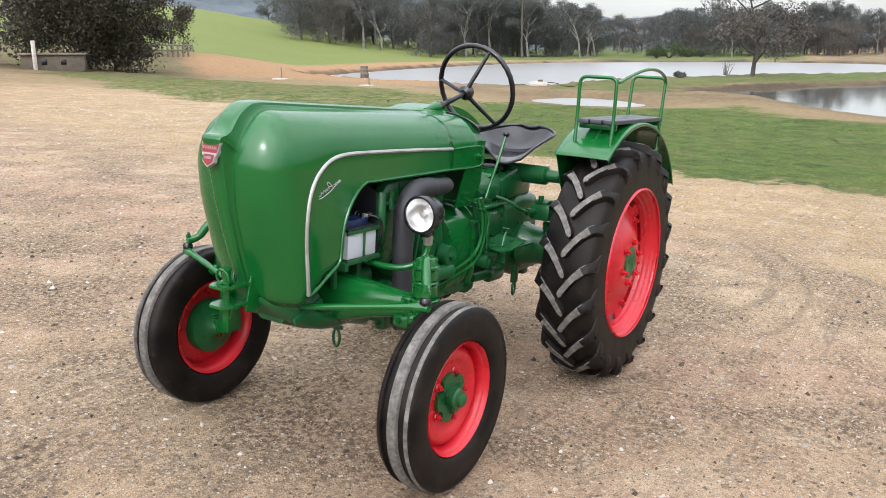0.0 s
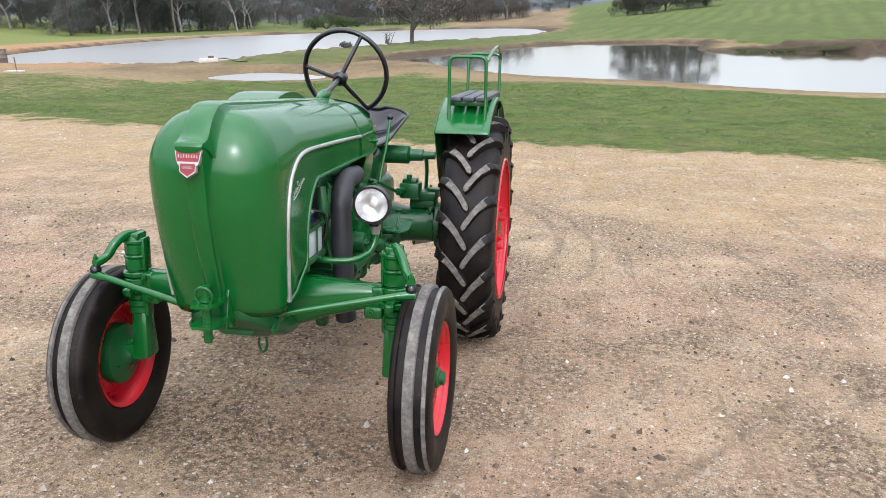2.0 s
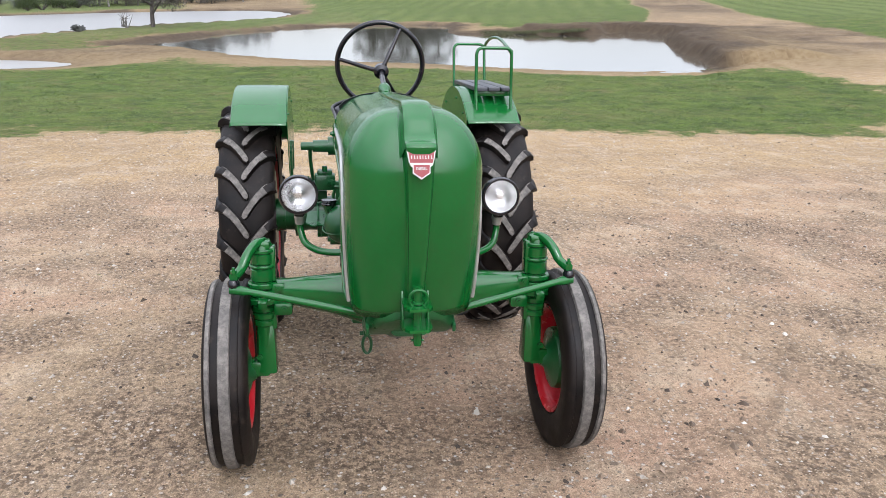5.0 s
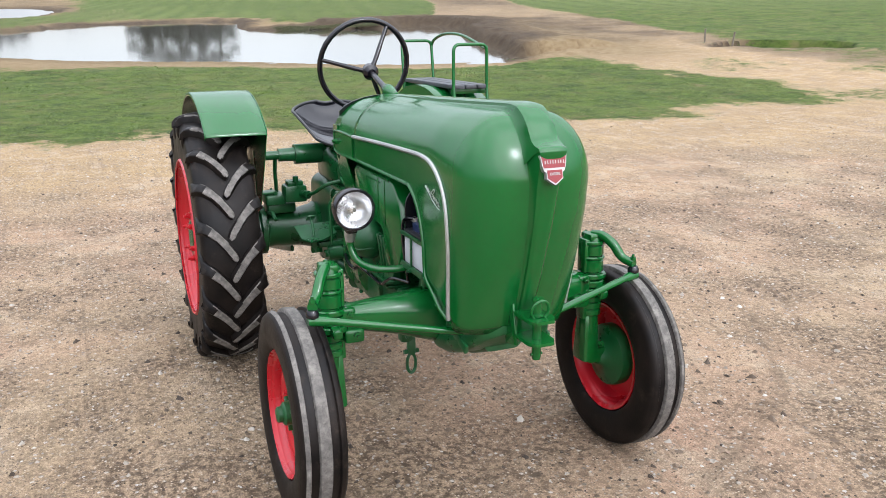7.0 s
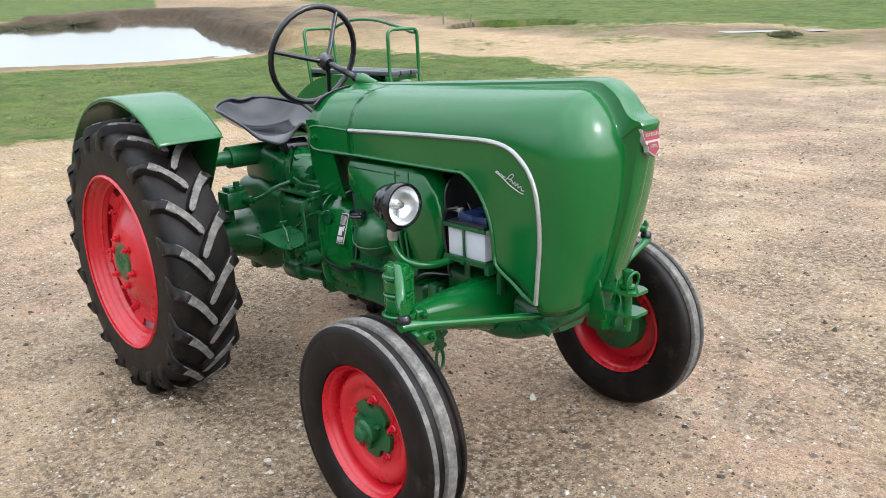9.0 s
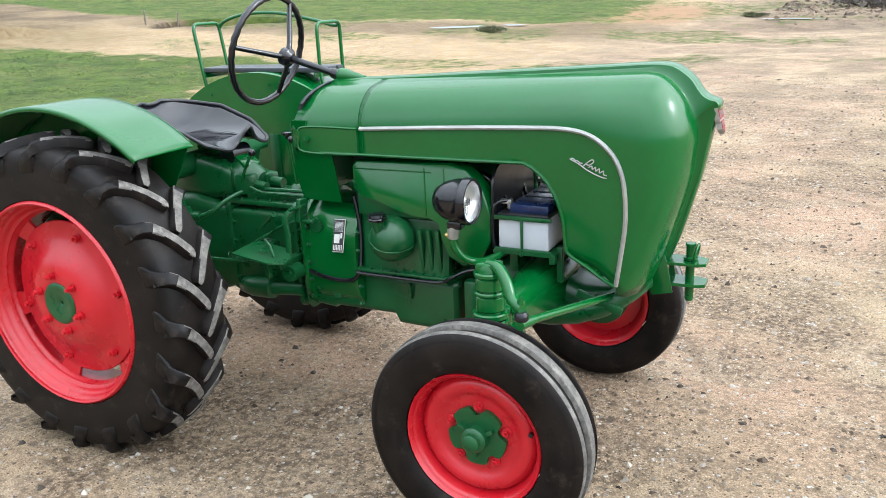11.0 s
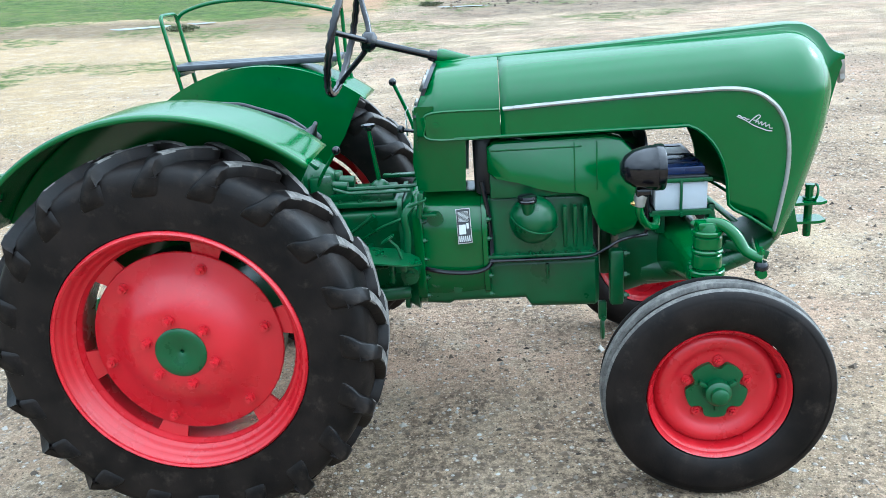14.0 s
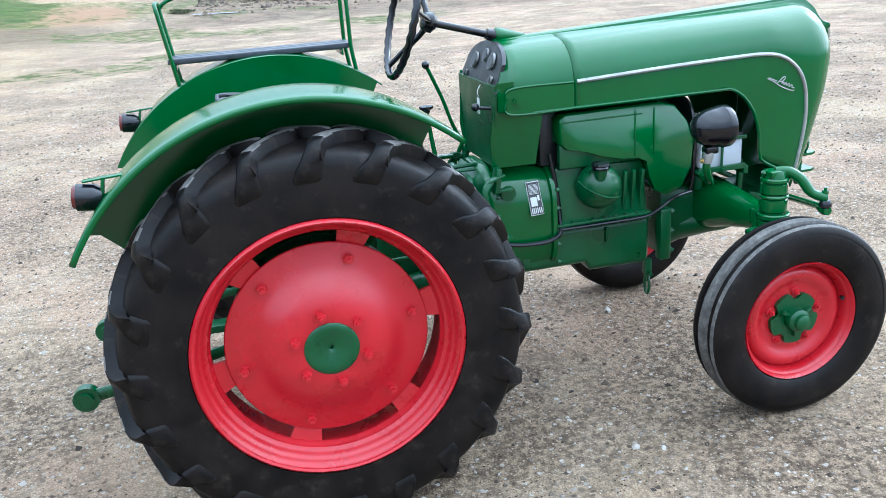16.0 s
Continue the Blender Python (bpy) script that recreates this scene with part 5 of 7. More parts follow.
part("lift_shaft", bm, CAST, lift)
for s in (-1, 1):
    bm = BM()
    tube(bm, [(0.03, s * 0.345, 0.985), (0.0, s * 0.345, 0.90), (-0.05, s * 0.33, 0.75), (-0.09, s * 0.31, 0.62)], [0.017, 0.015, 0.014, 0.014], 10, flat=0.7)
    part("lift_arm", bm, CAST, lift)
    # axle tubes, drum flanges and boxes on top of them
    bm = BM()
    rings = [(0.12, 0.115), (0.15, 0.125), (0.16, 0.115), (0.24, 0.098), (0.36, 0.09), (0.40, 0.095), (0.41, 0.125), (0.435, 0.125), (0.44, 0.09), (0.50, 0.085)]
    tube(bm, [(0.0 + 0.03 * s, s * y, 0.60) for y, r in rings], [r for y, r in rings], 28)
    ax = part("axle_tube", bm, CAST, tractor, "tapered green rear axle tube")
    bm = BM()
    for k in range(8):
        a = math.tau * (k + 0.5) / 8
        bolt(bm, (0.11 * math.cos(a) + 0.03 * s, s * 0.155, 0.60 + 0.11 * math.sin(a)), (0, s, 0), 0.009, 0.008)
    tagged(part("axle_bolts", bm, CAST, ax), kind="stuff")
    bm = BM()
    box(bm, (0.0, s * 0.33, 0.72), (0.12, 0.14, 0.05), None, 0.008)
    box(bm, (0.0, s * 0.36, 0.765), (0.16, 0.10, 0.05), None, 0.01)
    bolt(bm, (0.05, s * 0.36, 0.79), (0, 0, 1), 0.012, 0.01)
    bolt(bm, (-0.05, s * 0.36, 0.79), (0, 0, 1), 0.012, 0.01)
    part("axle_saddle", bm, CAST, ax)
    # footplate with its bracket, pedal and rod
    bm = BM()
    out = [(0.42, s * 0.19), (0.44, s * 0.36), (0.62, s * 0.37), (0.67, s * 0.34), (0.655, s * 0.28), (0.58, s * 0.20)]
    loft(bm, [[Vector((x, y, z + 0.10 * (0.67 - x))) for x, y in out] for z in (0.685, 0.691)])
    fp = part("footplate", bm, CAST, tractor, "flat green footplate")
    bm = BM()
    box(bm, (0.56, s * 0.29, 0.655), (0.018, 0.05, 0.09), None, 0.003)
    box(bm, (0.59, s * 0.21, 0.655), (0.04, 0.16, 0.025), None, 0.004)
    part("plate_bracket", bm, CAST, fp)
    part("plate_stay", box(BM(), (0.46, s * 0.17, 0.69), (0.03, 0.14, 0.02), None, 0.004), CAST, fp)
    bm = BM()
    tube(bm, [(0.60, s * 0.31, 0.70), (0.585, s * 0.31, 0.745), (0.56, s * 0.31, 0.77)], 0.006, 8)
    box(bm, (0.555, s * 0.31, 0.772), (0.05, 0.035, 0.007), Euler((0, radians(-32), 0)).to_matrix(), 0.002)
    part("pedal", bm, CAST, fp)
    bm = BM()
    tube(bm, curve_pts([(0.60, s * 0.23, 0.63), (0.615, s * 0.235, 0.75), (0.61, s * 0.235, 0.83), (0.64, s * 0.22, 0.865)], 4), 0.013, 8, flat=0.6)
    box(bm, (0.655, s * 0.215, 0.87), (0.07, 0.035, 0.01), Euler((0, radians(-20), 0)).to_matrix(), 0.003)
    part("pedal_arm", bm, CAST, tractor, "curved green pedal arm")
    bm = BM()
    rod(bm, (0.615, s * 0.19, 0.615), (0.615, s * 0.255, 0.615), 0.032, seg=20)
    rod(bm, (0.615, s * 0.25, 0.615), (0.615, s * 0.268, 0.615), 0.018)
    tube(bm, [(0.61, s * 0.24, 0.655), (0.40, s * 0.24, 0.64), (0.15, s * 0.26, 0.64)], 0.007, 8)
    part("pedal_pivot", bm, CAST, tractor)
    bm = BM()
    tube(bm, [(0.31 + 0.0028 * k + 0.0, s * 0.235 + 0.014 * math.cos(k * 0.9), 0.655 + 0.014 * math.sin(k * 0.9)) for k in range(56)], 0.003, 6)
    part("return_spring", bm, CAST, tractor)
    bm = BM()
    tube(bm, [(0.30, s * 0.14, 0.50), (0.36, s * 0.16, 0.505), (0.46, s * 0.165, 0.51), (0.462, s * 0.165, 0.51), (0.60, s * 0.15, 0.515)], [0.035, 0.042, 0.042, 0.026, 0.024], 18)
    part("brake_cylinder", bm, CAST, gearbox)

# clutch housing with its data plate
bell = casting("clutch_housing", [(0.63, 0.178, 0.44, 0.885, 0.12), (0.65, 0.192, 0.44, 0.897, 0.14), (0.664, 0.192, 0.44, 0.897, 0.14), (0.668, 0.178, 0.45, 0.885, 0.14), (0.72, 0.182, 0.45, 0.881, 0.14), (0.80, 0.186, 0.45, 0.875, 0.14), (0.872, 0.188, 0.46, 0.868, 0.14), (0.876, 0.2, 0.46, 0.878, 0.14), (0.892, 0.2, 0.46, 0.878, 0.14), (0.90, 0.175, 0.46, 0.85, 0.12)], "green clutch housing", GREEN)
bm = BM()
lathe(bm, [(0.0, -0.008), (0.028, -0.007), (0.028, 0.004), (0.0, 0.004)], (0.712, -0.182, 0.8), "y", 22)
part("inspection_cap", bm, CAST, bell)
tilt = Matrix.Translation((0.812, -0.179, 0.766)) @ Euler((radians(-20), radians(-3), radians(-1))).to_matrix().to_4x4()
bm = BM()
box(bm, (0, -0.004, 0), (0.05, 0.003, 0.124), None, 0.001)
data = part("data_plate", bm, CREAM, bell, "black and white data plate", at=tilt)
bm = BM()
box(bm, (0, -0.0062, 0), (0.046, 0.002, 0.119), None, 0)
part("plate_field", bm, PLATE, data)
bm = BM()
rnd = random.Random(5)
for k in range(9):
    box(bm, (0.0, -0.0077, 0.05 - 0.0042 * k), (0.032 + 0.006 * rnd.random(), 0.001, 0.0016), None, 0)
box(bm, (-0.006, -0.0077, -0.012), (0.024, 0.001, 0.034), None, 0)
box(bm, (0.013, -0.0077, 0.0), (0.008, 0.001, 0.02), None, 0)
for k in range(6):
    box(bm, (-0.018 + 0.007 * k, -0.0077, -0.045), (0.0035, 0.001, 0.02), None, 0)
tagged(part("plate_bars", bm, CREAM, data), kind="stuff")

for s in (-1, 1):
    for x, hw in ((0.664, 0.186), (0.892, 0.193)):
        for z in (0.51, 0.58, 0.65, 0.72, 0.79):
            part("ring_bolt", bolt(BM(), (x, s * (hw - 0.002), z), (1, 0, 0), 0.0085, 0.009), CAST, bell)
    for x, z, r in ((0.70, 0.555, 0.02), (0.775, 0.525, 0.016), (0.735, 0.605, 0.012)):
        part("bell_boss", rod(BM(), (x, s * 0.15, z), (x, s * 0.172, z), r, seg=16), CAST, bell)
    part("bell_web", box(BM(), (0.735, s * 0.158, 0.54), (0.09, 0.016, 0.014), Euler((0, radians(28), 0)).to_matrix(), 0.003), CAST, bell)

# crankcase, sump, flanges
crank = casting("crankcase", [(0.90, 0.175, 0.62, 0.86, 0.02, 0.15), (0.93, 0.19, 0.62, 0.865, 0.02, 0.16), (1.24, 0.19, 0.62, 0.86, 0.02, 0.16), (1.262, 0.18, 0.62, 0.85, 0.02, 0.15)], "green engine crankcase")
bm = BM()
box(bm, (1.08, 0, 0.652), (0.38, 0.415, 0.012), None, 0.003)
box(bm, (1.08, 0, 0.634), (0.38, 0.405, 0.012), None, 0.003)
flange = part("sump_flange", bm, CAST, crank)
for s in (-1, 1):
    for x in (1.165, 1.2, 1.235):
        part("crankcase_rib", box(BM(), (x, s * 0.184, 0.745), (0.014, 0.022, 0.165), Euler((s * -0.13, 0, 0)).to_matrix(), 0.004), CAST, crank)
for k in range(9):
    for s in (-1, 1):
        bm = bolt(BM(), (0.91 + 0.043 * k, s * 0.2, 0.658), (0, 0, 1), 0.008, 0.005)
        part("flange_bolt", bm, CAST, flange)
casting("sump", [(0.66, 0.15, 0.46, 0.63, 0.03), (0.74, 0.155, 0.455, 0.63, 0.03), (0.76, 0.16, 0.468, 0.63, 0.03), (1.02, 0.16, 0.468, 0.63, 0.03), (1.04, 0.165, 0.436, 0.63, 0.03), (1.27, 0.165, 0.432, 0.63, 0.03), (1.285, 0.15, 0.44, 0.63, 0.03)], "green oil sump")
for s in (-1, 1):
    bm = BM()
    box(bm, (1.10, s * 0.168, 0.58), (0.012, 0.02, 0.06), None, 0.004, taper=(1.0, 1.6))
    part("sump_boss", bm, CAST, tractor)
    bm = BM()
    box(bm, (1.345, s * 0.16, 0.545), (0.05, 0.05, 0.21), None, 0.012)
    for z in (0.47, 0.55, 0.63):
        bolt(bm, (1.37, s * 0.16, z), (1, 0, 0), 0.013, 0.012)
    part("front_mount", bm, CAST, tractor)
    if s > 0:
        continue
    bm = BM()
    box(bm, (1.30, s * 0.12, 0.40), (0.03, 0.03, 0.07), None, 0.006)
    rod(bm, (1.30, s * 0.12 - 0.03, 0.375), (1.30, s * 0.12 + 0.03, 0.375), 0.009)
    loop = [(1.30 + 0.0, s * 0.12 + 0.018 * math.cos(a), 0.325 + 0.04 * math.sin(a)) for a in [k * math.tau / 20 for k in range(22)]]
    tube(bm, loop, 0.0065, 8)
    part("tie_down_hook", bm, CAST, tractor, "green hanging hook")

bm = BM()
box(bm, (0.156, 0.165, 0.45), (0.04, 0.03, 0.09), None, 0.006)
loop = [(0.156 + 0.016 * math.cos(a), 0.165, 0.372 + 0.035 * math.sin(a)) for a in [k * math.tau / 20 for k in range(22)]]
tube(bm, loop, 0.006, 8)
part("tie_down_hook", bm, CAST, tractor, "green hanging hook")

# dark block added behind the cowl to stand for the gap's shade
part("gap_shade_block", box(BM(), (0.9, 0.0, 0.965), (0.09, 0.26, 0.21), None, 0.02), SATIN, tractor, "dark block filling the shaded gap behind the cowl")
# ribbed cylinder block, kept dark under the hood
bm = BM()
loft(bm, [[Vector((x, y, z)) for x, y in ((0.97, -0.11), (1.25, -0.11), (1.25, 0.11), (0.97, 0.11))] for z in (0.84, 1.05)])
part("cylinder_block", bm, CAST, tractor, "green cylinder block")
for k in range(9):
    part("cooling_fin", box(BM(), (1.11, 0.0, 0.86 + 0.021 * k), (0.31, 0.245, 0.006), None, 0.001), CAST, tractor)
bm = BM()
tube(bm, [(1.25, 0.0, 0.88), (1.29, 0.0, 0.88), (1.33, 0.0, 0.88), (1.42, 0.0, 0.88)], [0.14, 0.16, 0.165, 0.16], 30)
fan = part("fan_housing", bm, CAST, tractor, "green cooling fan housing")
for k in range(8):
    a = math.tau * k / 8
    bm = tube(BM(), [(1.42, 0.03 * math.cos(a), 0.88 + 0.03 * math.sin(a)), (1.425, 0.14 * math.cos(a + 0.3), 0.88 + 0.14 * math.sin(a + 0.3))], [0.008, 0.016], 6)
    part("fan_blade", bm, CAST, fan)
# pressed air cowling on the driver's right, sheet cowling on the left
for s, y0, y1 in ((-1, -0.125, -0.205), (1, 0.12, 0.165)):
    bm = BM()
    out = [(0.905, 1.045), (0.925, 1.062), (1.30, 1.068), (1.36, 1.05), (1.415, 0.985), (1.445, 0.90), (1.438, 0.81), (1.40, 0.738), (1.335, 0.708), (1.285, 0.735), (1.262, 0.79), (1.25, 0.85), (1.215, 0.868), (1.15, 0.872), (1.07, 0.892), (1.0, 0.918), (0.93, 0.935), (0.905, 0.96)]
    cx, cz = 1.14, 0.95
    loft(bm, [[Vector((x, y0, z)) for x, z in out], [Vector((x, y1 * 0.96, z)) for x, z in out], [Vector((cx + (x - cx) * 0.97, y1, cz + (z - cz) * 0.95)) for x, z in out]])
    cowling = part("air_cowling", bm, GREEN if s < 0 else CAST, tractor, "pressed green air cowling", smooth=50)
    for x in (1.20, 1.275):
        bm = BM()
        box(bm, (x, y1 + 0.001 * s, 0.965), (0.004, 0.004, 0.17), None, 0.001)
        part("cowling_seam", bm, GREEN, cowling)
    bm = BM()
    box(bm, (1.07, y1 + 0.001 * s, 1.035), (0.31, 0.004, 0.004), None, 0.001)
    part("cowling_seam", bm, GREEN, cowling)

part("block_cover", box(BM(), (1.08, -0.172, 0.905), (0.34, 0.03, 0.088), None, 0.006), CAST, tractor)

# oil-bath filter with its bail, filler cap
bm = BM()
bmesh.ops.create_uvsphere(bm, u_segments=28, v_segments=18, radius=0.084, matrix=Matrix.Translation((1.055, -0.20, 0.785)))
tube(bm, [(1.04, -0.245, 0.80), (1.036, -0.262, 0.85), (1.035, -0.262, 0.868)], [0.018, 0.022, 0.026], 16)
oil = part("oil_filler", bm, CAST, tractor, "round green oil filler")
bm = BM()
lathe(bm, [(0.0, 0.0), (0.032, 0.0), (0.034, 0.006), (0.031, 0.01), (0.033, 0.014), (0.031, 0.022), (0.0, 0.024)], (1.035, -0.262, 0.866), "z", 20)
part("filler_cap", bm, BLACK, oil, "black filler cap")
bm = BM()
tube(bm, curve_pts([(0.972, -0.205, 0.815), (0.995, -0.262, 0.79), (1.05, -0.292, 0.765), (1.11, -0.268, 0.755), (1.138, -0.21, 0.76)], 5), 0.0028, 6)
part("wire_bail", bm, CAST, oil)
bm = BM()
tube(bm, curve_pts([(0.665, -0.185, 0.615), (0.75, -0.2, 0.602), (0.85, -0.205, 0.602), (0.899, -0.205, 0.628), (0.905, -0.19, 0.68), (0.90, -0.17, 0.80), (0.88, -0.165, 0.92)], 6), 0.0085, 8)
part("rubber_hose", bm, BLACK, tractor, "black rubber hose")
bm = BM()
tube(bm, curve_pts([(0.90, -0.213, 0.642), (1.1, -0.215, 0.642), (1.24, -0.215, 0.645), (1.30, -0.22, 0.672), (1.36, -0.21, 0.70), (1.45, -0.18, 0.705)], 5), 0.006, 8)
part("cable", bm, BLACK, tractor, "black cable along the sump")
for off in (0.0, 0.03):
    bm = BM()
    tube(bm, curve_pts([(0.70 - off, 0.215, 0.93), (0.66 - off, 0.222, 0.84), (0.655 - off, 0.222, 0.74), (0.72 - off, 0.22, 0.66 - off), (0.86, 0.205, 0.61 - off), (1.0, 0.19, 0.585 - off)], 6), 0.0085, 8)
    part("pipe_line", bm, GREEN, tractor, "bent green pipe")
bm = BM()
tube(bm, curve_pts([(0.60, 0.20, 0.87), (0.64, 0.205, 0.87), (0.65, 0.205, 0.80), (0.62, 0.205, 0.70), (0.6, 0.205, 0.64)], 5), 0.012, 8, flat=0.6)
box(bm, (0.55, 0.20, 0.873), (0.13, 0.03, 0.015), None, 0.004)
part("bent_bracket", bm, CAST, tractor)

# dark exhaust pipe down the left side
bm = BM()
tube(bm, curve_pts([(0.95, 0.19, 1.015), (1.03, 0.222, 1.022), (1.15, 0.235, 1.03), (1.26, 0.24, 1.028), (1.325, 0.243, 0.98), (1.345, 0.245, 0.9), (1.345, 0.25, 0.7), (1.34, 0.255, 0.52), (1.335, 0.258, 0.47)], 6), [0.036] * 12 + [0.042] * 37, 20)
part("exhaust_pipe", bm, LAGGING, tractor, "dark wrapped exhaust pipe")
# pipework and governor bits at the left of the engine
bm = BM()
tube(bm, curve_pts([(1.43, 0.19, 1.03), (1.44, 0.20, 0.95), (1.43, 0.19, 0.85), (1.42, 0.15, 0.78)], 5), 0.02, 10)
tube(bm, [(1.33, 0.19, 0.985), (1.45, 0.2, 0.985)], 0.01, 8)
tube(bm, [(1.38, 0.205, 0.96), (1.38, 0.205, 1.02)], 0.011, 8)
bolt(bm, (1.38, 0.205, 1.02), (0, 0, 1), 0.014, 0.01)
part("fuel_fitting", bm, CAST, tractor)
bm = BM()
rod(bm, (0.95, 0.19, 0.70), (0.95, 0.24, 0.70), 0.05, 0.045, 20)
rod(bm, (1.10, 0.17, 0.75), (1.10, 0.215, 0.75), 0.06, 0.055, 20)
rod(bm, (0.93, 0.22, 0.63), (1.15, 0.22, 0.63), 0.035, 0.035, 16)
bolt(bm, (0.95, 0.24, 0.70), (0, 1, 0), 0.02, 0.012)
part("starter_motor", bm, CAST, tractor, "green starter motor")

# battery across the front, in a green strap frame
bm = BM()
box(bm, (1.558, 0.0, 0.848), (0.176, 0.41, 0.108), None, 0.006)
battery = part("battery", bm, WHITE, tractor, "white battery with a black and blue lid")
bm = BM()
box(bm, (1.558, 0.0, 0.908), (0.178, 0.412, 0.012), None, 0.003)
part("battery_lid", bm, SATIN, battery, "black battery lid")
bm = BM()
box(bm, (1.572, 0.0, 0.926), (0.135, 0.375, 0.03), None, 0.005)
part("lid_band", bm, BLUE, battery, "dark blue raised lid")
for y in (-0.135, -0.07, 0.0, 0.07, 0.135):
    bm = box(BM(), (1.57, y, 0.9425), (0.11, 0.004, 0.003), None, 0.001)
    part("lid_groove", bm, SATIN, battery)
bm = BM()
box(bm, (1.585, 0.06, 0.9435), (0.075, 0.1, 0.002), None, 0)
part("battery_label", bm, CREAM, battery)
for x, y in ((1.50, -0.17), (1.50, 0.17)):
    bm = BM()
    rod(bm, (x, y, 0.922), (x, y, 0.953), 0.01)
    box(bm, (x - 0.012, y, 0.945), (0.04, 0.022, 0.014), None, 0.003)
    part("battery_terminal", bm, STEEL, battery)
for s in (-1, 1):
    bm = BM()
    for z in (0.9, 0.79):
        box(bm, (1.558, s * 0.211, z), (0.20, 0.008, 0.014), None, 0.002)
    box(bm, (1.556, s * 0.2125, 0.845), (0.009, 0.006, 0.11), None, 0.001)
    bolt(bm, (1.556, s * 0.2155, 0.782), (0, s, 0), 0.008, 0.008)
    part("battery_strap", bm, CAST, tractor)
bm = BM()
box(bm, (1.56, 0.0, 0.782), (0.215, 0.43, 0.012), None, 0.002)
box(bm, (1.66, 0.0, 0.77), (0.02, 0.43, 0.03), None, 0.002)
for s in (-1, 1):
    box(bm, (1.50, s * 0.14, 0.74), (0.03, 0.02, 0.09), None, 0.003)
    box(bm, (1.67, s * 0.16, 0.74), (0.02, 0.02, 0.12), None, 0.003)
part("battery_tray", bm, CAST, tractor)
bm = BM()
tube(bm, curve_pts([(1.50, -0.17, 0.95), (1.46, -0.2, 0.94), (1.445, -0.2, 0.86), (1.45, -0.19, 0.76), (1.44, -0.18, 0.70)], 5), 0.006, 8)
part("battery_cable", bm, BLACK, tractor)
bm = BM()
tube(bm, curve_pts([(1.50, 0.17, 0.95), (1.46, 0.21, 0.93), (1.455, 0.215, 0.86), (1.46, 0.19, 0.80)], 5), 0.006, 8)
part("battery_cable", bm, BLACK, tractor)

# headlamps on bent tubes
for s in (-1, 1):
    c = Vector((1.451, 0.396, 0.973) if s > 0 else (1.45, -0.378, 0.991))
    bm = BM()
    prof = [(0.0, -0.125), (0.02, -0.122), (0.042, -0.108), (0.06, -0.08), (0.069, -0.045), (0.0715, -0.016), (0.0745, -0.013), (0.0745, 0.006), (0.0715, 0.012), (0.066, 0.012), (0.0635, 0.007), (0.0635, 0.0)]
    lathe(bm, prof, c, "x", 36)
    box(bm, c + Vector((-0.05, 0, -0.078)), (0.05, 0.04, 0.028), None, 0.008)
    lamp = part("headlamp", bm, BLACK, tractor, "round black headlamp with a clear lens")
    bm = BM()
    lathe(bm, [(0.0635, 0.001), (0.05, -0.022), (0.03, -0.036), (0.012, -0.04), (0.012, -0.02), (0.0, -0.018)], c, "x", 36)
    part("reflector", bm, CHROME, lamp, "silvered reflector")
    bm = BM()
    lathe(bm, [(0.064, 0.005), (0.058, 0.011), (0.042, 0.016), (0.02, 0.0195), (0.0, 0.02)], c, "x", 36)
    lens = part("lens", bm, GLASS, lamp, "clear fluted lens")
    lens.visible_shadow = False
    bm = BM()
    tube(bm, [c + Vector((-0.055, 0, -0.085)), c + Vector((-0.06, 0, -0.10)), c + Vector((-0.062, 0, -0.125))], [0.02, 0.021, 0.017], 16)
    part("lamp_collar", bm, STEEL, lamp, "grey metal collar")
    bm = BM()
    bolt(bm, c + Vector((-0.075, 0, -0.115)), (-1, 0, 0), 0.009, 0.008)
    part("lamp_screw", bm, BRASS, lamp)
    bm = BM()
    tube(bm, curve_pts([c + Vector((-0.062, 0, -0.12)), c + Vector((-0.06, -s * 0.002, -0.15)), c + Vector((-0.035, -s * 0.02, -0.195)), c + Vector((0.0, -s * 0.07, -0.218)), c + Vector((0.02, -s * 0.14, -0.222)), c + Vector((0.03, -s * 0.22, -0.215))], 5), 0.0135, 12)
    part("lamp_tube", bm, GREEN, tractor, "bent green lamp tube")

# front axle beam, kingpins with springs, steering arms and rods
bm = BM()
rows = []
for y, hx, z0, z1, cx in ((-0.465, 0.035, 0.615, 0.70, 1.575), (-0.43, 0.045, 0.61, 0.70, 1.575), (-0.28, 0.062, 0.575, 0.712, 1.58), (-0.12, 0.085, 0.52, 0.725, 1.58), (0.0, 0.1, 0.50, 0.73, 1.58), (0.12, 0.085, 0.52, 0.725, 1.58), (0.28, 0.062, 0.575, 0.712, 1.58), (0.43, 0.045, 0.61, 0.70, 1.575), (0.465, 0.035, 0.615, 0.70, 1.575)):
    zc, hz = (z0 + z1) / 2, (z1 - z0) / 2
    rows.append([Vector((cx + hx * math.copysign(abs(math.cos(a)) ** 0.7, math.cos(a)), y, zc + hz * math.copysign(abs(math.sin(a)) ** 0.75, math.sin(a)))) for a in [k * math.tau / 20 for k in range(20)]])
loft(bm, rows)
part("front_axle", bm, GREEN, tractor, "tapered green front axle beam")
bm = BM()
loft(bm, [rr_section(*q) for q in ((1.36, 0.11, 0.44, 0.72, 0.06), (1.46, 0.12, 0.47, 0.73, 0.07), (1.60, 0.11, 0.48, 0.70, 0.06), (1.72, 0.09, 0.51, 0.64, 0.05), (1.84, 0.07, 0.56, 0.64, 0.03))])
part("frame_core", bm, CAST, tractor)
bm = BM()
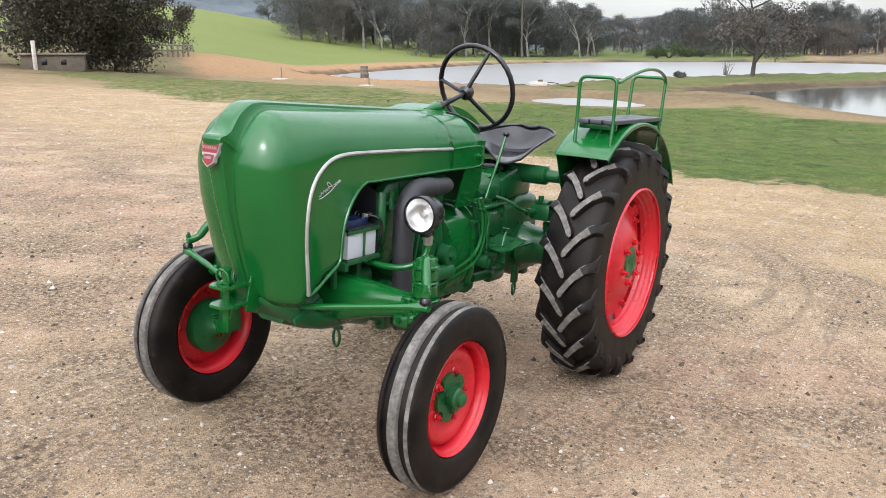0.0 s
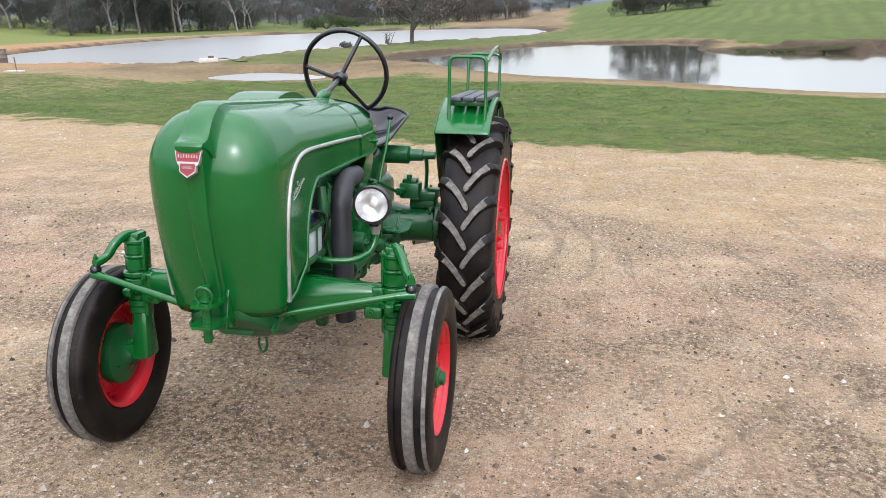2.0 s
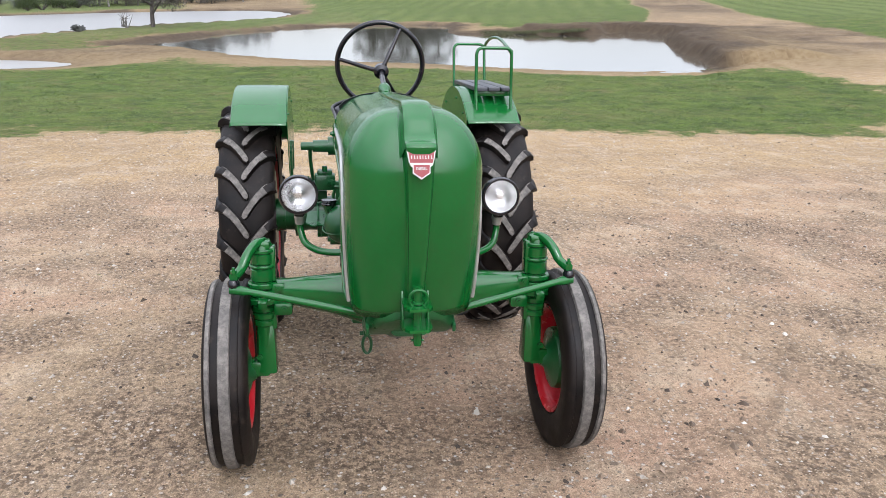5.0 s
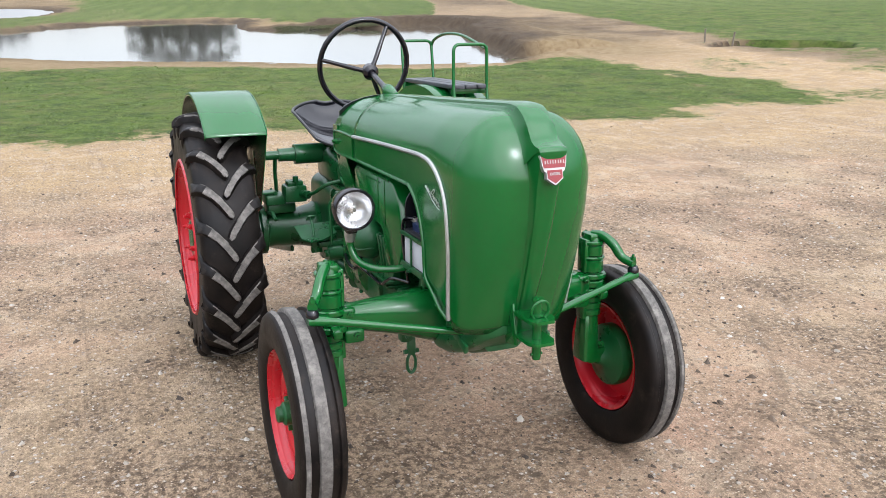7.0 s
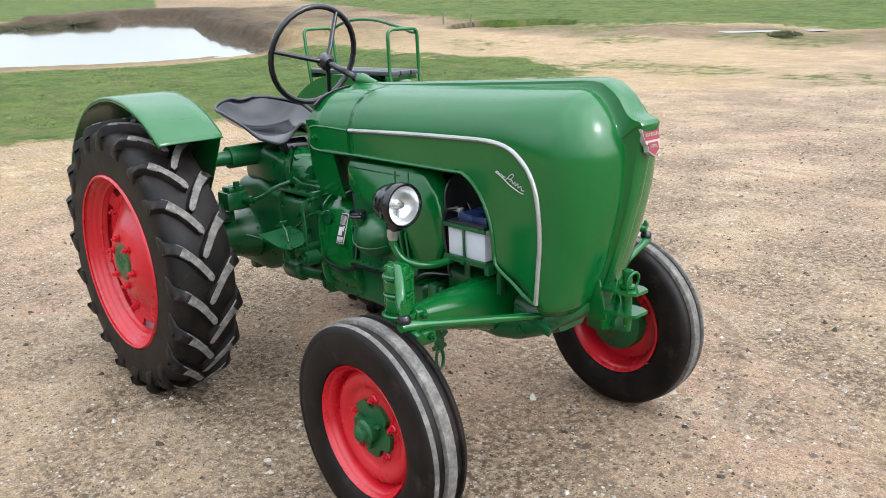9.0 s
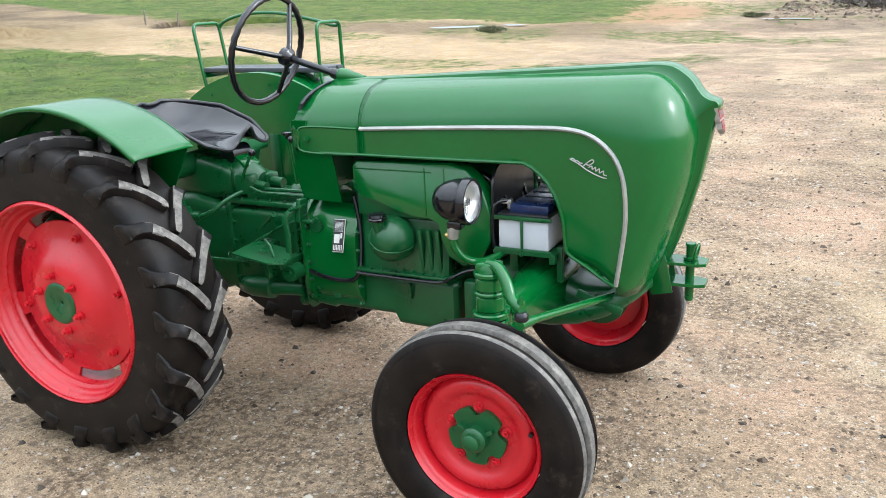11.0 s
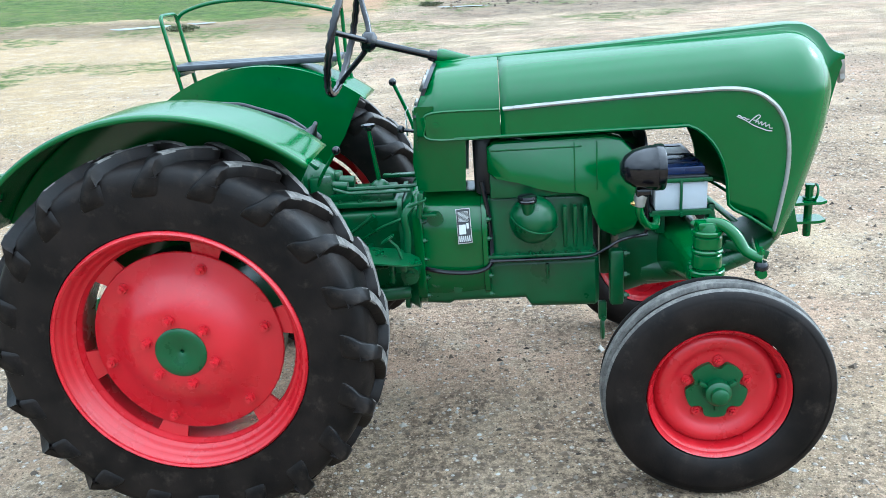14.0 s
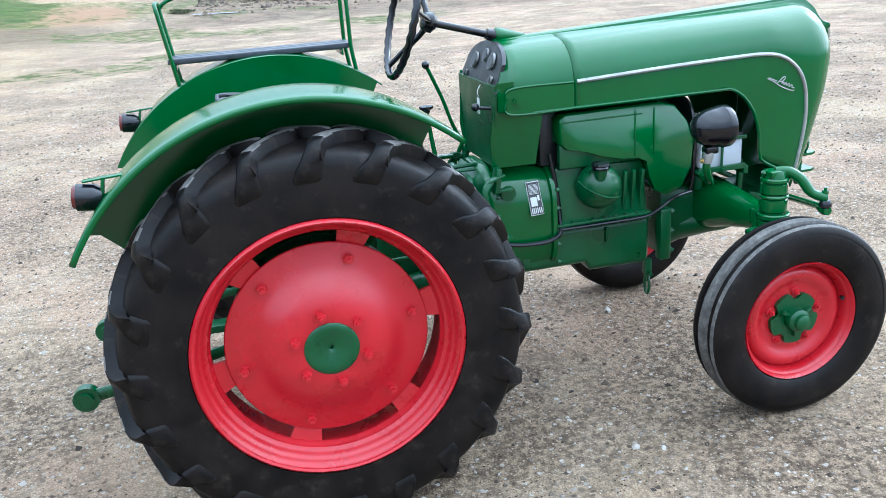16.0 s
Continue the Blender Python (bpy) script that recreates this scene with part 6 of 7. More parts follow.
loft(bm, [rr_section(*q) for q in ((1.44, 0.12, 0.49, 0.59, 0.045), (1.53, 0.14, 0.498, 0.585, 0.042), (1.62, 0.155, 0.504, 0.585, 0.04), (1.72, 0.16, 0.524, 0.602, 0.038), (1.81, 0.158, 0.56, 0.634, 0.036), (1.88, 0.145, 0.604, 0.668, 0.03), (1.925, 0.115, 0.64, 0.69, 0.024), (1.95, 0.06, 0.66, 0.70, 0.018))])
part("front_frame", bm, CAST, tractor, "curved green front frame")
for s in (-1, 1):
    bm = box(BM(), (1.80, s * 0.15, 0.62), (0.16, 0.012, 0.03), Euler((0, radians(18), 0)).to_matrix(), 0.003)
    part("hood_stay", bm, CAST, tractor)
for s in (-1, 1):
    k0 = Vector((1.572, s * 0.512, 0))
    bm = BM()
    lathe(bm, [(0.0, 0.335), (0.022, 0.335), (0.022, 0.36), (0.034, 0.36), (0.034, 0.60), (0.038, 0.605), (0.038, 0.83), (0.03, 0.845), (0.0, 0.848)], k0, "z", 26)
    pin = part("kingpin", bm, GREEN, tractor, "green kingpin post with stacked collars")
    for z, r, hh in ((0.54, 0.041, 0.012), (0.568, 0.043, 0.012), (0.596, 0.047, 0.012), (0.63, 0.066, 0.012), (0.657, 0.053, 0.013), (0.686, 0.056, 0.01), (0.724, 0.045, 0.024), (0.756, 0.049, 0.006), (0.784, 0.044, 0.02), (0.814, 0.048, 0.008)):
        bm = lathe(BM(), [(0.03, -hh), (r - 0.004, -hh), (r, -hh + 0.004), (r, hh - 0.004), (r - 0.004, hh), (0.03, hh)], k0 + Vector((0, 0, z)), "z", 26)
        part("collar", bm, GREEN, pin)
    bm = BM()
    for e in (-1, 1):
        part("flange_ear", box(BM(), k0 + Vector((e * 0.074, 0, 0.632)), (0.05, 0.036, 0.034), Euler((0, e * 0.25, 0)).to_matrix(), 0.01), GREEN, pin)
    box(bm, k0 + Vector((0.0, -s * 0.034, 0.765)), (0.052, 0.026, 0.13), None, 0.006)
    box(bm, k0 + Vector((0.0, -s * 0.03, 0.575)), (0.05, 0.03, 0.12), None, 0.006)
    part("key_plate", bm, GREEN, pin)
    bm = BM()
    box(bm, k0 + Vector((-0.005, -s * 0.005, 0.44)), (0.092, 0.075, 0.2), None, 0.014, taper=(0.7, 0.8))
    box(bm, k0 + Vector((0.005, s * 0.045, 0.362)), (0.065, 0.12, 0.06), None, 0.01)
    rod(bm, k0 + Vector((0.006, s * 0.03, 0.345)), k0 + Vector((0.006, s * 0.13, 0.345)), 0.026)
    bolt(bm, k0 + Vector((0.05, s * 0.02, 0.42)), (1, 0, 0), 0.012, 0.012)
    bolt(bm, k0 + Vector((0.045, s * 0.07, 0.37)), (1, 0, 0), 0.011, 0.012)
    part("stub_axle", bm, GREEN, pin)
    bm = BM()
    box(bm, k0 + Vector((0.0, -s * 0.055, 0.66)), (0.09, 0.05, 0.075), None, 0.012)
    box(bm, k0 + Vector((0.02, -s * 0.07, 0.60)), (0.07, 0.07, 0.05), None, 0.012)
    bolt(bm, k0 + Vector((0.055, -s * 0.075, 0.605)), (1, 0, 0), 0.013, 0.014)
    bolt(bm, k0 + Vector((0.05, -s * 0.055, 0.68)), (1, 0, 0), 0.011, 0.012)
    part("axle_clamp", bm, GREEN, pin)
    bm = BM()
    box(bm, k0 + Vector((0, 0, 0.836)), (0.07, 0.06, 0.026), None, 0.01)
    tube(bm, curve_pts([k0 + Vector((0.0, 0, 0.842)), k0 + Vector((0.035, s * 0.02, 0.842)), k0 + Vector((0.07, s * 0.045, 0.815)), k0 + Vector((0.095, s * 0.066, 0.772)), k0 + Vector((0.125, s * 0.085, 0.755)), k0 + Vector((0.14, s * 0.092, 0.752))], 4), [0.017] * 4 + [0.018] * 8 + [0.0165] * 9, 12)
    bolt(bm, k0 + Vector((-0.035, 0, 0.84)), (-0.6, -s * 0.8, 0), 0.011, 0.01)
    bolt(bm, k0 + Vector((0.135, s * 0.09, 0.765)), (0, 0, 1), 0.011, 0.012)
    arm = part("steering_arm", bm, GREEN, tractor, "curved green steering arm")
    bm = BM()
    lathe(bm, [(0.0, -0.02), (0.014, -0.02), (0.021, -0.012), (0.021, 0.0), (0.015, 0.01), (0.0, 0.01)], k0 + Vector((0.137, s * 0.092, 0.733)), "z", 16)
    part("rubber_boot", bm, BLACK, arm, "black rubber boot")
    bm = BM()
    end = k0 + Vector((0.137, s * 0.092, 0.707))
    tube(bm, [end + Vector((0, s * 0.016, 0.0)), end, end + Vector((0.01, -s * 0.03, -0.002)), end + Vector((0.02, -s * 0.055, -0.003)), Vector((1.84, s * 0.10, 0.635))], [0.015, 0.018, 0.017, 0.0125, 0.0125], 12)
    part("tie_rod", bm, GREEN, tractor, "green steering tie rod")

# front hitch
bm = BM()
for z in (0.744, 0.674):
    plate(bm, [(1.955, -0.045), (2.085, -0.045), (2.112, -0.03), (2.112, 0.03), (2.085, 0.045), (1.955, 0.045)], "z", z - 0.005, z + 0.005)
box(bm, (1.985, 0, 0.709), (0.01, 0.088, 0.075), None, 0.002)
for s in (-1, 1):
    box(bm, (1.965, s * 0.042, 0.70), (0.07, 0.008, 0.13), Euler((0, radians(-12), 0)).to_matrix(), 0.002)
hitch = part("front_hitch", bm, GREEN, tractor, "green front towing hitch")
bm = BM()
lathe(bm, [(0.0, 0.608), (0.012, 0.61), (0.0145, 0.62), (0.0145, 0.75), (0.022, 0.752), (0.022, 0.759), (0.0145, 0.761), (0.0145, 0.796), (0.017, 0.797), (0.017, 0.806), (0.0, 0.809)], (2.058, 0, 0), "z", 18)
rod(bm, (2.058, -0.02, 0.627), (2.058, 0.02, 0.627), 0.004)
hpin = part("hitch_pin", bm, GREEN, hitch)
bm = BM()
ring = [(2.076 + 0.006 * math.sin(a), 0.029 * math.cos(a), 0.772 + 0.031 * math.sin(a)) for a in [k * math.tau / 28 for k in range(30)]]
tube(bm, ring, 0.0048, 8)
part("pin_ring", bm, GREEN, hpin)

# rear drawbar and lower links
for s in (-1, 1):
    bm = BM()
    tube(bm, [(-0.12, s * 0.25, 0.46), (-0.35, s * 0.27, 0.42), (-0.72, s * 0.28, 0.352), (-0.80, s * 0.28, 0.342)], [0.018, 0.02, 0.022, 0.024], 10, flat=0.5)
    rod(bm, (-0.80, s * 0.262, 0.342), (-0.80, s * 0.298, 0.342), 0.042, seg=22)
    rod(bm, (-0.80, s * 0.25, 0.342), (-0.80, s * 0.31, 0.342), 0.024, seg=18)
    part("lower_link", bm, CAST, tractor, "green lower link arm")
bm = BM()
box(bm, (-0.30, 0, 0.40), (0.36, 0.07, 0.03), None, 0.006)
box(bm, (-0.14, 0, 0.43), (0.06, 0.18, 0.09), None, 0.01)
part("drawbar", bm, CAST, tractor)

# joints, covers and fittings on the gearbox
for x, hw, z0, z1 in ((0.235, 0.128, 0.46, 0.84), (0.585, 0.15, 0.44, 0.865)):
    bm = BM()
    loft(bm, [rr_section(x - 0.008, hw, z0, z1, 0.03), rr_section(x + 0.008, hw, z0, z1, 0.03)])
    joint = part("joint_flange", bm, CAST, gearbox)
    for s in (-1, 1):
        for z in (0.52, 0.60, 0.68, 0.76):
            part("joint_bolt", bolt(BM(), (x + 0.008, s * (hw - 0.012), z), (1, 0, 0), 0.009, 0.012), CAST, joint)
for s in (-1, 1):
    bm = lathe(BM(), [(0.0, s * 0.012), (0.062, s * 0.012), (0.07, s * 0.004), (0.07, -s * 0.02), (0.0, -s * 0.02)], (0.41, s * 0.125, 0.64), "y", 28)
    side_plate = part("side_cover", bm, CAST, gearbox)
    for k in range(6):
        a = math.tau * k / 6
        part("cover_bolt", bolt(BM(), (0.41 + 0.055 * math.cos(a), s * 0.135, 0.64 + 0.055 * math.sin(a)), (0, s, 0), 0.007, 0.006), CAST, side_plate)
    bm = tube(BM(), curve_pts([(0.60, s * 0.16, 0.80), (0.5, s * 0.15, 0.76), (0.40, s * 0.14, 0.70), (0.32, s * 0.14, 0.66)], 4), 0.006, 8)
    part("brake_rod", bm, CAST, gearbox)
    bm = box(BM(), (0.665, s * 0.20, 0.86), (0.02, 0.05, 0.09), Euler((0, radians(8), 0)).to_matrix(), 0.004)
    box(bm, (0.69, s * 0.205, 0.82), (0.06, 0.02, 0.012), None, 0.003)
    part("cowl_bracket", bm, CAST, tractor)
    bm = tube(BM(), [(0.40, s * 0.13, 0.745), (0.46, s * 0.15, 0.79), (0.49, s * 0.155, 0.815)], [0.007, 0.007, 0.011], 8)
    part("selector_rod", bm, CAST, gearbox)
    bm = box(BM(), (0.08, s * 0.27, 0.80), (0.10, 0.11, 0.085), None, 0.012)
    box(bm, (0.085, s * 0.27, 0.85), (0.07, 0.08, 0.03), None, 0.01)
    rod(bm, (0.12, s * 0.27, 0.86), (0.12, s * 0.27, 0.89), 0.014)
    rod(bm, (0.12, s * 0.24, 0.80), (0.17, s * 0.22, 0.80), 0.02)
    part("control_valve", bm, CAST, tractor)
    bm = tube(BM(), curve_pts([(0.17, s * 0.22, 0.80), (0.22, s * 0.2, 0.82), (0.26, s * 0.15, 0.86), (0.29, s * 0.09, 0.88)], 5), 0.009, 8)
    part("hydraulic_pipe", bm, CAST, tractor)
    bm = tube(BM(), [(0.05, s * 0.395, 0.70), (0.16, s * 0.40, 0.72), (0.22, s * 0.40, 0.70)], [0.012, 0.011, 0.009], 8)
    part("brake_lever", bm, CAST, tractor)
    # heat-stained elbow and pipes deep in the engine bay
    bm = tube(BM(), curve_pts([(1.22, s * 0.10, 1.02), (1.30, s * 0.12, 1.03), (1.40, s * 0.11, 1.0), (1.45, s * 0.08, 0.9)], 5), 0.016, 10)
    part("fuel_pipe", bm, BLACK, tractor)
# dark sheet added behind the battery in place of the engine bay's shade
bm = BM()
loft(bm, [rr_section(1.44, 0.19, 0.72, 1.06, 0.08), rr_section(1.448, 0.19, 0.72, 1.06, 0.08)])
part("bay_shade_sheet", bm, SATIN, tractor, "dark sheet standing for the shaded void behind the battery")


# ---- trees ----
def leaf_material(name, a, b, c):
    m, n, l, p = nodes_of(name)
    g = n.new("ShaderNodeNewGeometry")
    r = ramp(n, l, g.outputs["Random Per Island"], 0.05, 0.95, a, b)
    e = r.color_ramp.elements.new(0.55)
    e.color = (*c, 1)
    l.new(r.outputs[0], p.inputs["Base Color"])
    p.inputs["Roughness"].default_value = 0.6
    p.inputs["Specular IOR Level"].default_value = 0.3
    return m


# grey-green gum leaves, greyed further by distance haze put into the colour
GUM = leaf_material("gum_leaves", (0.0448, 0.0486, 0.0471), (0.0960, 0.1005, 0.0930), (0.0672, 0.0717, 0.0676))
RUSSET = leaf_material("russet_leaves", (0.0530, 0.0460, 0.0400), (0.1054, 0.0914, 0.0766), (0.0762, 0.0662, 0.0563))
DEEP = leaf_material("dark_leaves", (0.0300, 0.0336, 0.0275), (0.0660, 0.0708, 0.0550), (0.0462, 0.0504, 0.0401))
SHADY = leaf_material("shady_leaves", (0.02, 0.018, 0.01), (0.045, 0.04, 0.022), (0.031, 0.028, 0.016))
FRESH = leaf_material("fresh_leaves", (0.0186, 0.03348, 0.0093), (0.05952, 0.08184, 0.02232), (0.03348, 0.05208, 0.01488))
BLADES = leaf_material("grass_blades", (0.03, 0.068, 0.011), (0.13, 0.175, 0.035), (0.07, 0.115, 0.02))
MARSH = leaf_material("marsh_weeds", (0.031, 0.0372, 0.01488), (0.0992, 0.1023, 0.0434), (0.0589, 0.0651, 0.02604))


def leaves(name, centres, sizes, count, leaf, seed, material, parent):
    """Many small bent leaf sprays spread through clumps."""
    r = np.random.RandomState(seed)
    k = r.randint(0, len(centres), count)
    v = r.randn(count, 3)
    v /= np.linalg.norm(v, axis=1)[:, None]
    rad = r.rand(count) ** 0.62
    c = np.array(centres)[k] + v * rad[:, None] * np.array(sizes)[k] * 1.3
    a = r.randn(count, 3)
    a /= np.linalg.norm(a, axis=1)[:, None]
    b = np.cross(a, r.randn(count, 3))
    b /= np.linalg.norm(b, axis=1)[:, None]
    s = leaf * (0.5 + r.rand(count))[:, None]
    droop = np.array([[0, 0, -0.45]])
    pts = np.stack([c - a * s, c + b * s * 0.5, c + a * s + droop * s, c - b * s * 0.5], 1).reshape(-1, 3)
    me = bpy.data.meshes.new(name)
    me.from_pydata(pts.tolist(), [], np.arange(count * 4).reshape(-1, 4).tolist())
    me.materials.append(material)
    ob = new(name, me)
    ob.parent = parent
    return ob


def make_tree(label, h, spread, seed, count, leaf, bark, foliage, bare=0.35, lean=0.04, at=None, group="", name="tree", skirt=0):
    r = random.Random(seed)
    t = thing(name, label, "tree", at, group)
    bm = BM()
    top = Vector((r.uniform(-1, 1) * lean * h * 2, r.uniform(-1, 1) * lean * h * 2, h * 0.62))
    mid = Vector((r.uniform(-1, 1) * lean * h, r.uniform(-1, 1) * lean * h, h * 0.3))
    stem = curve_pts([(0, 0, -0.3), (mid.x * 0.4, mid.y * 0.4, h * 0.14), mid, top], 4)
    base = h * 0.021
    tube(bm, stem, [base * (1.35 if i == 0 else 1 - 0.7 * i / len(stem)) for i in range(len(stem))], 8)
    cs, ss = [], []
    for k in range(12):
        f = bare + (0.98 - bare) * (k + r.random()) / 12 * 0.75
        p = stem[min(len(stem) - 1, int(f / 0.62 * (len(stem) - 1)))] if f < 0.6 else top
        a = k * 2.4 + r.uniform(-0.5, 0.5)
        reach = spread * (0.45 + 0.55 * r.random()) * (1.15 - abs(f - 0.55))
        e = Vector((p.x + reach * math.cos(a), p.y + reach * math.sin(a), min(h * 0.95, p.z + h * r.uniform(0.1, 0.3))))
        m = (p + e) / 2 + Vector((0, 0, h * r.uniform(-0.03, 0.05)))
        tube(bm, curve_pts([p, m, e], 3), [base * 0.42, base * 0.4, base * 0.34, base * 0.28, base * 0.22, base * 0.16, base * 0.1], 6)
        for _ in range(2):
            q = e + Vector((r.uniform(-1, 1), r.uniform(-1, 1), r.uniform(-0.7, 0.8))) * spread * 0.28
            tube(bm, [m, (m + q) / 2 + Vector((0, 0, 0.05 * h * r.random())), q], [base * 0.2, base * 0.14, base * 0.05], 5)
            cs.append(q)
            w = spread * r.uniform(0.2, 0.36)
            ss.append((w, w, w * r.uniform(0.55, 0.85)))
    for _ in range(5):
        cs.append(top + Vector((r.uniform(-0.4, 0.4) * spread, r.uniform(-0.4, 0.4) * spread, h * r.uniform(0.1, 0.34))))
        w = spread * r.uniform(0.2, 0.34)
        ss.append((w, w, w * 0.75))
    for _ in range(skirt):
        a, q = r.uniform(0, 6.28), r.uniform(0.25, 0.8) * spread
        cs.append(Vector((q * math.cos(a), q * math.sin(a), h * r.uniform(0.06, 0.5))))
        w = spread * r.uniform(0.26, 0.4)
        ss.append((w, w, w * 0.8))
    part("trunk", bm, bark, t)
    leaves("crown", [tuple(c) for c in cs], ss, count, leaf, seed, foliage, t)
    return t


def stand(x, y, turn=0.0, size=1.0):
    return Matrix.Translation((x, y, ground_z(x, y))) @ pose(0, 0, 0, 0, 0, turn) @ Matrix.Scale(size, 4)


def polar(az, r):
    return 3.9 + r * math.cos(radians(az)), 2.1 + r * math.sin(radians(az))


kinds = [make_tree("grey-green gum tree in the far tree belt", 12.5, 4.6, 11, 15000, 0.1, BARK, GUM, 0.2, skirt=6, at=stand(*polar(188.5, 214), 0, 0.9), group="far tree belt"),
         make_tree("tall grey-green gum tree with a pale trunk", 14.0, 4.2, 12, 15000, 0.1, PALE_BARK, GUM, 0.4, at=stand(*polar(204.0, 218), 0, 0.9), group="far tree belt"),
         make_tree("broad russet-tinged gum tree", 11.0, 5.0, 13, 15000, 0.1, BARK, RUSSET, 0.15, skirt=8, at=stand(*polar(211.5, 205), 0, 0.9), group="far tree belt"),
         make_tree("dark rounded gum tree", 10.5, 5.2, 14, 15000, 0.1, BARK, DEEP, 0.1, skirt=10, at=stand(*polar(195.5, 226), 0, 0.9), group="far tree belt"),
         make_tree("slim pale-limbed gum with thin foliage", 13.0, 3.6, 15, 2200, 0.17, PALE_BARK, GUM, 0.4, lean=0.07, at=stand(*polar(216.5, 196)), group="far tree belt")]
rnd = random.Random(21)
az = 184.2
while az < 222.5:
    for far, keep in ((200, 0.7), (216, 0.8), (240, 0.95)):
        if 199.0 < az < 201.6 and rnd.random() < 0.8:
            if far == 240:
                copy_thing(rnd.choice(kinds[:4]), stand(*polar(az, 318 + rnd.uniform(-15, 15)), rnd.uniform(0, 360), rnd.uniform(1.15, 1.4)))
            continue
        if rnd.random() < keep:
            r = far + rnd.uniform(-12, 14) + (30 if az < 187 else 0)
            copy_thing(rnd.choice(kinds), stand(*polar(az + rnd.uniform(-0.5, 0.5), r), rnd.uniform(0, 360), rnd.uniform(0.7, 0.98) * (1 + 0.45 * min(1, max(0, (az - 201) / 8))) * (1 - 0.012 * max(0, az - 213))))
    az += 0.6
for a, r, s in ((222.8, 290, 1.0), (224.0, 296, 0.9), (221.6, 285, 0.85), (181.0, 330, 0.9), (182.3, 320, 0.8), (180.2, 345, 0.75)):
    copy_thing(kinds[0 if s > 0.9 else 3], stand(*polar(a, r), a * 7, s))

dark = make_tree("dense dark windbreak tree on the grassy hill", 9.5, 3.6, 31, 14000, 0.115, BARK, DEEP, 0.06, skirt=10, at=stand(*polar(175.0, 150)), group="windbreak on the hill")
for a, r, s in ((173.6, 152, 1.05), (176.4, 148, 0.95), (172.5, 155, 0.9), (177.4, 151, 0.8)):
    copy_thing(dark, stand(*polar(a, r), a * 11, s))

make_tree("lone gum tree leaning over the lake spit", 10.5, 4.4, 41, 14000, 0.1, BARK, RUSSET, 0.16, lean=0.05, at=stand(-70.8, -14.0, 40, 0.95))
make_tree("leafy dark tree beside the rail fence", 7.2, 2.6, 52, 8000, 0.11, BARK, SHADY, 0.16, skirt=6, at=stand(*polar(230.2, 82), 30, 0.95))
make_tree("dense dark garden tree reaching to the ground", 8.2, 3.9, 53, 34000, 0.078, BARK, SHADY, 0.02, skirt=26, at=stand(*polar(235.7, 53), 10))
make_tree("dense dark garden tree reaching to the ground", 6.5, 2.9, 54, 22000, 0.078, BARK, SHADY, 0.02, skirt=20, at=stand(*polar(233.7, 54), 80))
make_tree("bare-limbed russet tree behind the shed", 9.0, 4.4, 55, 4200, 0.12, PALE_BARK, RUSSET, 0.2, lean=0.1, skirt=4, at=stand(*polar(238.3, 57), 120))
make_tree("bare-limbed russet tree behind the shed", 8.0, 4.0, 56, 4200, 0.12, BARK, RUSSET, 0.14, lean=0.08, skirt=6, at=stand(*polar(241.0, 55), 200))


def shrub(label, w, h, seed, count, leaf, foliage, at, group=""):
    r = random.Random(seed)
    t = thing("shrub", label, "bush", at, group)
    bm = BM()
    cs, ss = [], []
    for k in range(9):
        a = k * 0.7 + r.random()
        q = Vector((w * 0.35 * math.cos(a), w * 0.35 * math.sin(a), h * r.uniform(0.35, 0.8)))
        tube(bm, [(0, 0, -0.05), q * 0.5, q], [0.02 * w, 0.014 * w, 0.005 * w], 5)
        cs.append(tuple(q))
        ss.append((w * 0.22, w * 0.22, h * 0.25))
    part("stems", bm, BARK, t)
    leaves("foliage", cs, ss, count, leaf, seed, foliage, t)
    return t


for a, r, w in ((196.2, 172, 4.5), (197.4, 170, 5.5), (195.4, 174, 4.0), (198.2, 171, 3.5)):
    shrub("fresh green willow bush on the far shore", w, w * 0.55, int(a * 10), 2600, 0.11, FRESH if a > 196 else DEEP, stand(*polar(a, r)), "bushes on the far shore")
shrub("tuft of dull reeds at the spit's end", 0.9, 0.55, 7, 500, 0.1, GUM, stand(-66, -18.8))
shrub("low weeds on the pond's bank", 3.6, 0.3, 8, 6000, 0.035, MARSH, stand(-49.5, 12.4))
shrub("low weeds on the pond's bank", 3.0, 0.26, 9, 5000, 0.035, MARSH, stand(-48.2, 15.4))

for x, y, w, sd in ((2.0, 36.5, 2.2, 61), (4.6, 37.4, 2.8, 62), (7.4, 36.8, 2.4, 63), (10.5, 37.6, 3.0, 64)):
    shrub("low dry scrub on the spoil beyond the yard", w, 0.5, sd, 2200, 0.045, RUSSET, stand(x, y), "scrub on the spoil")
for x, y, sd in ((-1.6, 31.6, 65), (-8.9, 23.3, 66)):
    shrub("green weed clump on the bare ground", 0.9, 0.16, sd, 900, 0.035, MARSH, stand(x, y), "weed clumps")

# dead branch beside the lone tree
fallen = thing("dead_branch", "bleached dead branch lying on the spit", "branch", stand(-72.4, -16.6, 20))
bm = BM()
rb = random.Random(9)
for k in range(9):
    a = rb.uniform(0, math.pi)
    tube(bm, [(0.4 * k - 1.5, 0, 0.1), (0.4 * k - 1.5 + 0.6 * math.cos(a), 0.3 * rb.uniform(-1, 1), 0.5 + 0.5 * rb.random()), (0.4 * k - 1.5 + 1.1 * math.cos(a), 0.5 * rb.uniform(-1, 1), 0.7 + 0.6 * math.sin(a))], [0.05, 0.035, 0.012], 5)
tube(bm, [(-2, 0, 0.12), (0, 0.1, 0.2), (2, 0, 0.1)], [0.06, 0.09, 0.04], 6)
part("branches", bm, PALE_BARK, fallen)

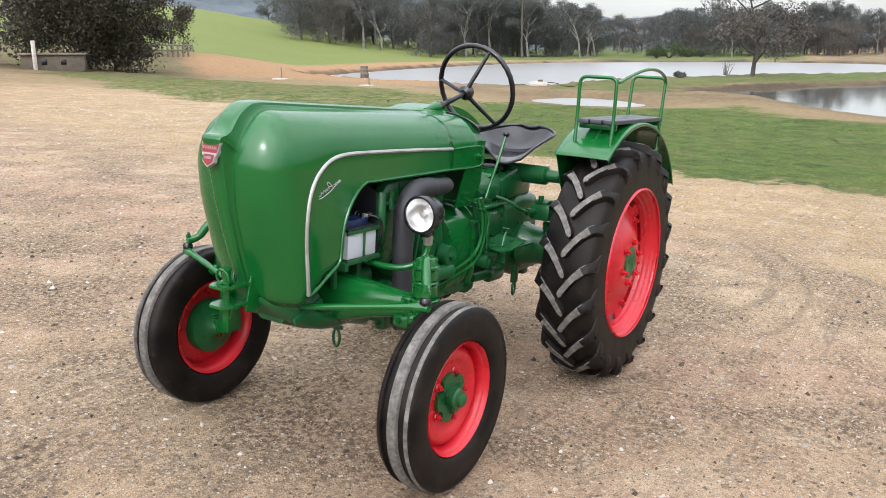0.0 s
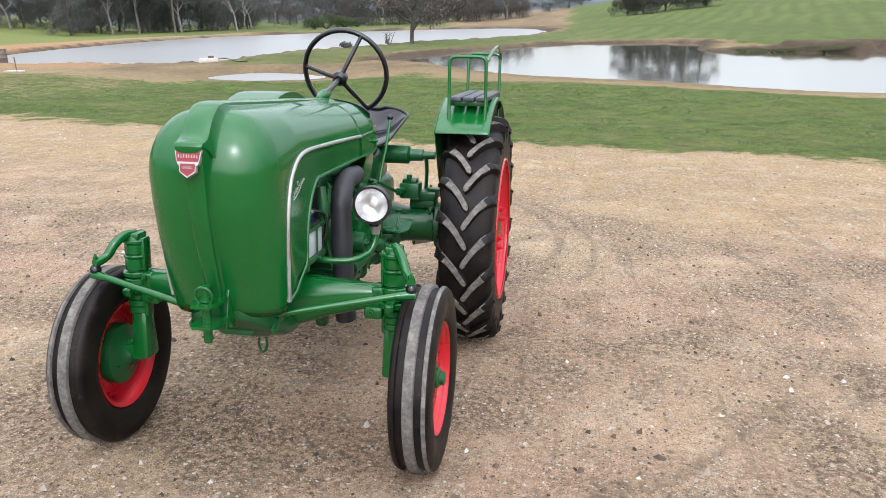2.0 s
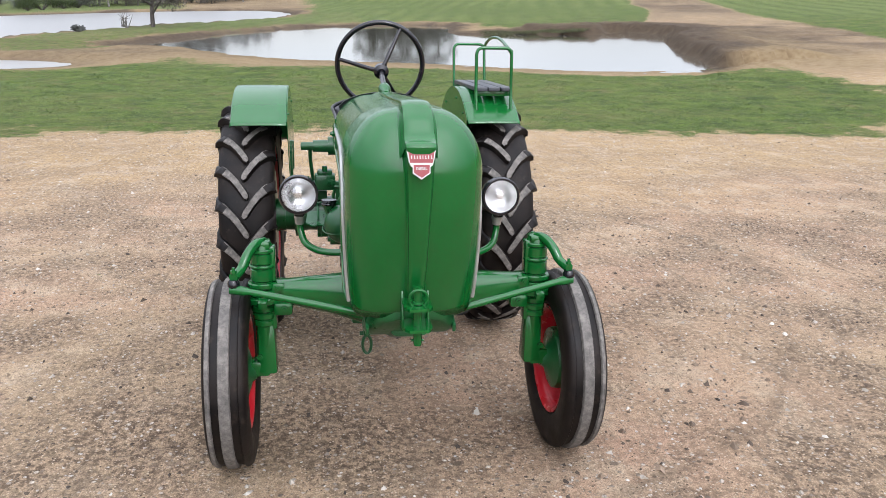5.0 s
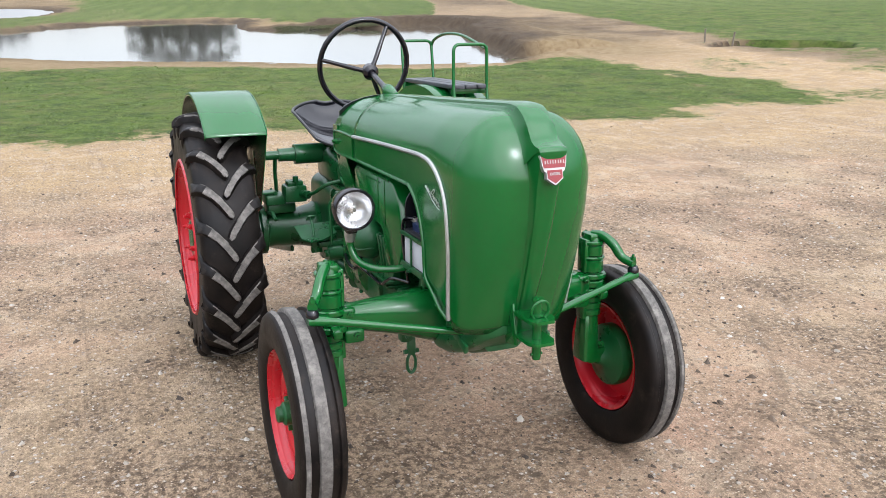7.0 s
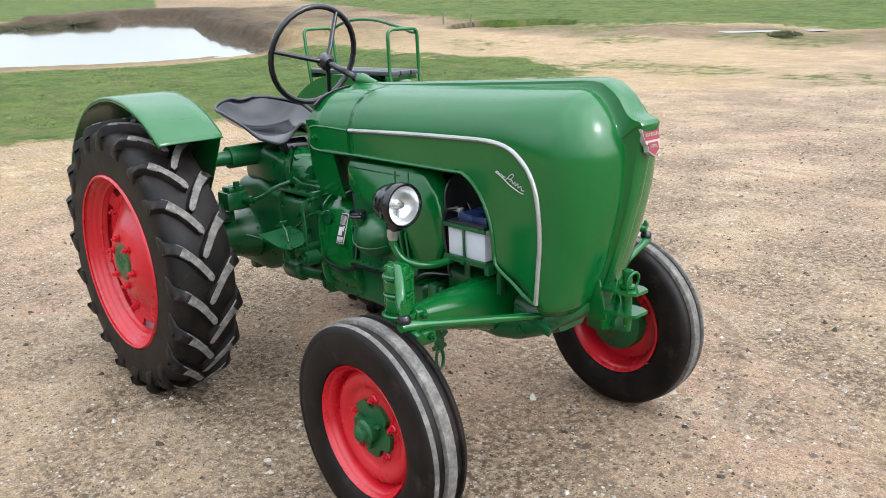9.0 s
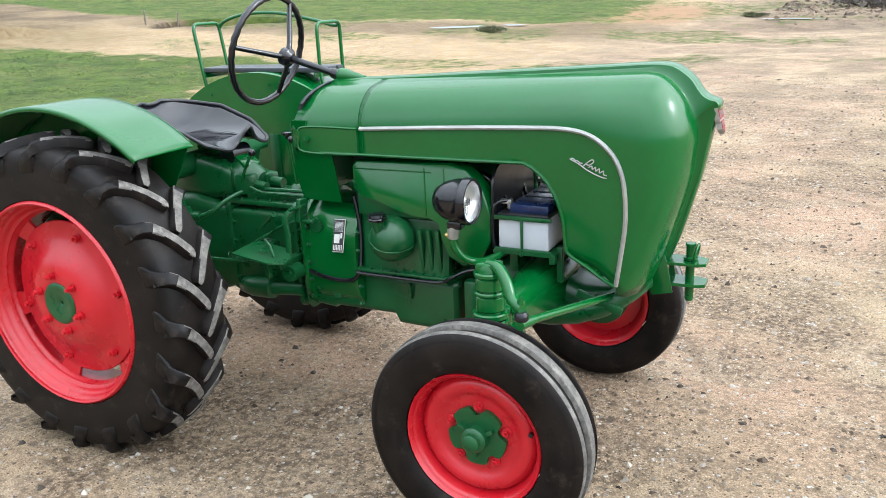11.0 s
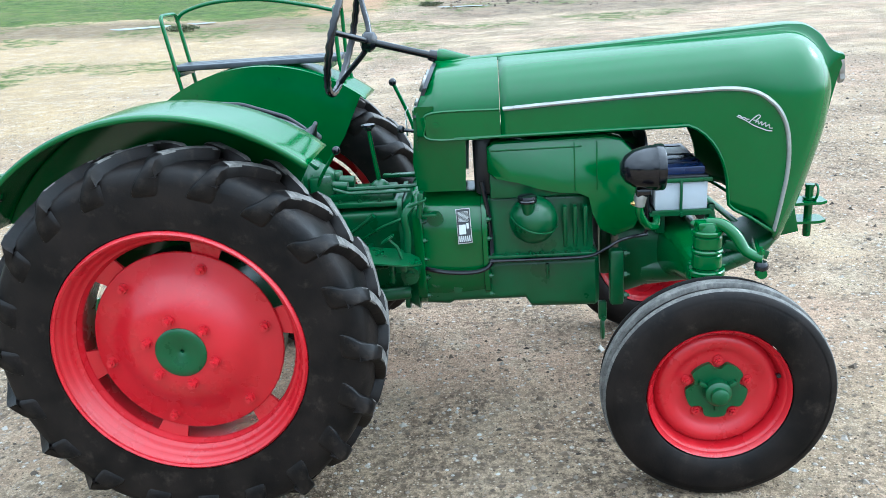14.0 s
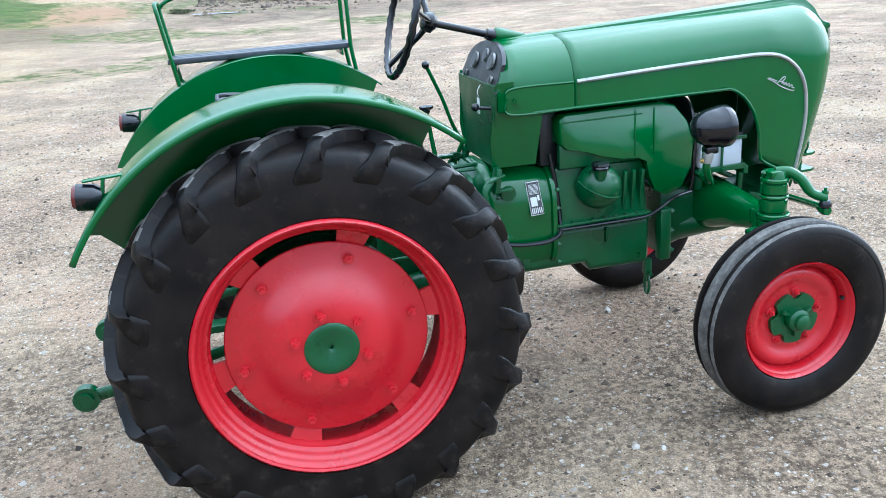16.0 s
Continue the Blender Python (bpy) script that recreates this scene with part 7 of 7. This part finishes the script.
# ---- posts, fence, shed, raft ----
pole = thing("power_pole", "slim grey power pole beyond the lake", "pole", stand(*polar(207.1, 188)))
bm = BM()
rod(bm, (0, 0, -0.3), (0.05, 0, 13.5), 0.2, 0.14, 10)
part("mast", bm, GREY_SCREED, pole)
bm = BM()
box(bm, (0.05, 0, 12.6), (0.12, 2.0, 0.14), None, 0.01)
part("crossarm", bm, TIMBER, pole)

for x, y, lean in ((-24.0, 22.8, 0.0), (-21.5, 22.0, 0.08)):
    st = thing("stake", "rusty steel stake driven beside the ditch", "stake", stand(x, y, 30), "stakes beside the ditch")
    bm = BM()
    tube(bm, [(0, 0, -0.2), (lean * 0.5, 0, 0.3), (lean, 0, 0.55)], 0.035, 8)
    part("shaft", bm, TIMBER, st)
for x, y in ((-34.2, -33.8), (-34.6, -27.4)):
    st = thing("marker_post", "thin dark post standing on a pale pad", "post", stand(x, y), "marker posts")
    bm = BM()
    rod(bm, (0, 0, 0), (0.05, 0, 0.75), 0.03)
    part("post", bm, TIMBER, st)
    bm = BM()
    box(bm, (0, -0.15, 0.04), (0.5, 0.9, 0.08), None, 0.01)
    part("pad", bm, PALE, st)
st = thing("steel_drum", "weathered upright drum at the lake's edge", "drum", stand(-48.6, -38.6))
bm = BM()
lathe(bm, [(0.0, 0.0), (0.3, 0.0), (0.31, 0.02), (0.3, 0.3), (0.315, 0.32), (0.3, 0.34), (0.3, 0.6), (0.315, 0.62), (0.3, 0.64), (0.3, 0.9), (0.31, 0.92), (0.28, 0.9), (0.0, 0.9)], axis="z", seg=20)
part("barrel", bm, TIMBER, st)
st = thing("pump_raft", "rust-streaked white pump raft at the lake's edge", "raft", stand(-46.3, -22.3, 25, 0.7))
bm = BM()
box(bm, (0, 0, 0.22), (0.7, 1.7, 0.4), None, 0.05)
part("float", bm, PALE, st)
bm = BM()
box(bm, (0, 0.2, 0.5), (0.4, 0.5, 0.2), None, 0.03)
part("pump", bm, GREY_SCREED, st)
bm = BM()
tube(bm, curve_pts([(0, 0.8, 0.35), (0.1, 1.6, 0.3), (0.3, 2.4, 0.05), (0.6, 3.4, 0.03)], 4), 0.05, 8)
part("hose", bm, BLACK, st)

fence = thing("rail_fence", "weathered timber rail fence on the bank", "fence", Matrix.Identity(4))
fp = [polar(232.7 - 0.95 * k, 72 + 0.8 * k) for k in range(5)]
for (x0, y0), (x1, y1) in zip(fp, fp[1:]):
    z0, z1 = ground_z(x0, y0), ground_z(x1, y1)
    for k in range(3):
        f = k / 3
        bm = BM()
        box(bm, (x0 + (x1 - x0) * f, y0 + (y1 - y0) * f, z0 + (z1 - z0) * f + 0.45), (0.12, 0.12, 1.1), None, 0.01)
        part("post", bm, TIMBER, fence)
    for hgt in (0.5, 0.92):
        bm = BM()
        tube(bm, [(x0, y0, z0 + hgt), (x1, y1, z1 + hgt)], 0.07, 8)
        part("rail", bm, TIMBER, fence)

x, y = polar(237.2, 50)
shed = thing("low_shed", "low rendered shed with a flat earth-coloured roof", "shed", stand(x, y, -38, 0.86))
bm = BM()
box(bm, (0, 0, 0.42), (3.6, 1.8, 1.0), None, 0.02)
part("wall", bm, GREY_SCREED, shed)
bm = BM()
box(bm, (0, 0, 0.98), (3.9, 2.1, 0.12), None, 0.02)
part("roof", bm, TIMBER, shed)
for k in (-0.6, 0.5):
    bm = BM()
    box(bm, (k, 0.91, 0.5), (0.32, 0.05, 0.34), None, 0.01)
    part("window", bm, BLACK, shed, "small dark opening")
x, y = polar(238.3, 49)
st = thing("white_post", "white painted post beside the shed", "post", stand(x, y))
bm = BM()
box(bm, (0, 0, 0.7), (0.16, 0.16, 1.6), None, 0.02)
part("post", bm, PALE, st)

# ---- loose stones, clods and grass blades ----
def slope_z(x, y):
    d = shore(x, y)
    return height(x, y, d)


def scatter(name, label, category, n, seed, place, size, material, flat=0.6, sink=0.3):
    r = np.random.RandomState(seed)
    x, y = place(r, n)
    n = len(x)
    z = slope_z(x, y)
    s = size(r, n)
    base = np.array([(1, 0, 0), (0.4, 0.9, 0), (-0.7, 0.7, 0.1), (-1, -0.1, 0), (-0.3, -0.95, 0), (0.75, -0.7, 0.05), (0.3, 0.2, 0.8), (-0.35, -0.1, 0.7)], float)
    faces = np.array([(0, 1, 6, 6), (1, 2, 6, 6), (2, 7, 6, 6), (2, 3, 7, 7), (3, 4, 7, 7), (4, 6, 7, 7), (4, 5, 6, 6), (5, 0, 6, 6)])
    a = r.rand(n) * 6.28
    k = 1 + 0.35 * r.randn(n, 8, 3)
    p = base[None] * k
    px = (p[..., 0] * np.cos(a)[:, None] - p[..., 1] * np.sin(a)[:, None])
    py = (p[..., 0] * np.sin(a)[:, None] + p[..., 1] * np.cos(a)[:, None]) * (0.65 + 0.35 * r.rand(n))[:, None]
    v = np.stack([x[:, None] + s[:, None] * px, y[:, None] + s[:, None] * py, z[:, None] + s[:, None] * (p[..., 2] * flat * 1.5 - sink * 0.5)], -1).reshape(-1, 3)
    f = (faces[None] + 8 * np.arange(n)[:, None, None]).reshape(-1, 4)
    me = bpy.data.meshes.new(name)
    me.from_pydata(v.tolist(), [], [q[:3] for q in f.tolist()])
    me.materials.append(material)
    tagged(new(name, me), label, category, kind="stuff")


def stone_material(name, a, b, c):
    m = leaf_material(name, a, b, c)
    m.node_tree.nodes["Principled BSDF"].inputs["Roughness"].default_value = 0.85
    return m


def yard(r, n):
    q = 13.0 * np.sqrt(r.rand(n))
    a = r.rand(n) * 6.28
    x, y = q * np.cos(a) + 0.3, q * np.sin(a)
    keep = (grass_at(x, y, np.full(n, 50.0)) < 0.4)
    return x[keep], y[keep]


def loose_yard(r, n):
    """Fewer dark chips lie on the smooth pan before the lawn."""
    x, y = yard(r, n)
    keep = r.rand(len(x)) > 0.75 * smooth(-1.5, -4.0, x)
    return x[keep], y[keep]


scatter("gravel", "scattered pale quartz pebbles on the yard", "gravel", 44000, 3, yard, lambda r, n: 0.004 + 0.004 * r.rand(n) + 0.011 * r.rand(n) ** 6, stone_material("quartz", (0.186, 0.155, 0.124), (0.4464, 0.4216, 0.372), (0.31, 0.2728, 0.2294)))
scatter("dark_grit", "dark stone chips and clods on the yard", "gravel", 40000, 4, loose_yard, lambda r, n: 0.005 + 0.006 * r.rand(n) + 0.013 * r.rand(n) ** 6, stone_material("dark_stone", (0.0434, 0.03348, 0.02604), (0.2108, 0.155, 0.1085), (0.1054, 0.0775, 0.0558)))
scatter("pale_stones", "larger white stones lying loose on the yard", "stones", 2600, 6, yard, lambda r, n: 0.008 + 0.016 * r.rand(n) ** 3, stone_material("white_stone", (0.279, 0.248, 0.2046), (0.4464, 0.4216, 0.372), (0.3596, 0.3286, 0.279)))


def far_gravel(r, n):
    x, y = -13 + 9 * r.randn(n) * 0.55, -13 + 6 * r.randn(n) * 0.6
    keep = (grass_at(x, y, np.full(n, 50.0)) < 0.3) & (np.hypot(x, y) > 7)
    return x[keep], y[keep]


scatter("white_gravel", "patch of coarse white gravel at the yard's edge", "gravel", 5500, 8, far_gravel, lambda r, n: 0.009 + 0.018 * r.rand(n) ** 2, bpy.data.materials["white_stone"])


def spoil(r, n):
    x, y = 6 + 7 * r.rand(n) ** 0.8 * np.sign(r.rand(n) - 0.45), 36 + 2.6 * r.randn(n)
    return x, y


scatter("rubble", "grey rubble and spoil heaped beyond the yard", "rubble", 1500, 14, spoil, lambda r, n: 0.03 + 0.05 * r.rand(n) + 0.13 * r.rand(n) ** 5, bpy.data.materials["dark_stone"])


def turf():
    r = np.random.RandomState(12)
    n = 200000
    x, y = -7.5 - 22 * r.rand(n) ** 1.5, -22 + 37 * r.rand(n)
    d = shore(x, y)
    g = grass_at(x, y, d) + 0.6 * PATCH(x * 4, y * 4) - 0.25
    keep = g > 0.45 + 0.35 * r.rand(n)
    x, y = x[keep], y[keep]
    z = height(x, y, d[keep])
    n = len(x)
    q = np.hypot(x, y)
    h = (0.01 + 0.026 * r.rand(n) ** 1.5) * (0.8 + q / 40)
    w = 0.004 + q * 0.0003
    a = r.rand(n) * 6.28
    dx, dy = np.cos(a) * w, np.sin(a) * w
    lx, ly = r.randn(n) * h * 2.2, r.randn(n) * h * 2.2
    v = np.stack([np.stack([x - dx, y - dy, z - 0.005], -1), np.stack([x + dx, y + dy, z - 0.005], -1), np.stack([x + lx, y + ly, z + h], -1)], 1).reshape(-1, 3)
    me = bpy.data.meshes.new("grass")
    me.from_pydata(v.tolist(), [], np.arange(3 * n).reshape(-1, 3).tolist())
    me.materials.append(BLADES)
    tagged(new("grass", me), "short mown green grass with thin patches", "grass", kind="stuff")


turf()
